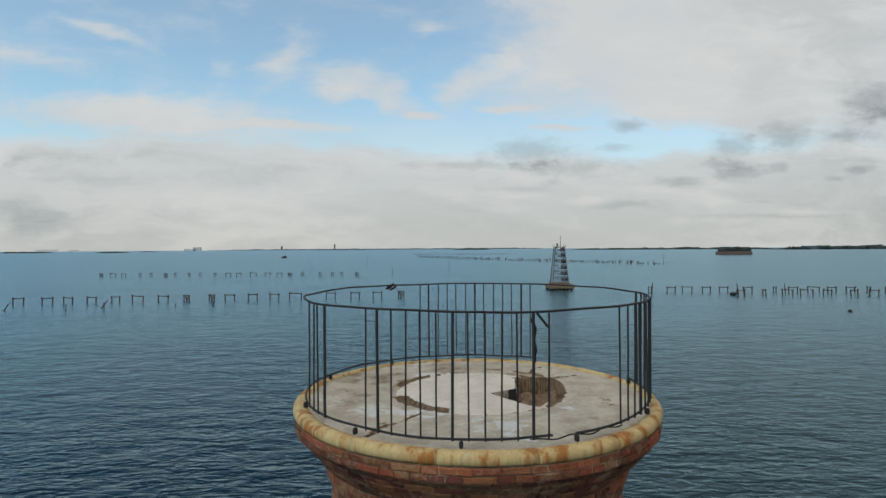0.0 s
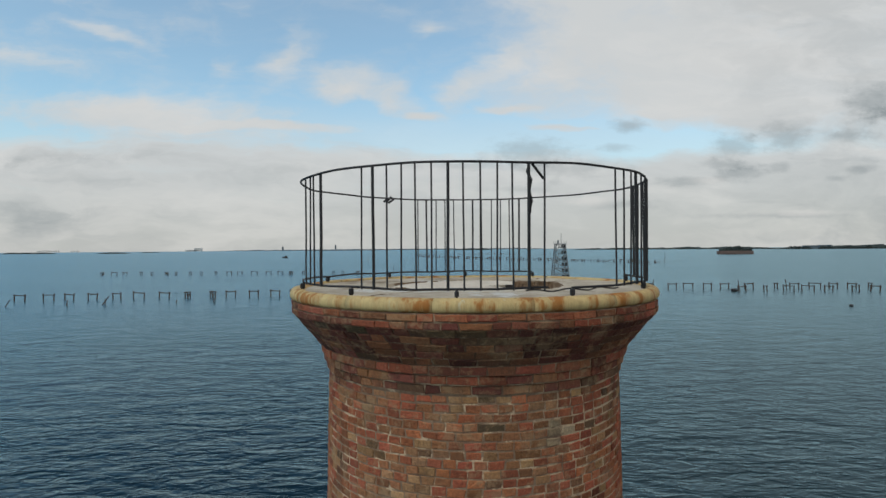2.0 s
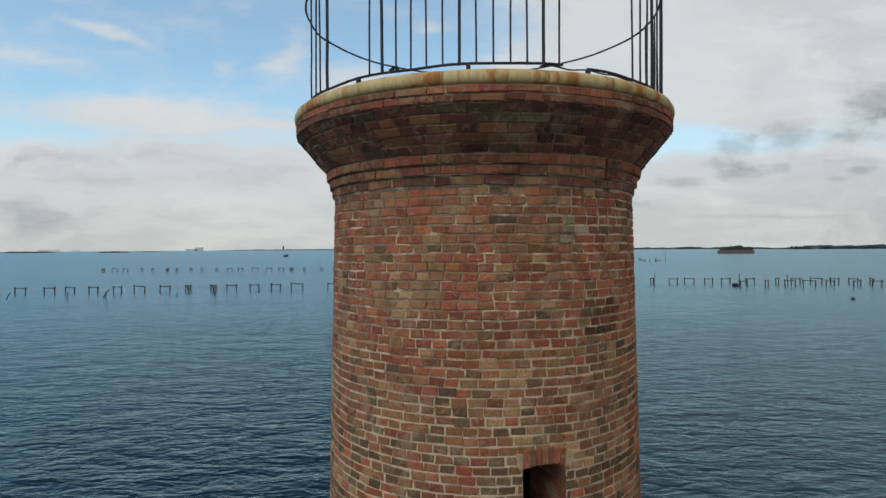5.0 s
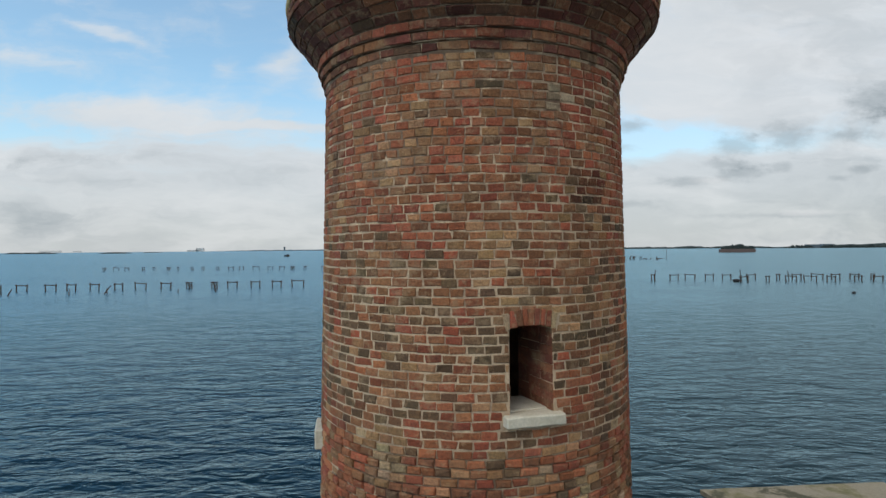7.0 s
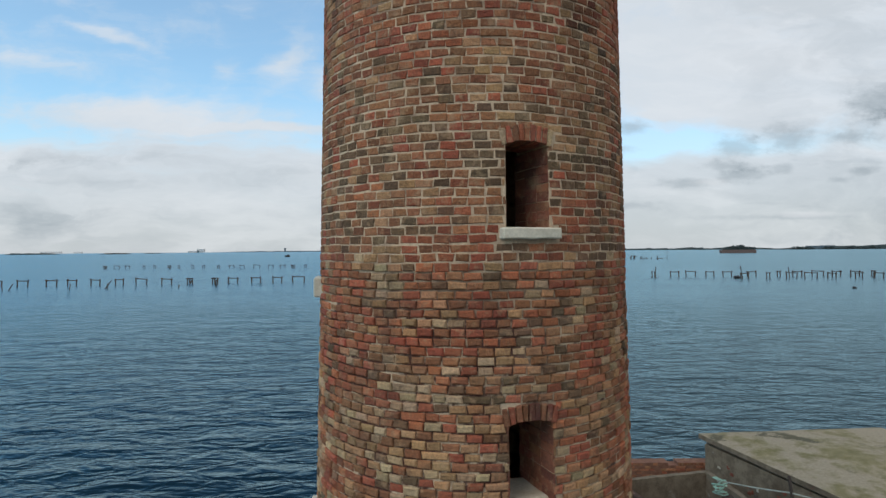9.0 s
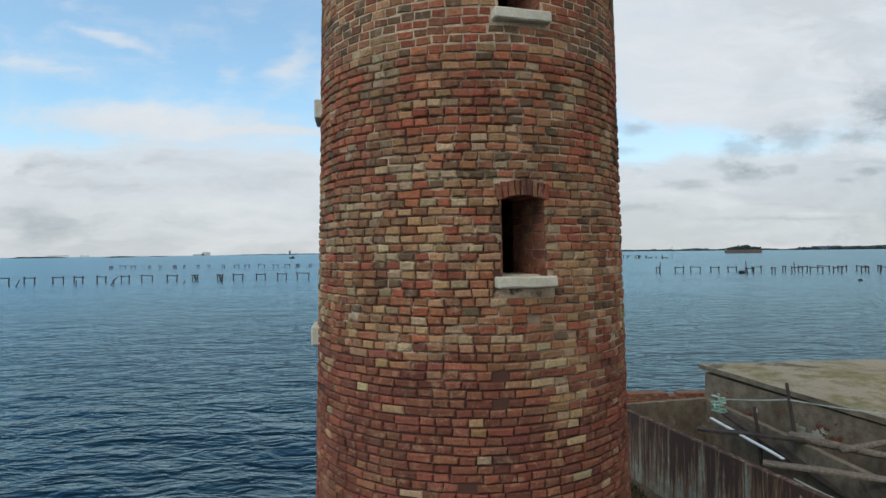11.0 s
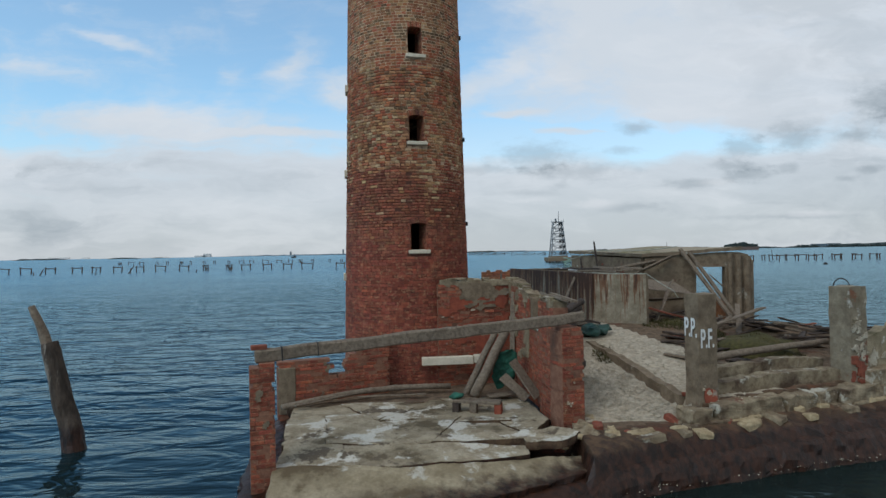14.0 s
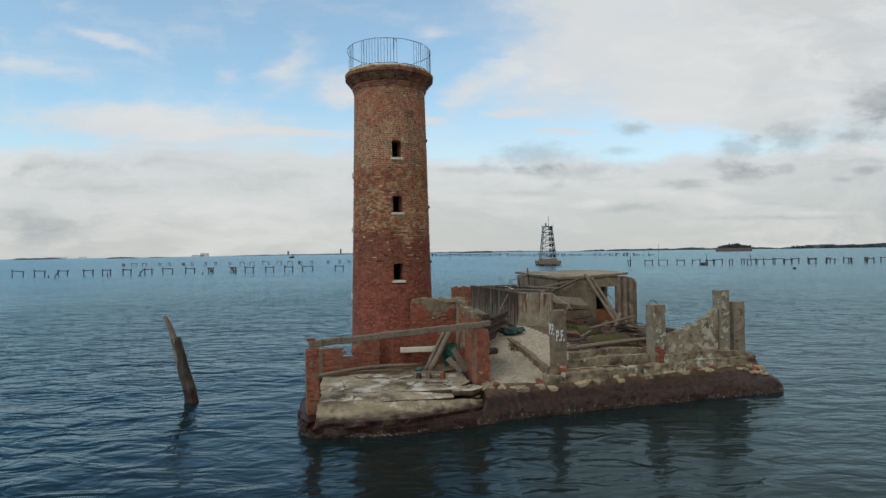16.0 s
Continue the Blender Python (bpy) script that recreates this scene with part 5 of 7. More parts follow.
post_a = brick_thing("brick_post", "red brick post with patches of plaster holding the timber beam", (-1.93, -6.43), (-1.60, -6.31), 0.34, 0.45, [(0, 2.73), (1, 2.735)], 11, "post", ragged=0.02)
left_wall = brick_thing("ruined_wall", "low broken red brick wall beside the tower", (-2.62, -2.78), (-1.42, -2.33), 0.26, 0.5, [(0, 2.12), (0.75, 2.13), (0.80, 2.05), (0.9, 1.75), (1, 1.7)], 12)
butt = brick_thing("ruined_wall", "stepped stub of red brick wall against the tower", (-1.42, -2.33), (-0.35, -1.85), 0.26, 0.5, [(0, 1.7), (0.12, 1.75), (0.2, 2.1), (0.45, 2.25), (0.6, 2.45), (1.0, 2.5)], 13)
wall_a = brick_thing("ruined_wall", "red brick wall joined to the tower with a broken concrete cap", (0.80, -1.36), (2.70, -0.80), 0.26, 1.1, [(0, 3.66), (1, 3.64)], 14, ragged=0.03)
wall_b = brick_thing("ruined_wall", "red brick return wall with plaster remains and a sloping broken top", (2.66, -0.72), (2.98, -2.45), 0.26, 1.1, [(0, 3.62), (0.5, 3.55), (1, 3.32)], 16, ragged=0.03)
wall_c = brick_thing("ruined_wall", "low red brick wall leading to the pier", (2.98, -2.45), (3.08, -3.17), 0.26, 1.1, [(0, 2.68), (1, 2.70)], 17, ragged=0.02)
pier_b = brick_thing("brick_pier", "worn red brick pier under the end of the timber beam", (3.10, -4.30), (3.52, -4.15), 0.46, 1.0, [(0, 3.00), (1, 3.00)], 18, "pier", ragged=0.02)
wall_d = brick_thing("ruined_wall", "red brick stub wall behind the pier", (3.08, -3.17), (3.24, -4.05), 0.3, 1.05, [(0, 3.38), (0.5, 3.40), (1, 3.34)], 19, ragged=0.05)
# broken concrete cap and plaster patches
rng_w = random.Random(61)


def cap_stones(wall, p, q, count, z0, z1, bow=0.0):
    """Two thin broken courses of flat pale stones left on a wall's top."""
    p, q = Vector((*p, 0)), Vector((*q, 0))
    turn = math.degrees(math.atan2(q.y - p.y, q.x - p.x))
    height = lambda f: z0 + (z1 - z0) * f - bow * f * f
    bed = panel(p[:2], q[:2], 0.27, height(1.0) - 0.12, [(k / 6, height(k / 6) + 0.004) for k in range(7)], 0.05, ragged=0.05, rows=2, amp=0.05)
    part("cap_bed", bed, M["kerb"], wall, "crumbling mortar bed under the cap stones")
    for layer in range(2):
        for k in range(count):
            if layer and rng_w.random() > 0.6:
                continue
            f = (k + 0.5 + rng_w.uniform(-0.2, 0.2)) / count
            bm = bmesh.new()
            box(bm, (0, 0, 0), ((q - p).length / count * rng_w.uniform(0.7, 1.1), rng_w.uniform(0.16, 0.31), rng_w.uniform(0.028, 0.048)), bevel=0.004)
            bmesh.ops.subdivide_edges(bm, edges=[e for e in bm.edges if e.calc_length() > 0.1], cuts=2, use_grid_fill=True)
            roughen(bm, 0.022, 8, k + 31 * layer)
            o = part("cap_stone", bm, M["kerb"] if rng_w.random() < 0.55 else M["plaster"], wall, "flat broken cap stone")
            c = p.lerp(q, f)
            o.matrix_basis = pose(c.x, c.y, height(f) + 0.010 + 0.032 * layer, rng_w.uniform(-4, 4), math.degrees(math.atan((z0 - z1 + 2 * bow * f) / (q - p).length)) + rng_w.uniform(-4, 4), turn + rng_w.uniform(-9, 9))


cap_stones(wall_a, (0.86, -1.33), (2.76, -0.79), 9, 3.68, 3.66)
cap_stones(wall_b, (2.67, -0.76), (2.99, -2.42), 8, 3.645, 3.60, 0.26)
cap_stones(wall_d, (3.09, -3.24), (3.24, -4.05), 5, 3.415, 3.37)
WA, WB = ((0.80, -1.36), (2.70, -0.80)), ((2.66, -0.72), (2.98, -2.45))
flakes(wall_a, (1.30, -1.213), (2.62, -0.824), 0.142, 2.85, 3.65, 0.74, M["concrete"], 3, low=1.0, wide=0.35)
flakes(wall_a, *WA, 0.139, 1.3, 3.4, 0.50, M["red_wash"], 7, low=-0.1, wide=0.5, thick=0.008)
flakes(wall_a, *WA, 0.139, 1.9, 3.3, 0.14, M["mortar"], 83, wide=0.25, size=5)
flakes(wall_b, (2.98, -2.45), (2.66, -0.72), 0.137, 1.3, 3.35, 0.40, M["plaster"], 11, low=0.5, size=3.5)
flakes(wall_b, *WB, 0.137, 1.9, 3.3, 0.40, M["plaster"], 13)
flakes(wall_c, (3.08, -3.17), (2.98, -2.45), 0.137, 1.2, 2.4, 0.30, M["mortar"], 17)
bm = bmesh.new()
box(bm, (3.03, -2.81, 2.725), (0.70, 0.34, 0.05), turn=-82, bevel=0.01)
roughen(bm, 0.015, 6)
part("opening_sill", bm, M["plaster"], wall_c, "broken pale sill")
flakes(wall_d, (3.24, -4.05), (3.08, -3.17), 0.157, 1.2, 3.3, 0.26, M["mortar"], 89, size=4)
flakes(left_wall, (-2.60, -2.77), (-1.46, -2.345), 0.138, 1.1, 2.06, 0.16, M["concrete"], 19, low=-0.3, size=3.5)
bm = bmesh.new()
box(bm, (-2.44, -2.712, 1.45), (0.36, 0.30, 1.0), turn=20.6, bevel=0.02)
bmesh.ops.subdivide_edges(bm, edges=bm.edges[:], cuts=3, use_grid_fill=True)
roughen(bm, 0.03, 5)
part("end_pier", bm, M["concrete"], left_wall, "grey rendered end of the wall")
flakes(pier_b, (3.10, -4.30), (3.52, -4.15), 0.236, 1.2, 2.9, 0.12, M["mortar"], 23, size=5)
flakes(post_a, (-1.93, -6.43), (-1.60, -6.31), 0.178, 1.5, 2.6, 0.22, M["concrete"], 29, size=5, cell=0.025)
bm = bmesh.new()
box(bm, (2.97, -2.50, 2.86), (0.15, 0.16, 0.98), turn=-79, bevel=0.012)
part("end_post", bm, M["concrete"], wall_b, "grey concrete post")

lintel = thing("stone_lintel", "long white stone block lying against the tower foot", "stone")
bm = bmesh.new()
box(bm, (1.04, -1.70, 1.85), (1.20, 0.15, 0.185), turn=8, bevel=0.012)
box(bm, (1.76, -1.60, 1.87), (0.22, 0.15, 0.185), turn=8, bevel=0.012)
part("block", bm, M["white_stone"], lintel)

beam = thing("timber_beam", "long grey weathered timber beam spanning from post to pier", "beam")
BEAM_A, BEAM_B = Vector((-1.86, -6.405, 2.830)), Vector((3.64, -4.18, 3.10))
m = along(BEAM_A, BEAM_B)
bm = bmesh.new()
box(bm, (0, 0, (BEAM_B - BEAM_A).length / 2), (0.195, 0.155, (BEAM_B - BEAM_A).length), m @ Matrix.Rotation(radians(90), 4, "Z"), 0.022)
bmesh.ops.subdivide_edges(bm, edges=[e for e in bm.edges if e.calc_length() > 2], cuts=40)
roughen(bm, 0.022, 2.2, 3.0)
roughen(bm, 0.012, 9.0, 5.0)
log_part = part("log", bm, M["timber"], beam)
for at, w in ((0.40, 0.018), (0.95, 0.012)):
    bm = bmesh.new()
    box(bm, (0, 0, at), (0.225, 0.185, w), m @ Matrix.Rotation(radians(90), 4, "Z"), 0.004)
    part("iron_strap", bm, M["iron"], log_part, "thin black iron strap")
cap_brick = thing("loose_brick", "red brick lying on the end of the timber beam", "brick")
bm = bmesh.new()
box(bm, (-1.80, -6.38, 2.962), (0.24, 0.12, 0.065), turn=22, bevel=0.008)
roughen(bm, 0.008, 9)
part("block", bm, M["old_red"], cap_brick)


def pillar(name, label, c, wu, wv, z0, z1, mat, turn=TURN, amp=0.022):
    t = thing(name, label, "pillar")
    bm = bmesh.new()
    box(bm, (0, 0, 0), (wu, wv, z1 - z0), Matrix.Translation((c[0], c[1], (z0 + z1) / 2)) @ Matrix.Rotation(radians(turn), 4, "Z"))
    bmesh.ops.subdivide_edges(bm, edges=[e for e in bm.edges if abs(e.verts[0].co.z - e.verts[1].co.z) > 0.5], cuts=14)
    bmesh.ops.subdivide_edges(bm, edges=[e for e in bm.edges if abs(e.verts[0].co.z - e.verts[1].co.z) < 0.01], cuts=3, use_grid_fill=True)
    roughen(bm, amp, 4, c[0])
    part("shaft", bm, mat, t)
    return t


def shaft_of(t):
    return t.children[0]


pil_1 = pillar("concrete_pillar", "grey concrete pillar with white painted letters", (5.90, -4.06), 0.43, 0.36, 1.30, 3.50, M["concrete"])
pil_2 = pillar("concrete_pillar", "concrete pillar with orange lichen and white paint smears", (9.66, -2.62), 0.48, 0.46, 1.25, 3.50, M["plaster_red"])
pil_3 = pillar("concrete_pillar", "tall peeling plastered pillar at the end of the wall", (12.56, -1.40), 0.44, 0.38, 1.3, 3.90, M["plaster_red"])
pil_4 = pillar("concrete_pillar", "dark brick and concrete pillar at the quay end", (13.30, -0.96), 0.54, 0.40, 1.3, 3.42, M["plaster_red"])

bm = bmesh.new()
tube_path(bm, [(9.60 + 0.12 * math.cos(a * 0.35), -2.62 + 0.02 * a, 3.50 + 0.16 * math.sin(a * 0.35)) for a in range(10)], 0.012, 5)
part("wire_loop", bm, M["iron"], shaft_of(pil_2), "bent wire loop")

end_wall = thing("ruined_wall", "plastered concrete wall with a broken rising top and lichen", "wall")
bm = panel((9.85, -2.52), (12.3, -1.5), 0.24, 1.35, [(0, 2.25), (0.12, 2.42), (0.3, 2.50), (0.62, 2.66), (0.72, 2.82), (0.85, 2.92), (0.92, 3.16), (1, 3.24)], 0.07, ragged=0.16)
part("masonry", bm, M["plaster"], end_wall)


def facing(c, w, d, turn=TURN):
    """The line of a pillar's front face, w wide, d deep."""
    u, v = Vector((math.cos(radians(turn)), math.sin(radians(turn)))), Vector((-math.sin(radians(turn)), math.cos(radians(turn))))
    m = Vector(c[:2]) - v * d / 2
    return m - u * w / 2, m + u * w / 2


for o, c, w, d, share, mat, z0, z1, seed in (
    (pil_2, (9.66, -2.62), 0.48, 0.46, 0.40, "flake", 1.9, 2.9, 41),
    (pil_2, (9.66, -2.62), 0.48, 0.46, 0.62, "old_red", 1.45, 2.05, 43),
    (pil_3, (12.56, -1.40), 0.44, 0.38, 0.42, "flake", 1.6, 3.85, 47),
    (pil_3, (12.56, -1.40), 0.44, 0.38, 0.16, "old_red", 2.6, 3.5, 53),
    (pil_4, (13.30, -0.96), 0.54, 0.40, 0.20, "old_red", 1.5, 3.4, 59),
    (pil_1, (5.90, -4.06), 0.43, 0.36, 0.22, "mortar", 1.5, 2.5, 67),
):
    a, b = facing(c, w, d)
    flakes(shaft_of(o), a, b, 0.018, z0, z1, share, M[mat], seed, cell=0.022, size=4.5, name="flaking_patch")
flakes(end_wall, (9.85, -2.52), (12.3, -1.5), 0.128, 1.5, 2.30, 0.34, M["flake"], 71, cell=0.03, size=3.6)
flakes(end_wall, (11.5, -1.833), (12.3, -1.5), 0.128, 1.7, 2.9, 0.46, M["flake"], 73, cell=0.03, size=3.6)


# kerb stones along the quay
rng_k = random.Random(31)
kerb = thing("kerb", "row of large worn stone kerb blocks along the quay", "kerb", kind="structure")
s, L = 0.0, (KERB_B - KERB_A).length
ku = (KERB_B - KERB_A).normalized()
while s < L:
    w = min(L - s, rng_k.choice((0.6, 0.9, 1.2, 1.5, 1.8)) * rng_k.uniform(0.9, 1.1))
    if w < 0.3:
        break
    c = KERB_A + ku * (s + w / 2) + V * rng_k.uniform(-0.06, 0.06)
    bm = bmesh.new()
    box(bm, (0, 0, 0), (w - 0.02, 0.38, rng_k.uniform(0.38, 0.46)), bevel=0.022)
    bmesh.ops.subdivide_edges(bm, edges=bm.edges[:], cuts=7, use_grid_fill=True)
    roughen(bm, 0.030, 9, s)
    roughen(bm, 0.055, 3.0, s + 7)
    o = part("kerb_stone", bm, M["kerb"], kerb)
    o.location = c + Vector((0, 0, 1.27 + rng_k.uniform(-0.04, 0.03)))
    o.rotation_euler = (0, 0, math.atan2(ku.y, ku.x) + rng_k.uniform(-0.05, 0.05))
    s += w + 0.02


# ---- the concrete tank and the hut ----
tank = thing("concrete_tank", "open concrete tank with rust-streaked walls", "tank")
TF, TR, TB, TRB = (5.28, 1.62), (6.62, 1.15), (3.50, 7.35), (5.85, 7.85)
part("wall", panel(TB, TF, 0.13, 1.6, [(0, 3.70), (1, 3.69)], 0.2, ragged=0.02), M["rust_wall"], tank)
part("wall", panel(TF, TR, 0.13, 1.6, [(0, 3.67), (1, 3.66)], 0.15, ragged=0.02), M["rust_front"], tank)
part("wall", panel(TR, TRB, 0.13, 1.6, [(0, 3.62), (1, 3.68)], 0.2, ragged=0.02), M["concrete"], tank)
part("wall", panel(TRB, TB, 0.13, 1.6, [(0, 3.68), (1, 3.66)], 0.2, ragged=0.02), M["concrete"], tank)
bm = bmesh.new()
bm.faces.new([bm.verts.new((*p, 2.45)) for p in (TF, TR, TRB, TB)])
part("floor", bm, M["dirt"], tank)

hut = thing("concrete_hut", "derelict concrete hut with a mossy roof slab and an empty window", "hut")
HL, HR, HBL, HBR = (7.55, 4.15), (11.12, 4.22), (6.12, 8.35), (10.6, 8.7)
part("wall_front", panel(HL, HR, 0.22, 1.6, [(0, 4.06), (0.68, 4.22), (0.86, 4.22), (0.90, 4.20), (0.97, 4.12), (1, 3.9)], 0.15, [(0.475, 0.745, 2.42, 3.74)]), M["concrete"], hut)
part("wall_side", panel(HBL, HL, 0.2, 1.6, [(0, 4.16), (1, 4.06)], 0.2), M["concrete"], hut)
part("wall_back", panel(HBR, HBL, 0.2, 1.6, [(0, 4.16), (1, 4.16)], 0.2, [(0.18, 0.55, 2.5, 3.8)]), M["concrete"], hut)
part("wall_side", panel(HR, HBR, 0.2, 1.6, [(0, 3.9), (0.05, 4.1), (1, 4.16)], 0.2, [(0.2, 0.8, 2.3, 3.8)]), M["concrete"], hut)


def hut_roof():
    bm = bmesh.new()
    corners = [Vector((7.45, 3.98, 4.20)), Vector((10.75, 4.02, 4.40)), Vector((10.75, 8.9, 4.36)), Vector((5.95, 8.5, 4.36))]
    n = 16
    for lv, dz in ((0, 0.0), (1, -0.11)):
        g = {}
        for i in range(n + 1):
            for j in range(n + 1):
                a, b = i / n, j / n
                p = corners[0].lerp(corners[1], a).lerp(corners[3].lerp(corners[2], a), b)
                hump = 0.13 * min(1, 2.2 * min(a, 1 - a)) * min(1, 2.2 * min(b, 1 - b)) if lv == 0 else 0
                g[i, j] = bm.verts.new(p + Vector((0, 0, dz + hump + 0.015 * noise.noise(p * 2))))
        for i in range(n):
            for j in range(n):
                f = bm.faces.new((g[i, j], g[i + 1, j], g[i + 1, j + 1], g[i, j + 1]) if lv == 0 else (g[i, j], g[i, j + 1], g[i + 1, j + 1], g[i + 1, j]))
                f.material_index = 0 if lv == 0 else 1
        if lv == 0:
            topg = g
    loop = [(i, 0) for i in range(n)] + [(n, j) for j in range(n)] + [(i, n) for i in range(n, 0, -1)] + [(0, j) for j in range(n, 0, -1)]
    for a, b in zip(loop, loop[1:] + loop[:1]):
        f = bm.faces.new((topg[a], g[a], g[b], topg[b]))
        f.material_index = 1
    bmesh.ops.recalc_face_normals(bm, faces=bm.faces[:])
    part("roof", bm, [M["moss"], M["concrete"]], hut, "mossy humped concrete roof slab")


hut_roof()
# brickwork laid bare on the hut's side, and the crack above the window
flakes(hut, HBL, HL, 0.104, 3.45, 4.0, 0.24, M["old_red"], 91, cell=0.03, size=1.9, name="bare_brick", label="bare red brick where the render fell")
flakes(hut, HBL, HL, 0.104, 2.4, 3.9, 0.20, M["flake"], 97, cell=0.04, size=1.5, name="render_patch")
flakes(hut, HL, (9.2, 4.183), 0.114, 2.2, 4.0, 0.24, M["kerb"], 101, cell=0.04, size=1.6, name="render_patch")
for x, w in ((10.35, 0.16), (10.62, 0.2), (10.9, 0.22)):
    bm = bmesh.new()
    rod(bm, (x, 4.05, 2.0), (x, 4.06, 4.2 - (x - 10.3) * 0.2), w / 2, seg=10)
    part("corner_rib", bm, M["concrete"], hut)

back_wall = brick_thing("ruined_wall", "brick boundary wall behind the tank", (2.4, 8.75), (6.3, 8.75), 0.3, 0.6, [(0, 3.60), (1, 3.62)], 41, tones=[(BROWN, 3), (RED, 3), (TAN, 1)], ragged=0.03)

# ---- the leaning mooring pile ----
pile = thing("mooring_pile", "leaning broken timber mooring pile standing in the water", "pile")
bm = bmesh.new()
rod(bm, (-6.50, -3.35, -0.5), (-7.40, -3.0, 2.62), 0.25, 0.165, 14, 0.05, 16)
for v in bm.verts:
    if v.co.z > 2.5:
        v.co.z += 0.10 * noise.noise(v.co * 9) - 0.04
roughen(bm, 0.035, 5)
roughen(bm, 0.02, 14)
trunk = part("trunk", bm, M["pile"], pile)
bm = bmesh.new()
rod(bm, (-7.36, -3.02, 2.3), (-7.78, -3.0, 3.36), 0.115, 0.075, 9, 0.04, 7)
roughen(bm, 0.02, 8)
part("broken_top", bm, M["timber"], trunk, "paler splintered heartwood")

# ---- rubble, boards and loose things on the islet ----
edge = thing("concrete_edge", "broken concrete edge of the gravel terrace", "kerb", kind="structure")
part("edge_beam", panel((4.62, -0.45), (5.62, -3.85), 0.20, 1.1, [(0, 2.06), (0.3, 1.96), (1, 1.52)], 0.12, ragged=0.06, amp=0.04), M["concrete"], edge)
tier = thing("low_wall", "low stepped concrete wall behind the kerb", "wall")
part("step", panel((6.20, -3.72), (9.42, -2.55), 0.30, 1.2, [(0, 1.72), (0.5, 1.80), (1, 1.74)], 0.07, ragged=0.05, amp=0.03), M["kerb"], tier)
part("step", panel((6.5, -3.15), (9.3, -2.15), 0.26, 1.3, [(0, 1.90), (0.6, 1.98), (1, 1.9)], 0.07, ragged=0.05, amp=0.03), M["kerb"], tier)
part("step", panel((9.85, -2.78), (13.25, -1.39), 0.34, 1.2, [(0, 1.72), (0.5, 1.76), (1, 1.60)], 0.07, ragged=0.05, amp=0.03), M["kerb"], tier)


def log(name, label, a, b, r, r2=None, mat="timber", seg=9, wobble=0.03):
    t = thing(name, label, "timber", "loose timbers")
    bm = bmesh.new()
    rod(bm, a, b, r, r2, seg, wobble, 8)
    part("trunk", bm, M[mat], t, smooth=True)
    return t


def board(label, a, b, w, t, mat="timber", roll=0.0):
    o = thing("board", label, "board", "loose boards")
    bm = bmesh.new()
    plank(bm, a, b, w, t, roll)
    bmesh.ops.subdivide_edges(bm, edges=[e for e in bm.edges if e.calc_length() > 0.4], cuts=4)
    roughen(bm, 0.012, 3, a[0])
    part("plank", bm, M[mat], o)
    return o


log("round_timber", "thick grey round timber leaning on the boards", (1.60, -2.85, 1.30), (2.34, -2.55, 2.68), 0.115, 0.10)
log("round_timber", "grey round timber leaning beside another", (1.44, -2.60, 1.28), (2.10, -2.50, 2.62), 0.08, 0.07)
board("grey board leaning against the brick wall", (2.40, -3.05, 2.08), (2.90, -3.25, 1.36), 0.27, 0.035, roll=20)
board("grey board leaning against the brick wall", (2.22, -2.78, 1.70), (2.70, -3.05, 1.28), 0.22, 0.03, roll=35)
board("tall grey plank upright against the brick wall", (2.55, -1.55, 1.3), (2.63, -1.28, 3.40), 0.11, 0.04)
board("flat board on the floor", (1.9, -2.9, 1.30), (2.5, -2.7, 1.33), 0.25, 0.03, roll=0)

bm = bmesh.new()
tube_path(bm, [(-2.32, -3.50, 1.28), (-1.66, -3.00, 1.31), (-1.2, -2.72, 1.34), (-0.75, -2.50, 1.36), (0.03, -2.22, 1.36), (0.6, -2.12, 1.35), (1.10, -2.06, 1.34)], 0.062, 9)
pole = thing("round_timber", "long bent grey pole lying along the wall foot", "timber", "loose timbers")
part("trunk", bm, M["timber"], pole, smooth=True)
board("thin plank beside the long pole", (-2.05, -3.55, 1.32), (-0.15, -1.98, 1.36), 0.10, 0.03, roll=-10)
board("thin plank lying on the slab", (-0.9, -2.75, 1.29), (0.55, -2.55, 1.29), 0.09, 0.025, roll=-2)

net = thing("fishing_net", "crumpled heap of green fishing net", "net")
bm = bmesh.new()
bmesh.ops.create_icosphere(bm, subdivisions=4, radius=1.0, matrix=Matrix.LocRotScale((2.30, -2.48, 1.80), Euler((0.15, 0.30, 0.2)), (0.27, 0.05, 0.46)))
roughen(bm, 0.08, 5)
roughen(bm, 0.03, 14)
part("mesh", bm, M["green_net"], net)
net = thing("fishing_net", "small piece of green netting on the bench end", "net")
bm = bmesh.new()
bmesh.ops.create_icosphere(bm, subdivisions=3, radius=1.0, matrix=Matrix.LocRotScale((1.22, -3.58, 1.49), None, (0.14, 0.10, 0.07)))
roughen(bm, 0.04, 8)
part("mesh", bm, M["green_net"], net)

bench = thing("bench", "low improvised bench of a plank on brick stubs", "bench")
bm = bmesh.new()
box(bm, (1.63, -3.70, 1.41), (0.95, 0.24, 0.055), turn=-13, bevel=0.008)
part("seat", bm, M["timber"], bench)
for x, c in ((1.22, "dark_timber"), (1.56, "timber"), (2.04, "red_wash")):
    bm = bmesh.new()
    box(bm, (x, -3.70 - (x - 1.63) * 0.23, 1.285), (0.14, 0.2, 0.21), turn=-13, bevel=0.012)
    part("leg", bm, M[c], bench)

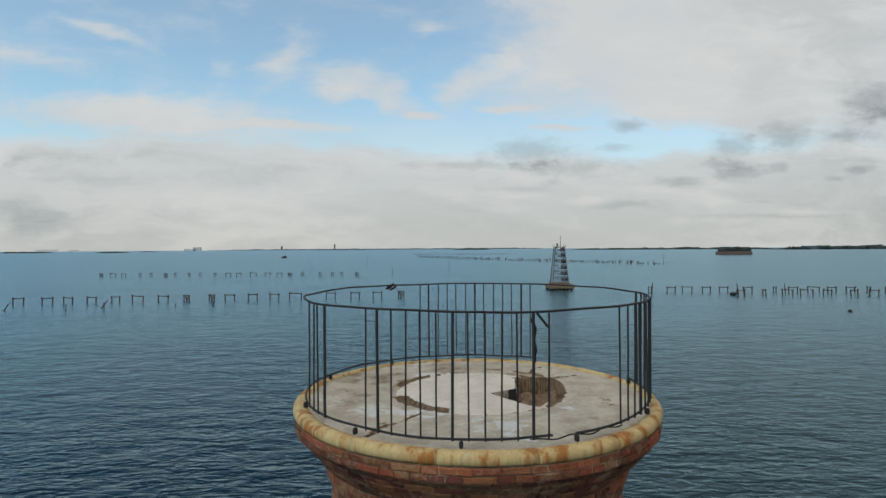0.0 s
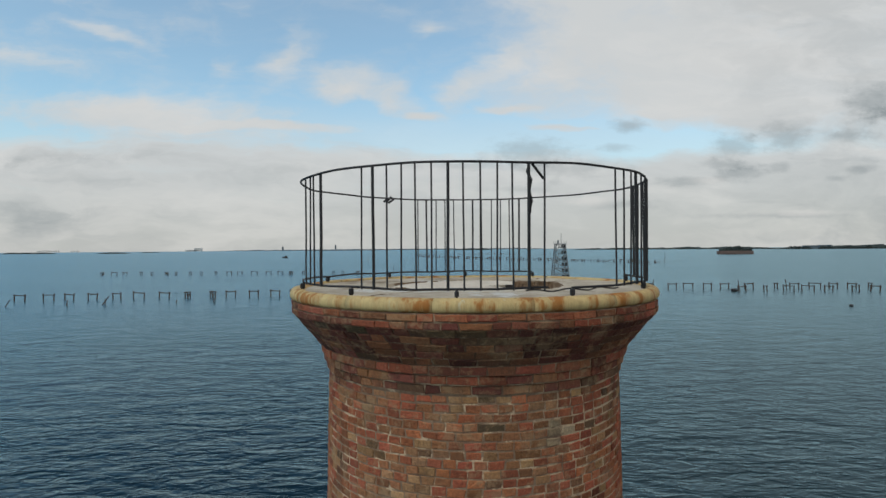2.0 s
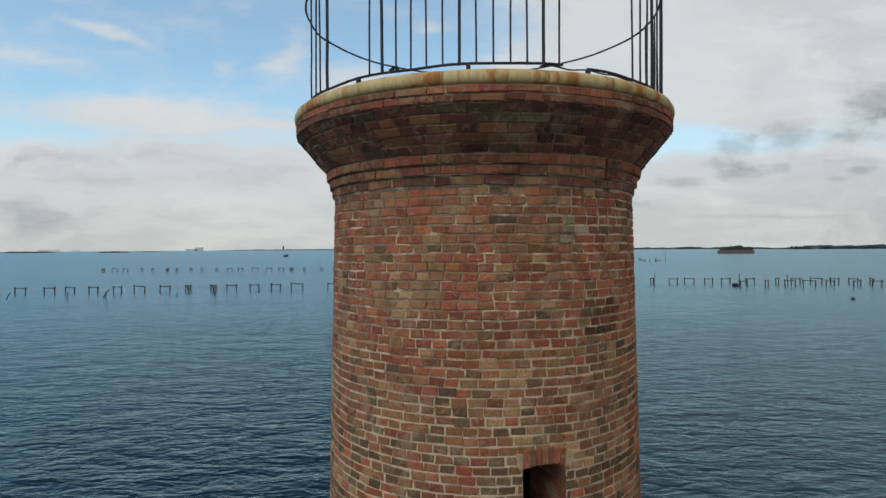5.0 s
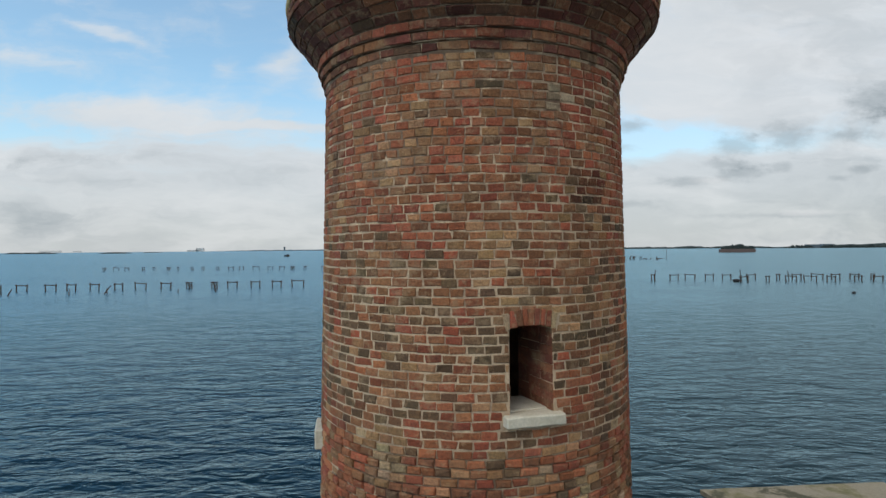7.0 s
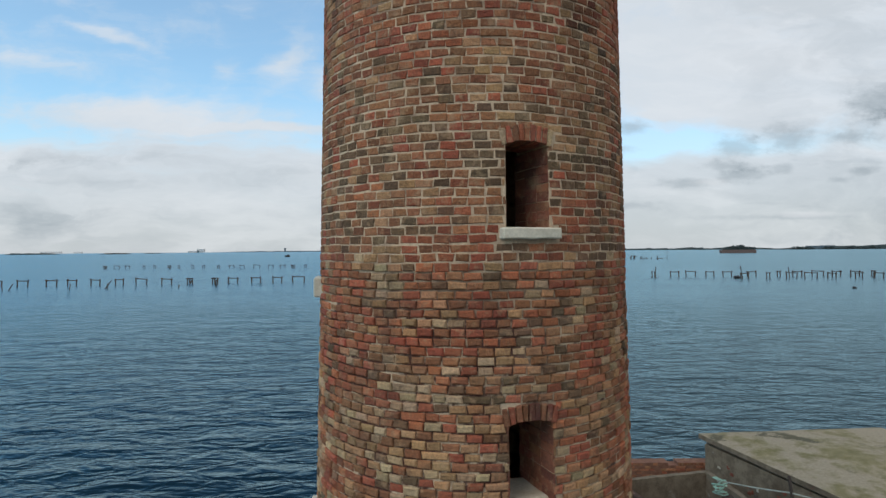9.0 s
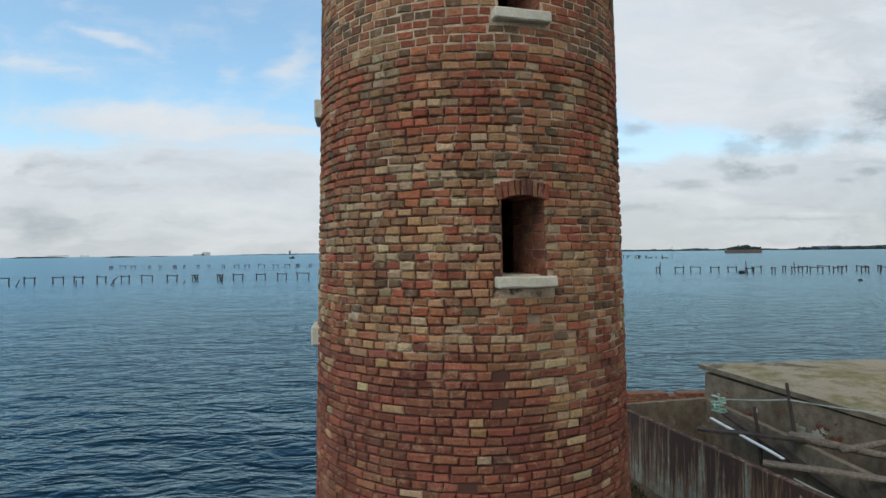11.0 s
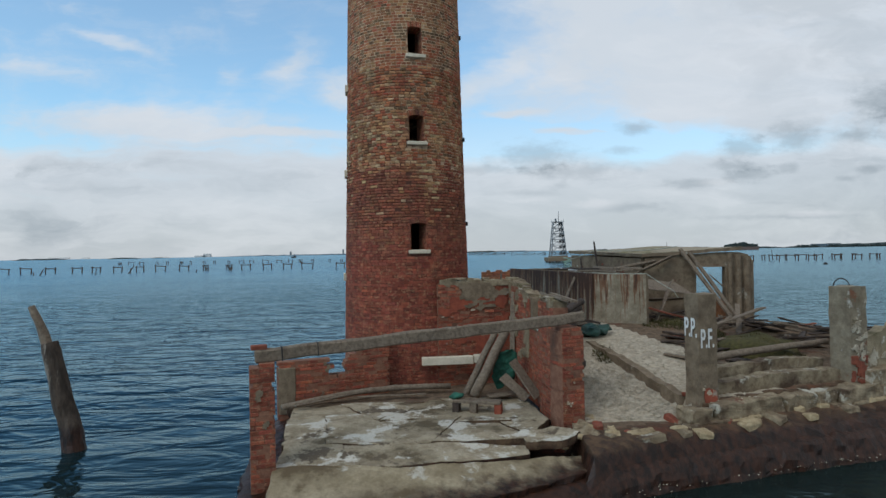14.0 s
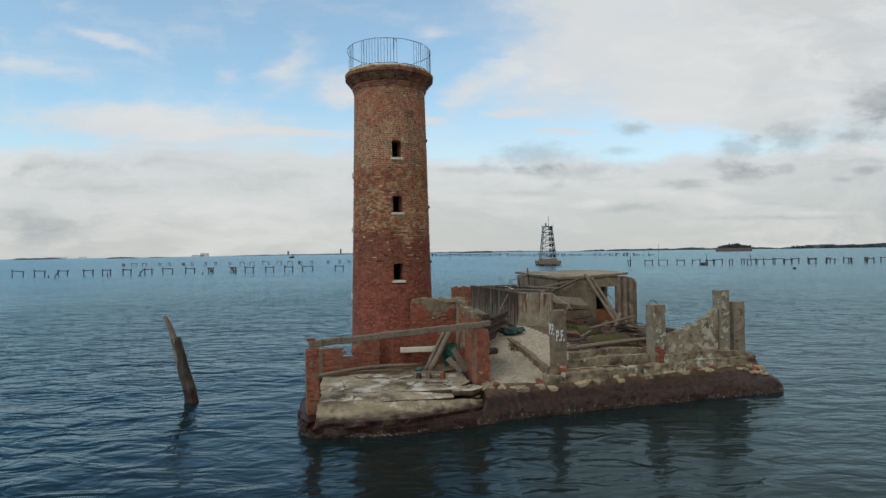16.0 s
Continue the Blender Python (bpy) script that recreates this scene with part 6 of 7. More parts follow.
# broken boards and rubble on the pier and return wall
board("short broken board on the wall end", (3.06, -3.05, 3.47), (3.30, -4.2, 3.42), 0.16, 0.05, roll=-20)
board("broken board on the pier top", (3.22, -3.30, 3.48), (3.48, -4.25, 3.40), 0.13, 0.05, roll=-10)
for k in range(7):
    f = k / 6
    log("round_timber", "dark stacked round timber behind the brick wall", (3.15 + 0.12 * k, -2.75 + 0.25 * k, 2.02 + 0.15 * k), (4.05 + 0.10 * k, -0.75 + 0.2 * k, 2.20 + 0.13 * k), 0.09 - 0.02 * (k % 2), mat="dark_timber")
log("round_timber", "black log end behind the pier", (3.50, -3.0, 1.95), (3.95, -2.6, 1.92), 0.12, 0.12, "dark_timber")
net = thing("fishing_net", "dark green tarpaulin heap by the tank", "tarpaulin")
bm = bmesh.new()
bmesh.ops.create_icosphere(bm, subdivisions=4, radius=1.0, matrix=Matrix.LocRotScale((4.85, 0.15, 2.24), Euler((0, 0, 0.4)), (0.55, 0.35, 0.14)))
roughen(bm, 0.12, 5)
part("sheet", bm, flat_paint("dark_green_tarp", (0.012, 0.045, 0.032), 0.6), net)

# old beams dumped between the tower and the tank
for a, b, r, mat in (((2.82, 4.95, 2.18), (2.92, 2.9, 2.22), 0.10, "timber"), ((3.30, 5.2, 2.20), (3.66, 3.4, 2.24), 0.09, "dark_timber"), ((3.10, 6.4, 2.2), (4.0, 4.7, 2.22), 0.08, "timber"),
                     ((4.02, 3.55, 2.22), (4.80, 2.35, 2.30), 0.10, "dark_timber"), ((4.05, 4.85, 2.30), (4.70, 3.6, 2.34), 0.08, "timber"), ((2.95, 3.9, 2.34), (4.2, 2.6, 2.42), 0.09, "dark_timber"), ((3.5, 2.9, 2.20), (4.5, 1.5, 2.25), 0.10, "timber")):
    log("round_timber", "old beam dumped between tower and concrete tank", a, b, r, r * 0.9, mat, 8, 0.05)

# boards about the hut and the tank
board("long grey board leaning against the hut front", (8.70, 4.0, 4.36), (9.82, 3.0, 2.25), 0.15, 0.06, roll=20)
board("long grey board leaning against the hut front", (9.02, 4.0, 4.22), (10.05, 3.1, 2.25), 0.17, 0.06, roll=10)
board("pale splintered lath by the hut window", (9.6, 3.9, 3.5), (10.1, 3.9, 3.05), 0.04, 0.03)
board("grey board propped between tank and hut", (7.05, 3.6, 3.55), (8.35, 3.9, 4.10), 0.20, 0.05, roll=-30)
board("grey board leaning on the tank corner", (7.75, 2.2, 3.40), (6.88, 1.35, 2.12), 0.18, 0.05, roll=40)
board("broad grey sheet sagging between tank and hut", (6.75, 2.0, 3.35), (8.5, 3.2, 3.1), 0.7, 0.03, roll=28)
board("broad grey sheet below the sagging one", (6.75, 2.1, 2.85), (8.7, 3.6, 2.75), 0.8, 0.03, roll=-10)
board("rusted sheet standing below the hut window", (9.22, 3.95, 2.30), (10.15, 3.98, 2.28), 0.80, 0.02, "rust_sheet", 86)
log("driftwood", "bleached forked driftwood log on the hut side", (6.5, 4.1, 3.72), (7.9, 4.0, 3.98), 0.07, 0.04)
log("driftwood", "bleached driftwood pole on the tank", (6.1, 4.9, 3.72), (7.3, 3.5, 3.72), 0.09, 0.05)
log("stake", "dark upright stake in the tank", (6.36, 4.9, 2.45), (6.14, 5.05, 4.66), 0.045, 0.03, "dark_timber")
log("stake", "dark upright stake in the tank", (5.95, 5.45, 2.45), (5.78, 5.55, 4.08), 0.045, 0.03, "dark_timber")
board("white painted plank lying on the tank rim", (5.18, 6.1, 3.70), (5.32, 3.75, 3.70), 0.07, 0.03, "white_paint", -5)
board("white plank along the tank front", (5.35, 1.75, 3.66), (6.5, 1.38, 3.66), 0.05, 0.03, "timber", -5)
board("dark board fallen into the tank", (5.6, 6.4, 3.72), (6.5, 2.9, 2.95), 0.22, 0.05, "dark_timber")
board("dark board across the tank corner", (4.6, 5.4, 3.70), (6.2, 4.6, 3.72), 0.18, 0.05, "dark_timber")
board("grey board across the tank", (4.9, 3.6, 3.70), (6.7, 2.6, 3.72), 0.2, 0.04, roll=2)
board("grey strut against the tank side", (4.98, 2.65, 3.62), (4.05, 1.3, 2.2), 0.07, 0.05)
board("grey stick leaning at the boundary wall", (3.10, 7.4, 3.5), (3.0, 7.2, 2.2), 0.07, 0.04)


def rope(label, pts, r=0.014, sag=0.05):
    out = []
    for (a, b) in zip(pts, pts[1:]):
        for i in range(8):
            f = i / 8
            p = Vector(a).lerp(Vector(b), f)
            p.z -= sag * 4 * f * (1 - f)
            out.append(p)
    out.append(Vector(pts[-1]))
    t = thing("rope", label, "rope", "ropes")
    bm = bmesh.new()
    tube_path(bm, out, r, 5)
    part("strand", bm, M["rope"], t)


rope("pale rope strung from the wall to the stake", [(5.5, 6.5, 4.0), (6.16, 5.03, 4.35), (7.45, 4.0, 4.33), (8.6, 3.95, 4.44)], 0.014, 0.02)
rope("pale rope along the tank rim", [(5.0, 2.9, 3.70), (5.3, 1.7, 3.70), (6.62, 1.1, 3.68), (7.3, 0.9, 3.2), (7.45, 1.0, 3.0)], 0.013, 0.02)
net = thing("rope", "knotted bundle of pale green rope", "rope", "ropes")
bm = bmesh.new()
tube_path(bm, [(5.48 + 0.14 * math.sin(i * 1.3), 6.4 + 0.1 * math.cos(i * 1.7), 3.74 + 0.013 * i + 0.06 * math.sin(i * 0.9)) for i in range(26)], 0.016, 5)
part("strand", bm, flat_paint("green_rope", (0.30, 0.44, 0.33), 0.9), net)

# painted letters on the pillar
def letters(body, size, m, parent):
    cu = bpy.data.curves.new("letters", "FONT")
    cu.body, cu.size, cu.extrude, cu.offset = body, size, 0.003, 0.008
    tmp = bpy.data.objects.new("letters", cu)
    scene.collection.objects.link(tmp)
    me = bpy.data.meshes.new_from_object(tmp.evaluated_get(bpy.context.evaluated_depsgraph_get()))
    bpy.data.objects.remove(tmp)
    me.materials.clear()
    me.materials.append(M["white_paint"])
    o = new("painted_letters", me)
    o.parent = parent
    o.matrix_basis = m @ Matrix.Diagonal((0.46, 1, 1, 1))
    tagged(o, "white hand-painted letters")


def face_frame(c, turn, z):
    """Upright lettering plane at c, facing -y turned by degrees."""
    return Matrix.Translation((c[0], c[1], z)) @ Matrix.Rotation(radians(turn), 4, "Z") @ Matrix.Rotation(radians(90), 4, "X")


pc = Vector((5.90, -4.06, 0))
uu, vv = Vector((math.cos(radians(TURN)), math.sin(radians(TURN)), 0)), Vector((-math.sin(radians(TURN)), math.cos(radians(TURN)), 0))
letters("P.F.", 0.50, face_frame(pc - vv * 0.20 - uu * 0.19, TURN, 2.50), shaft_of(pil_1))
letters("P.P.", 0.50, face_frame(pc - uu * 0.235 + vv * 0.17, TURN - 90, 2.70), shaft_of(pil_1))

# white smears and brick showing on the other pillars
def smear(parent, c, w, h, z, turn, mat, seed):
    bm = bmesh.new()
    n = 14
    pts = []
    for i in range(n):
        a = 2 * math.pi * i / n
        k = 1 + 0.5 * noise.noise(Vector((math.cos(a) * 1.5, math.sin(a) * 1.5, seed)))
        pts.append(bm.verts.new((w / 2 * math.cos(a) * k, h / 2 * math.sin(a) * k, 0)))
    f = bm.faces.new(pts)
    r = bmesh.ops.extrude_face_region(bm, geom=[f])
    for v in r["geom"]:
        if isinstance(v, bmesh.types.BMVert):
            v.co.z += 0.012
    bmesh.ops.recalc_face_normals(bm, faces=bm.faces[:])
    o = part("flaking_patch", bm, mat, parent)
    o.matrix_basis = face_frame(c, turn, z)


smear(shaft_of(pil_1), pc - vv * 0.195 + uu * 0.02, 0.36, 0.30, 1.58, TURN, M["red_wash"], 8)


# ---- grass, stones, scattered boards ----
def grass(name, label, c, rx, ry, count, h, seed):
    rng = random.Random(seed)
    v, f = [], []
    for _ in range(count):
        a, r = rng.uniform(0, 2 * math.pi), math.sqrt(rng.random())
        x, y = c[0] + rx * r * math.cos(a), c[1] + ry * r * math.sin(a)
        z = max(ground_z(x, y), c[2] * (1 - r) + ground_z(x, y) * r) - 0.02
        d = rng.uniform(0, 6.28)
        hh = h * rng.uniform(0.5, 1.2) * (1.1 - 0.5 * r)
        k = len(v)
        w = 0.014
        v += [(x - w * math.sin(d), y + w * math.cos(d), z), (x + w * math.sin(d), y - w * math.cos(d), z), (x + hh * 0.6 * math.cos(d), y + hh * 0.6 * math.sin(d), z + hh)]
        f.append((k, k + 1, k + 2))
    me = bpy.data.meshes.new(name)
    me.from_pydata(v, [], f)
    me.materials.append(M["grass"])
    tagged(new(name, me), label, "grass", kind="stuff")


def mound(c, rx, ry, h, mat, label, name, category, seed, kind=""):
    bm = bmesh.new()
    bmesh.ops.create_icosphere(bm, subdivisions=4, radius=1.0, matrix=Matrix.LocRotScale(c, None, (rx, ry, h)))
    roughen(bm, 0.14, 2.2, seed)
    o = thing(name, label, category, kind=kind)
    part("earth", bm, M[mat], o)


mound((8.6, -0.9, 1.72), 1.05, 0.75, 0.50, "grass", "earth mound overgrown with olive-green grass", "earth_mound", "mound", 3)
grass("grass", "tufts of dry olive-green grass on the mound", (8.6, -0.9, 2.2), 1.15, 0.85, 2600, 0.16, 4)
mound((7.6, 1.2, 1.8), 1.2, 0.7, 0.55, "grass", "low grassy earth bank by the hut", "earth_mound", "mound", 5)
grass("grass", "dry grass on the bank by the hut", (7.6, 1.2, 2.3), 1.2, 0.8, 1500, 0.14, 6)
mound((10.4, 1.4, 1.6), 1.9, 1.2, 0.55, "dirt", "heap of dark rubble and rotten wood", "rubble_heap", "rubble", 7)
mound((3.2, 5.6, 1.8), 0.5, 1.4, 0.42, "grass", "weeds growing between tower and tank", "weeds", "weeds", 8)
grass("grass", "green weeds beside the tank wall", (3.1, 5.4, 2.3), 0.6, 1.6, 1300, 0.22, 9)
grass("grass", "weeds along the terrace edge", (4.75, -1.3, 1.9), 0.25, 0.5, 300, 0.12, 10)

rng_d = random.Random(77)
proto = []
for k in range(5):
    t = thing("broken_board", "splintered grey board in the rubble", "board", "scattered boards")
    bm = bmesh.new()
    plank(bm, (-0.5, 0, 0), (0.5, 0, 0), 0.14, 0.035, 0)
    bmesh.ops.subdivide_edges(bm, edges=[e for e in bm.edges if e.calc_length() > 0.4], cuts=4)
    roughen(bm, 0.03, 3, k * 3)
    part("plank", bm, [M["timber"], M["dark_timber"], M["timber"], M["dark_timber"], M["old_red"]][k], t)
    proto.append(t)


def scatter(n, cx, cy, sx, sy, lift, tilt, length):
    for _ in range(n):
        x, y = cx + rng_d.uniform(-sx, sx), cy + rng_d.uniform(-sy, sy)
        t = proto[rng_d.choice((1, 3, 4) if _ % 6 == 0 else (0, 1, 2, 3, 3))]
        s = rng_d.uniform(*length)
        m = pose(x, y, ground_z(x, y) + 0.03 + rng_d.uniform(0, lift), rng_d.uniform(-tilt, tilt), rng_d.uniform(-tilt, tilt), rng_d.gauss(25, 45))
        o = copy_thing(t, m)
        o.scale = (s, rng_d.uniform(0.6, 1.5), rng_d.uniform(0.8, 1.6))


scatter(14, 7.6, -0.9, 0.7, 1.0, 0.10, 8, (0.6, 1.6))
scatter(34, 10.3, 0.6, 1.6, 1.5, 0.55, 18, (0.7, 2.0))
scatter(22, 9.0, 2.4, 1.6, 0.8, 0.4, 18, (0.8, 2.2))
scatter(12, 4.2, 0.2, 0.6, 0.8, 0.3, 16, (0.6, 1.3))
scatter(18, 3.95, 0.8, 0.5, 1.1, 0.45, 14, (0.7, 1.6))
scatter(8, 11.9, -0.3, 0.8, 0.8, 0.4, 16, (0.6, 1.5))
for k, t in enumerate(proto):
    t.matrix_basis = pose(7.0 + 0.5 * k, -1.6 + 0.2 * k, ground_z(7.0 + 0.5 * k, -1.6 + 0.2 * k) + 0.06, 0, 4, 20 + 13 * k)
log("round_timber", "long dark log across the rubble", (6.6, -2.45, 1.95), (10.0, -1.35, 2.12), 0.09, 0.07, "timber")
log("round_timber", "grey pole lying in the rubble", (7.3, -0.4, 1.95), (8.9, 1.0, 2.45), 0.06, 0.05)
board("long board on the terrace", (6.1, -1.6, 1.92), (7.4, -2.6, 1.80), 0.2, 0.05, roll=-5)
board("long board on the rubble", (8.0, 0.2, 2.3), (10.4, 2.2, 2.55), 0.22, 0.05, roll=-10)

rng_s = random.Random(52)
stone_mesh = []
for k in range(6):
    bm = bmesh.new()
    box(bm, (0, 0, 0), (0.34, 0.22, 0.13), bevel=0.02)
    bmesh.ops.subdivide_edges(bm, edges=bm.edges[:], cuts=1, use_grid_fill=True)
    roughen(bm, 0.04, 7, k * 5)
    me = bpy.data.meshes.new("stone")
    bm.to_mesh(me)
    bm.free()
    me.materials.append([M["kerb"], M["ledge_stone"], M["ledge_stone"], M["kerb"], M["old_red"], M["kerb"]][k])
    stone_mesh.append(me)
ledge = thing("quay_ledge", "ledge of tumbled stones and bricks along the waterfront", "stones", kind="structure")
run = 0.0
while run < 10.3:  # a broken row of bedded blocks, and a few tumbled ones
    size = rng_s.uniform(0.22, 0.52)
    run += size + rng_s.uniform(0.0, 0.10)
    if rng_s.random() < 0.15:
        continue
    for row in range(2 if rng_s.random() < 0.5 else 1):
        base = Vector((3.98, -5.22, 0)) + ku * run + V * (rng_s.gauss(0.0, 0.035) - 0.20 * row)
        if edge_distance(base.x, base.y) < 0.28:
            continue
        o = new("stone", rng_s.choice(stone_mesh))
        o.parent = ledge
        o.location = (base.x, base.y, max(0.90, ground_z(base.x, base.y)) + rng_s.uniform(-0.035, 0.02))
        o.rotation_euler = (rng_s.uniform(-0.10, 0.10), rng_s.uniform(-0.10, 0.10), math.atan2(ku.y, ku.x) + rng_s.gauss(0, 0.10))
        o.scale = (size / 0.34, rng_s.uniform(0.8, 1.3), rng_s.uniform(0.8, 1.2))
for i in range(34):
    base = Vector((4.0, -5.05, 0)).lerp(Vector((13.6, -1.75, 0)), rng_s.random()) + V * rng_s.gauss(0.0, 0.12)
    if edge_distance(base.x, base.y) < 0.48:
        continue
    o = new("stone", rng_s.choice(stone_mesh))
    o.parent = ledge
    size = rng_s.uniform(0.3, 0.7)
    o.location = (base.x, base.y, ground_z(base.x, base.y) + rng_s.uniform(-0.05, -0.01))
    o.rotation_euler = (rng_s.uniform(-0.25, 0.25), rng_s.uniform(-0.25, 0.25), rng_s.uniform(0, 6.28))
    o.scale = (size, size, size)
for i in range(70):
    o = new("stone", rng_s.choice(stone_mesh))
    o.parent = ledge
    x, y = rng_s.choice(((3.45, -4.75), (13.7, -1.6), (13.6, -0.6), (3.75, -4.95), (5.6, -4.3), (13.5, -2.0)))
    x, y = x + rng_s.gauss(0, 0.28), y + rng_s.gauss(0, 0.28)
    if not inside(x, y, OUTLINE) or edge_distance(x, y) < 0.45:
        x, y = 13.3 + 0.3 * rng_s.random(), -1.9 + 0.3 * rng_s.random()
    s = rng_s.uniform(0.4, 1.0)
    o.location = (x, y, ground_z(x, y) + rng_s.uniform(-0.06, 0.02))
    o.rotation_euler = (rng_s.uniform(-0.4, 0.4), rng_s.uniform(-0.4, 0.4), rng_s.uniform(0, 6.28))
    o.scale = (s, s, s)

# shells and foam flecks where the quay meets the water
rng_b = random.Random(19)
v, f = [], []
for p in tide_line:
    for _ in range(2 if rng_b.random() < 0.45 else 0):
        c = p + Vector((rng_b.gauss(0, 0.04), rng_b.gauss(-0.01, 0.02), rng_b.gauss(0, 0.02)))
        r = rng_b.uniform(0.006, 0.018)
        k = len(v)
        v += [tuple(c + Vector(d) * r) for d in ((1, 0, 0), (0, 1, 0), (-1, 0, 0), (0, -1, 0), (0, 0, 0.8), (0, 0, -0.8))]
        f += [(k + a, k + (a + 1) % 4, k + 4) for a in range(4)] + [(k + (a + 1) % 4, k + a, k + 5) for a in range(4)]
me = bpy.data.meshes.new("barnacles")
me.from_pydata(v, [], f)
me.materials.append(M["flake"])
tagged(new("barnacles", me), "pale barnacles along the tide line of the quay", "barnacles", kind="stuff")

# gravel pebbles on the ramp and the terrace
def pebbles():
    rng = random.Random(9)
    v, f = [], []
    for _ in range(5200):
        x, y = rng.uniform(3.5, 6.9), rng.uniform(-4.3, 0.6)
        side = terrace_side(x, y)
        if -0.12 < side < 0.12 or (side > 0 and (rng.random() < 0.7 or x > 6.2 - 0.5 * (y + 1))):
            continue
        z = ground_z(x, y) + 0.012
        s = rng.uniform(0.012, 0.034)
        k = len(v)
        a = rng.uniform(0, 6.28)
        for dx, dy, dz in ((1, 0, 0), (0, 1, 0.2), (-1, 0, 0), (0, -1, -0.2), (0.2, 0.1, 0.8)):
            c, si = math.cos(a), math.sin(a)
            v.append((x + s * (dx * c - dy * si), y + s * (dx * si + dy * c), z + s * dz + 0.05 * noise.noise(Vector((x * 2.2, y * 2.2, 1))) + 0.035 * noise.noise(Vector((x * 6, y * 6, 5)))))
        f += [(k, k + 1, k + 4), (k + 1, k + 2, k + 4), (k + 2, k + 3, k + 4), (k + 3, k, k + 4)]
    me = bpy.data.meshes.new("gravel")
    me.from_pydata(v, [], f)
    me.materials.append(M["gravel"])
    tagged(new("gravel", me), "loose pale gravel on the ramp between the walls", "gravel", kind="stuff")


pebbles()

# ---- out on the lagoon ----
def beacon():
    t = thing("beacon_tower", "grey steel lattice beacon tower on a concrete platform in the lagoon", "beacon")
    bx, by = 37.2, 181.0
    bm = bmesh.new()
    box(bm, (bx, by, WATER + 1.05), (8.0, 8.0, 1.3), bevel=0.1)
    part("platform", bm, M["concrete"], t, "concrete platform")
    bm = bmesh.new()
    box(bm, (bx, by, WATER + 1.9), (5.6, 5.6, 0.6), bevel=0.05)
    part("plinth", bm, M["concrete"], t)
    for sx in (-3.2, -1.1, 1.1, 3.2):
        for sy in (-3.2, 3.2):
            bm = bmesh.new()
            rod(bm, (bx + sx, by + sy, -1), (bx + sx, by + sy, WATER + 0.5), 0.45)
            part("pile", bm, M["dark_timber"], t)
    z0, z1, r0, r1 = 2.4, 13.9, 2.5, 1.45
    lv = [z0 + (z1 - z0) * i / 6 for i in range(7)]
    rad = lambda z: r0 + (r1 - r0) * (z - z0) / (z1 - z0)
    for sx, sy in ((-1, -1), (1, -1), (1, 1), (-1, 1)):
        bm = bmesh.new()
        rod(bm, (bx + sx * r0, by + sy * r0, z0), (bx + sx * r1, by + sy * r1, z1), 0.16, 0.13, 6)
        part("leg", bm, M["steel"], t)
    for a, b in zip(lv, lv[1:]):
        for (ax, ay), (cx, cy) in (((-1, -1), (1, -1)), ((1, -1), (1, 1)), ((1, 1), (-1, 1)), ((-1, 1), (-1, -1))):
            for z, w in ((a, b), (b, a)):
                bm = bmesh.new()
                rod(bm, (bx + ax * rad(z), by + ay * rad(z), z), (bx + cx * rad(w), by + cy * rad(w), w), 0.07, seg=5)
                part("brace", bm, M["steel"], t)
            bm = bmesh.new()
            rod(bm, (bx + ax * rad(b), by + ay * rad(b), b), (bx + cx * rad(b), by + cy * rad(b), b), 0.09, seg=5)
            part("brace", bm, M["steel"], t)
        for sx in (0.28, 0.76):
            bm = bmesh.new()
            box(bm, (bx + rad(b) * sx, by - rad(b) * 0.9, (a + b) / 2 + 0.25), (rad(b) * 0.40, 0.15, (b - a) * 0.48))
            part("day_mark", bm, M["iron"], t, "dark board")
    bm = bmesh.new()
    box(bm, (bx, by, z1 + 0.1), (3.6, 3.6, 0.2))
    gallery = part("gallery", bm, M["steel"], t)
    for sx, sy in ((-1, -1), (1, -1), (1, 1), (-1, 1), (0, -1), (0, 1)):
        bm = bmesh.new()
        rod(bm, (bx + sx * 1.7, by + sy * 1.7, z1), (bx + sx * 1.7, by + sy * 1.7, z1 + 1.0), 0.06, seg=5)
        part("rail_post", bm, M["steel"], gallery)
    bm = bmesh.new()
    rod(bm, (bx + 0.4, by, z1), (bx + 0.4, by, 17.6), 0.08, seg=5)
    part("mast", bm, M["steel"], t)
    bm = bmesh.new()
    rod(bm, (bx - 0.6, by, z1), (bx - 0.6, by, z1 + 1.3), 0.3, seg=8)
    part("lantern", bm, M["steel"], t)


beacon()

# mussel-farm frames: two stakes and a rail
rng_f = random.Random(23)


def farm_frame(w, h, tilt, kind):
    t = thing("mussel_rack", "dark timber mussel rack of stakes and rail in water", "mussel rack", "mussel racks in the lagoon")
    for s in (-1, 1):
        bm = bmesh.new()
        rod(bm, (s * w / 2, 0, -1.0), (s * w / 2 + tilt * s, 0.1, h + rng_f.uniform(-0.15, 0.25)), 0.17, 0.14, 6)
        part("stake", bm, M["dark_timber"], t)
    bm = bmesh.new()
    rod(bm, (-w / 2 - 0.3, 0, h - 0.1), (w / 2 + 0.3, 0, h - 0.1 - tilt), 0.12, seg=6)
    part("rail", bm, M["dark_timber"], t)
    if kind:
        for k in range(3):
            bm = bmesh.new()
            rod(bm, (-w / 4 + 0.3 * k, 0, -0.8), (w / 4 - 0.5 * k, 0.4, h * (0.7 + 0.2 * k)), 0.16, 0.12, 6)
            part("stake", bm, M["dark_timber"], t)
    return t


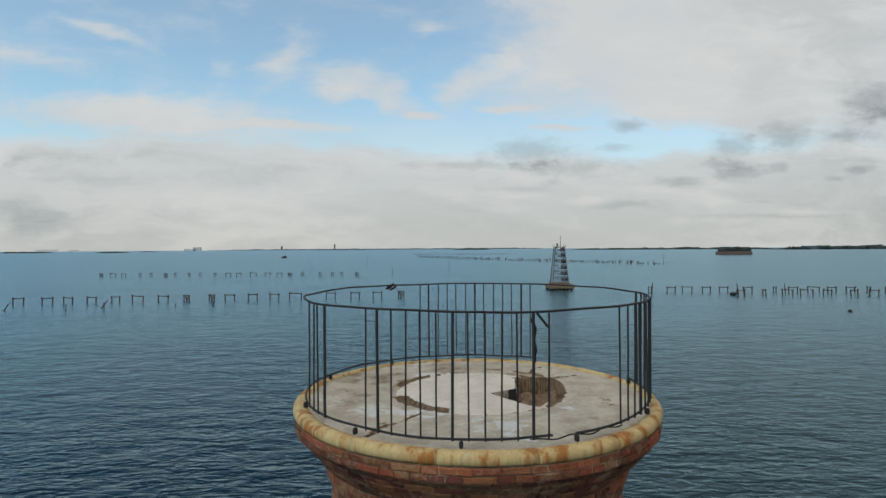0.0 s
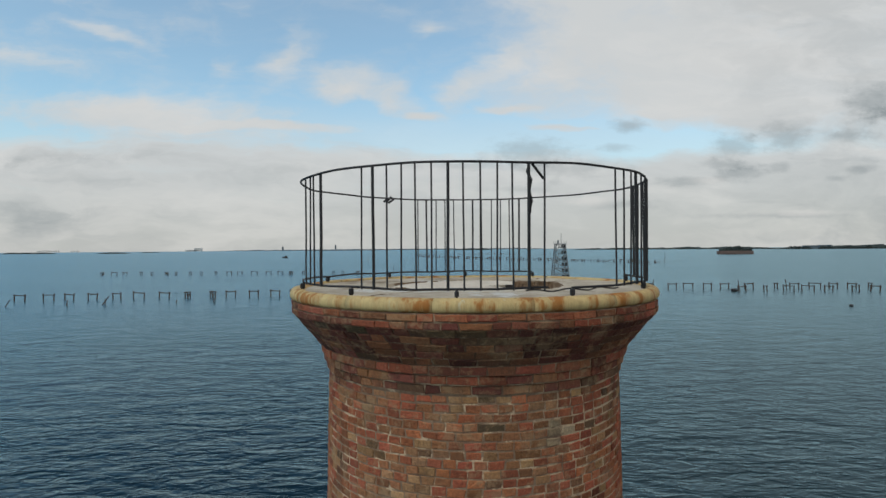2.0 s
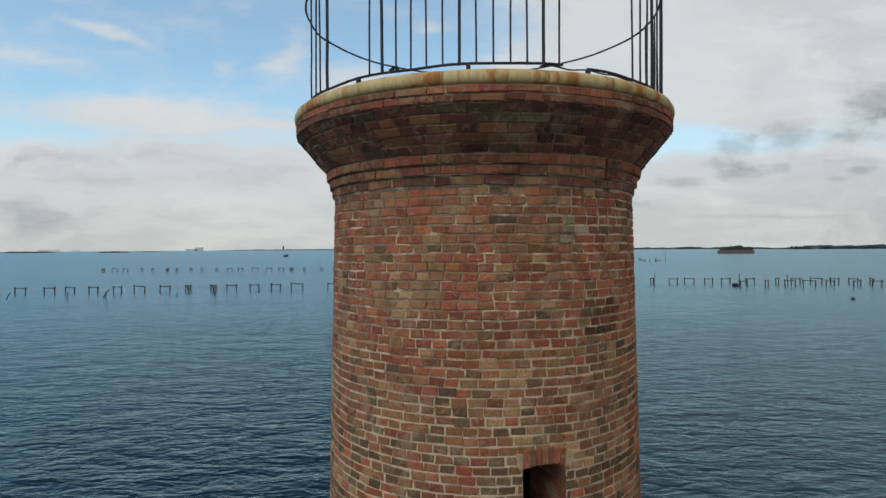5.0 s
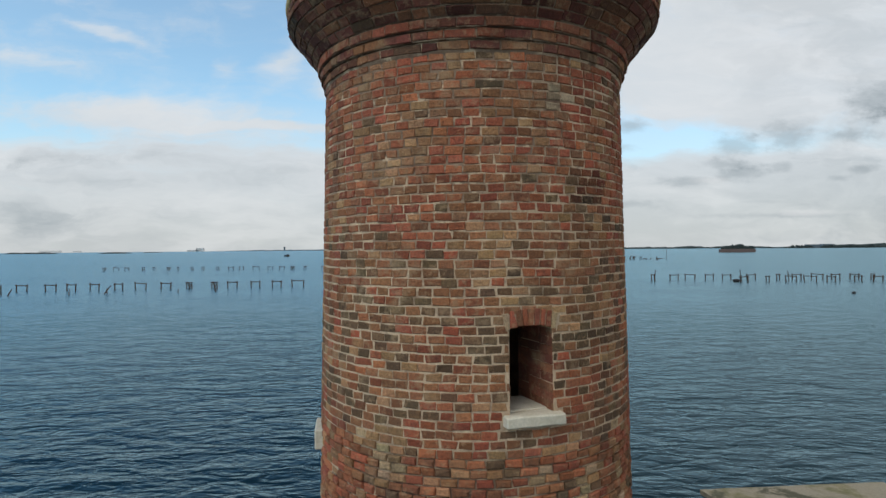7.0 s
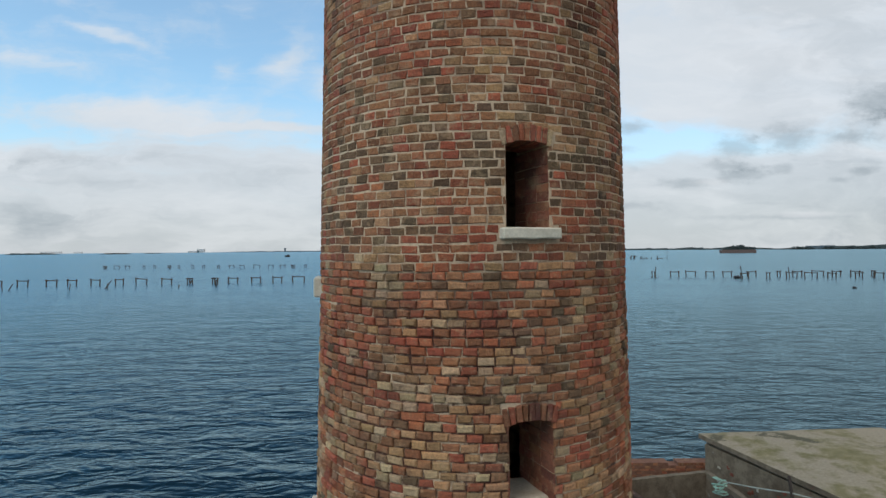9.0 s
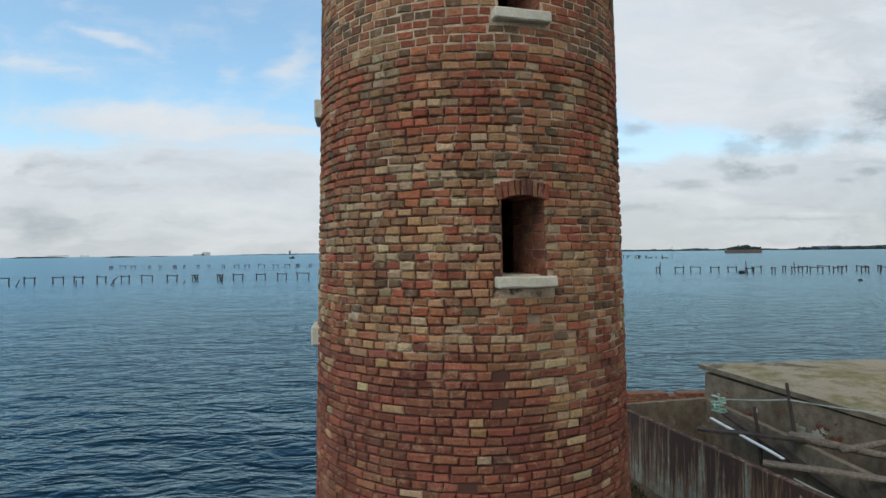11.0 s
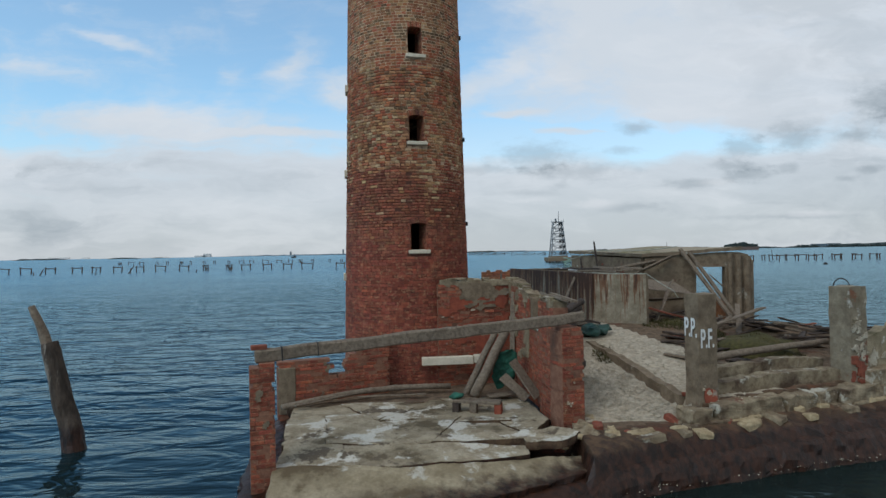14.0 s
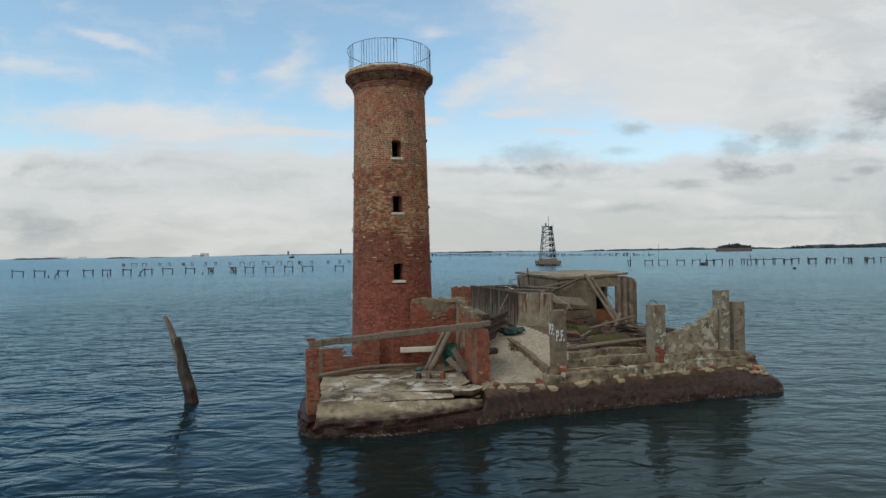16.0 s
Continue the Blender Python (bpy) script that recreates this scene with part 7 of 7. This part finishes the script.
protos = [farm_frame(2.3, 1.5, 0.05, 0), farm_frame(2.8, 1.7, 0.2, 0), farm_frame(1.6, 1.5, -0.1, 1), farm_frame(0.9, 1.6, 0.0, 0)]
spots = []
for i, x in enumerate((-107, -100.4, -95.7, -90.3, -84.6, -79.4, -73.3, -67.6, -61.4, -56.9, -51.1, -45.7, -40.2, -31.0, -24.5, -18.5, -12.0)):
    y = 139.2 + (x + 107.7) * 0.165
    spots.append((x, y, 2 if i in (7, 8, 16) else rng_f.choice((0, 0, 1))))
for x in (-112.5, -118, -124, -131):
    spots.append((x, 138.5 + (x + 107.7) * 0.165, rng_f.choice((0, 1))))
for i in range(21):
    spots.append((-172 + 6.45 * i + rng_f.uniform(-1.2, 1.2), 283.5 - i * 0.17, 2 if i in (0, 5, 15, 20) else rng_f.choice((0, 3, 1))))
for x in (61.6, 67.7, 72.3, 77.8, 82.7, 89.6, 97.2, 102.3, 108.0, 113.1, 118.2, 123.2, 128.8, 134.5, 140.0):
    spots.append((x, 167.2 - (x - 61.6) * 0.083, rng_f.choice((0, 0, 1, 3))))
for x in (82.0, 88.2, 94.3, 99.3, 104.7, 111.7, 116.7, 122.4, 128.0, 134.0):
    spots.append((x, 154.1 - (x - 81.1) * 0.079, rng_f.choice((0, 1, 3))))
used = set()
for x, y, k in spots:
    m = pose(x, y, WATER, 0, rng_f.uniform(-3, 3), rng_f.uniform(-14, 14))
    if k in used:
        copy_thing(protos[k], m)
    else:
        protos[k].matrix_basis = m
        used.add(k)


def lone_stake(x, y, h, lean, label="single leaning stake in the lagoon"):
    t = thing("lone_stake", label, "stake", "lone stakes in the lagoon")
    bm = bmesh.new()
    rod(bm, (0, 0, -1), (lean, 0.1, h), 0.14, 0.10, 6)
    part("post", bm, M["dark_timber"], t)
    t.location = (x, y, WATER)


for x, y, h, lean in ((-99.5, 124, 1.5, 1.5), (-100.2, 124, 0.8, -0.3), (-86.5, 126, 1.3, 0.2), (-80.2, 128, 1.9, 2.2), (-79.0, 128.5, 1.4, -0.2), (-64, 131, 0.7, 0.4), (-56.5, 134, 1.0, 0.9), (-56.0, 134, 0.9, 0),
                      (3.05, 313.5, 5.0, 0.0), (-59.4, 445, 7.5, 0.2), (59.5, 160, 3.2, 0.2), (81.6, 154.2, 3.4, -0.7), (96.6, 157.8, 3.0, -0.4), (168, 436, 9, 0.3), (330, 870, 5, 0), (-27, 300, 3.5, 0.1)):
    lone_stake(x, y, h, lean)

far_rows = tagged(new("far_stakes"), "distant rows of dark mussel-farm stakes", "stakes", kind="stuff")
bm = bmesh.new()
for i in range(150):
    f = (i / 149) ** 1.0
    x, y = -37 + 197 * f, 845 - 412 * f ** 0.72
    x, y = x + rng_f.uniform(-2.5, 2.5), y + rng_f.uniform(-9, 9)
    h = rng_f.uniform(0.9, 2.6) * (0.7 + y / 1200)
    rod(bm, (x, y, -1), (x + rng_f.uniform(-0.3, 0.3), y, WATER + h), 0.30, seg=5)
    if i % 3 == 0:
        rod(bm, (x, y, WATER + h * 0.9), (x + rng_f.uniform(1.5, 4), y, WATER + h * 0.85), 0.22, seg=5)
part("stakes", bm, M["dark_timber"], far_rows)
bm = bmesh.new()
for i in range(60):
    x = 190 * i / 59 - 60
    rod(bm, (x, 1150 - x * 0.6, -1), (x + 1.5, 1150 - x * 0.6, WATER + 1.2 * rng_f.random() + 0.5), 0.7, seg=5)
part("stakes", bm, M["dark_timber"], far_rows)

bm = bmesh.new()
bmesh.ops.create_icosphere(bm, subdivisions=2, radius=0.42, matrix=Matrix.Translation((83.3, 113.1, WATER + 0.1)) @ Matrix.Diagonal((1, 1, 0.8, 1)))
t = thing("buoy", "small dark round float on the water", "buoy")
part("float", bm, M["iron"], t)
bm = bmesh.new()
box(bm, (-224.6, 811, WATER + 1.0), (7.5, 2.6, 2.0), bevel=0.5)
box(bm, (-223.5, 811, WATER + 2.4), (2.6, 1.8, 1.4), bevel=0.2)
t = thing("work_boat", "small dark work boat far out on the lagoon", "boat")
part("hull", bm, M["iron"], t)
bm = bmesh.new()
box(bm, (79.9, 154.3, WATER + 0.35), (1.7, 1.0, 0.9), bevel=0.3)
t = thing("float_drum", "dark float among the stake frames", "buoy")
part("drum", bm, M["iron"], t)


def clumps(bm, cx, cy, wx, wy, z, h, n, seed, size):
    """A wooded crown built of many small uneven leaf clumps."""
    rng = random.Random(seed)
    for _ in range(n):
        f = rng.uniform(-1, 1)
        x = cx + f * wx
        y = cy + rng.uniform(-1, 1) * wy
        top = h * (0.45 + 0.55 * (1 - f * f)) * (0.7 + 0.5 * noise.noise(Vector((x * 0.1, seed, 0))))
        s = size * rng.uniform(0.6, 1.3)
        r = bmesh.ops.create_icosphere(bm, subdivisions=1, radius=s, matrix=Matrix.Translation((x, y, z + rng.uniform(0.1, 1.0) * max(0.5, top))))
        for v in r["verts"]:
            v.co += Vector((rng.uniform(-1, 1), rng.uniform(-1, 1), rng.uniform(-1, 1))) * s * 0.35


fort = thing("fort_island", "distant walled fort island crowned with trees", "island")
fx, fy = 451, 892
bm = bmesh.new()
box(bm, (fx, fy, WATER + 2.2), (54, 8, 5.4), bevel=0.6)
part("wall", bm, M["far_wall"], fort)
bm = bmesh.new()
clumps(bm, fx + 1, fy + 2, 24, 4, WATER + 3.6, 10.5, 420, 5, 1.5)
part("trees", bm, M["far_green"], fort)


woods = tagged(new("far_woods"), "clumps of dark trees on the far shore", "trees", kind="stuff")
bm = bmesh.new()
for k, (x, y, w, h) in enumerate(((1225, 2020, 26, 12), (1262, 2015, 18, 9), (1335, 2020, 24, 11), (1400, 2010, 36, 10), (1470, 2000, 30, 13), (1545, 1985, 34, 11), (1640, 1970, 50, 12))):
    clumps(bm, x, y, w, 5, WATER + 1.0, h, 90, 40 + k, 2.6)
part("crowns", bm, M["far_green"], woods)


def shore(name, label, x0, x1, y0, y1, h0, h1, mat, seed, step=7.0, rough=0.6):
    """A far strip of land with an uneven wooded skyline."""
    n = int(abs(x1 - x0) / step)
    bm = bmesh.new()
    rows = []
    for i in range(n + 1):
        f = i / n
        x, y = x0 + (x1 - x0) * f, y0 + (y1 - y0) * f
        h = (h0 + (h1 - h0) * f) * (1 + rough * noise.noise(Vector((x * 0.012, seed, 0))) + rough * 0.8 * noise.noise(Vector((x * 0.05, seed, 4))) + rough * 0.7 * noise.noise(Vector((x * 0.13, seed, 8))))
        edge = min(1, f * 8, (1 - f) * 8)
        h = max(0.6, h * edge)
        rows.append([bm.verts.new((x, y, WATER - 0.5)), bm.verts.new((x, y, WATER + h * 0.5)), bm.verts.new((x, y + 15, WATER + h)), bm.verts.new((x, y + 60, WATER + h * 0.9)), bm.verts.new((x, y + 90, WATER - 0.5))])
    for a, b in zip(rows, rows[1:]):
        for k in range(4):
            bm.faces.new((a[k], b[k], b[k + 1], a[k + 1]))
    ob = link(name, bm, M[mat])
    tagged(ob, label, "shore", kind="structure")


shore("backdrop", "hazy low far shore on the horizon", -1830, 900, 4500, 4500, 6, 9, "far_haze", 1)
shore("backdrop", "dark wooded far shore", 560, 1400, 2600, 2350, 6, 8, "far_green", 2, 4.0, 0.8)
shore("backdrop", "dark wooded far shore", 1180, 2100, 2080, 1950, 9, 12, "far_green", 3, 4.0, 0.9)
shore("backdrop", "small low islet on the horizon", -1270, -1180, 2100, 2100, 4, 4, "far_green", 4)
shore("backdrop", "small low islet on the horizon", -1780, -1590, 2300, 2300, 5, 5, "far_green", 6)
shore("backdrop", "low dark spit of land", -1420, -1360, 2700, 2700, 4, 4, "far_green", 7)
shore("backdrop", "low hazy island on the horizon", 60, 270, 3300, 3300, 8, 9, "far_green", 8)
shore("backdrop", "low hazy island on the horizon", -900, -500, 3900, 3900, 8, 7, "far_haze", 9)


def far_house(x, y, w, h, mat, label):
    t = thing("far_building", label, "building", "buildings on the far shore")
    bm = bmesh.new()
    box(bm, (0, 0, h / 2), (w, 14, h))
    front = part("wall", bm, M[mat], t)
    bm = bmesh.new()
    box(bm, (0, 0, h + 0.4), (w + 1, 15, 0.8))
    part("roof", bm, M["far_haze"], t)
    n = max(2, int(w / 9))
    for i in range(n):
        for z in (h * 0.3, h * 0.68):
            bm = bmesh.new()
            box(bm, (-w / 2 + w * (i + 0.5) / n, -7.1, z), (w / n * 0.3, 0.3, h * 0.14))
            part("window", bm, M["far_green"], front)
    t.location = (x, y, WATER)


far_house(1292, 2040, 44, 12, "far_haze", "large pale institutional building on the far shore")
far_house(1350, 2050, 40, 13, "far_haze", "long building among trees on the far shore")
far_house(1590, 1990, 34, 27, "far_wall", "reddish building on the far shore")
far_house(-1905, 4480, 60, 24, "pale_wall", "white building on the horizon")
far_house(-1960, 4480, 90, 10, "pale_wall", "low white building on the horizon")
far_house(-2950, 4300, 160, 12, "pale_wall", "low white building on the horizon")
far_house(-2780, 4350, 60, 9, "pale_wall", "low white building on the horizon")
far_house(-840, 4480, 9, 42, "far_haze", "slender tower on the hazy horizon")
far_house(-1250, 4480, 10, 30, "far_haze", "slender tower on the hazy horizon")

# ---- single bricks round the upper window ----
for a, z, w, r, tone in shaft_bricks:
    if near_brick(a, z):
        d = ring_dir(a)
        t = Vector((-d.y, d.x, 0))
        tip = 0.022 * math.sin(a * 7.7 + z * 91.0)
        brick_piece(shell, d * r + Vector((0, 0, z + wavy(a, z))), (t + Vector((0, 0, tip))).normalized(), d, (Vector((0, 0, 1)) - t * tip).normalized(), w, COURSE - 0.0125, 0.07, tone)
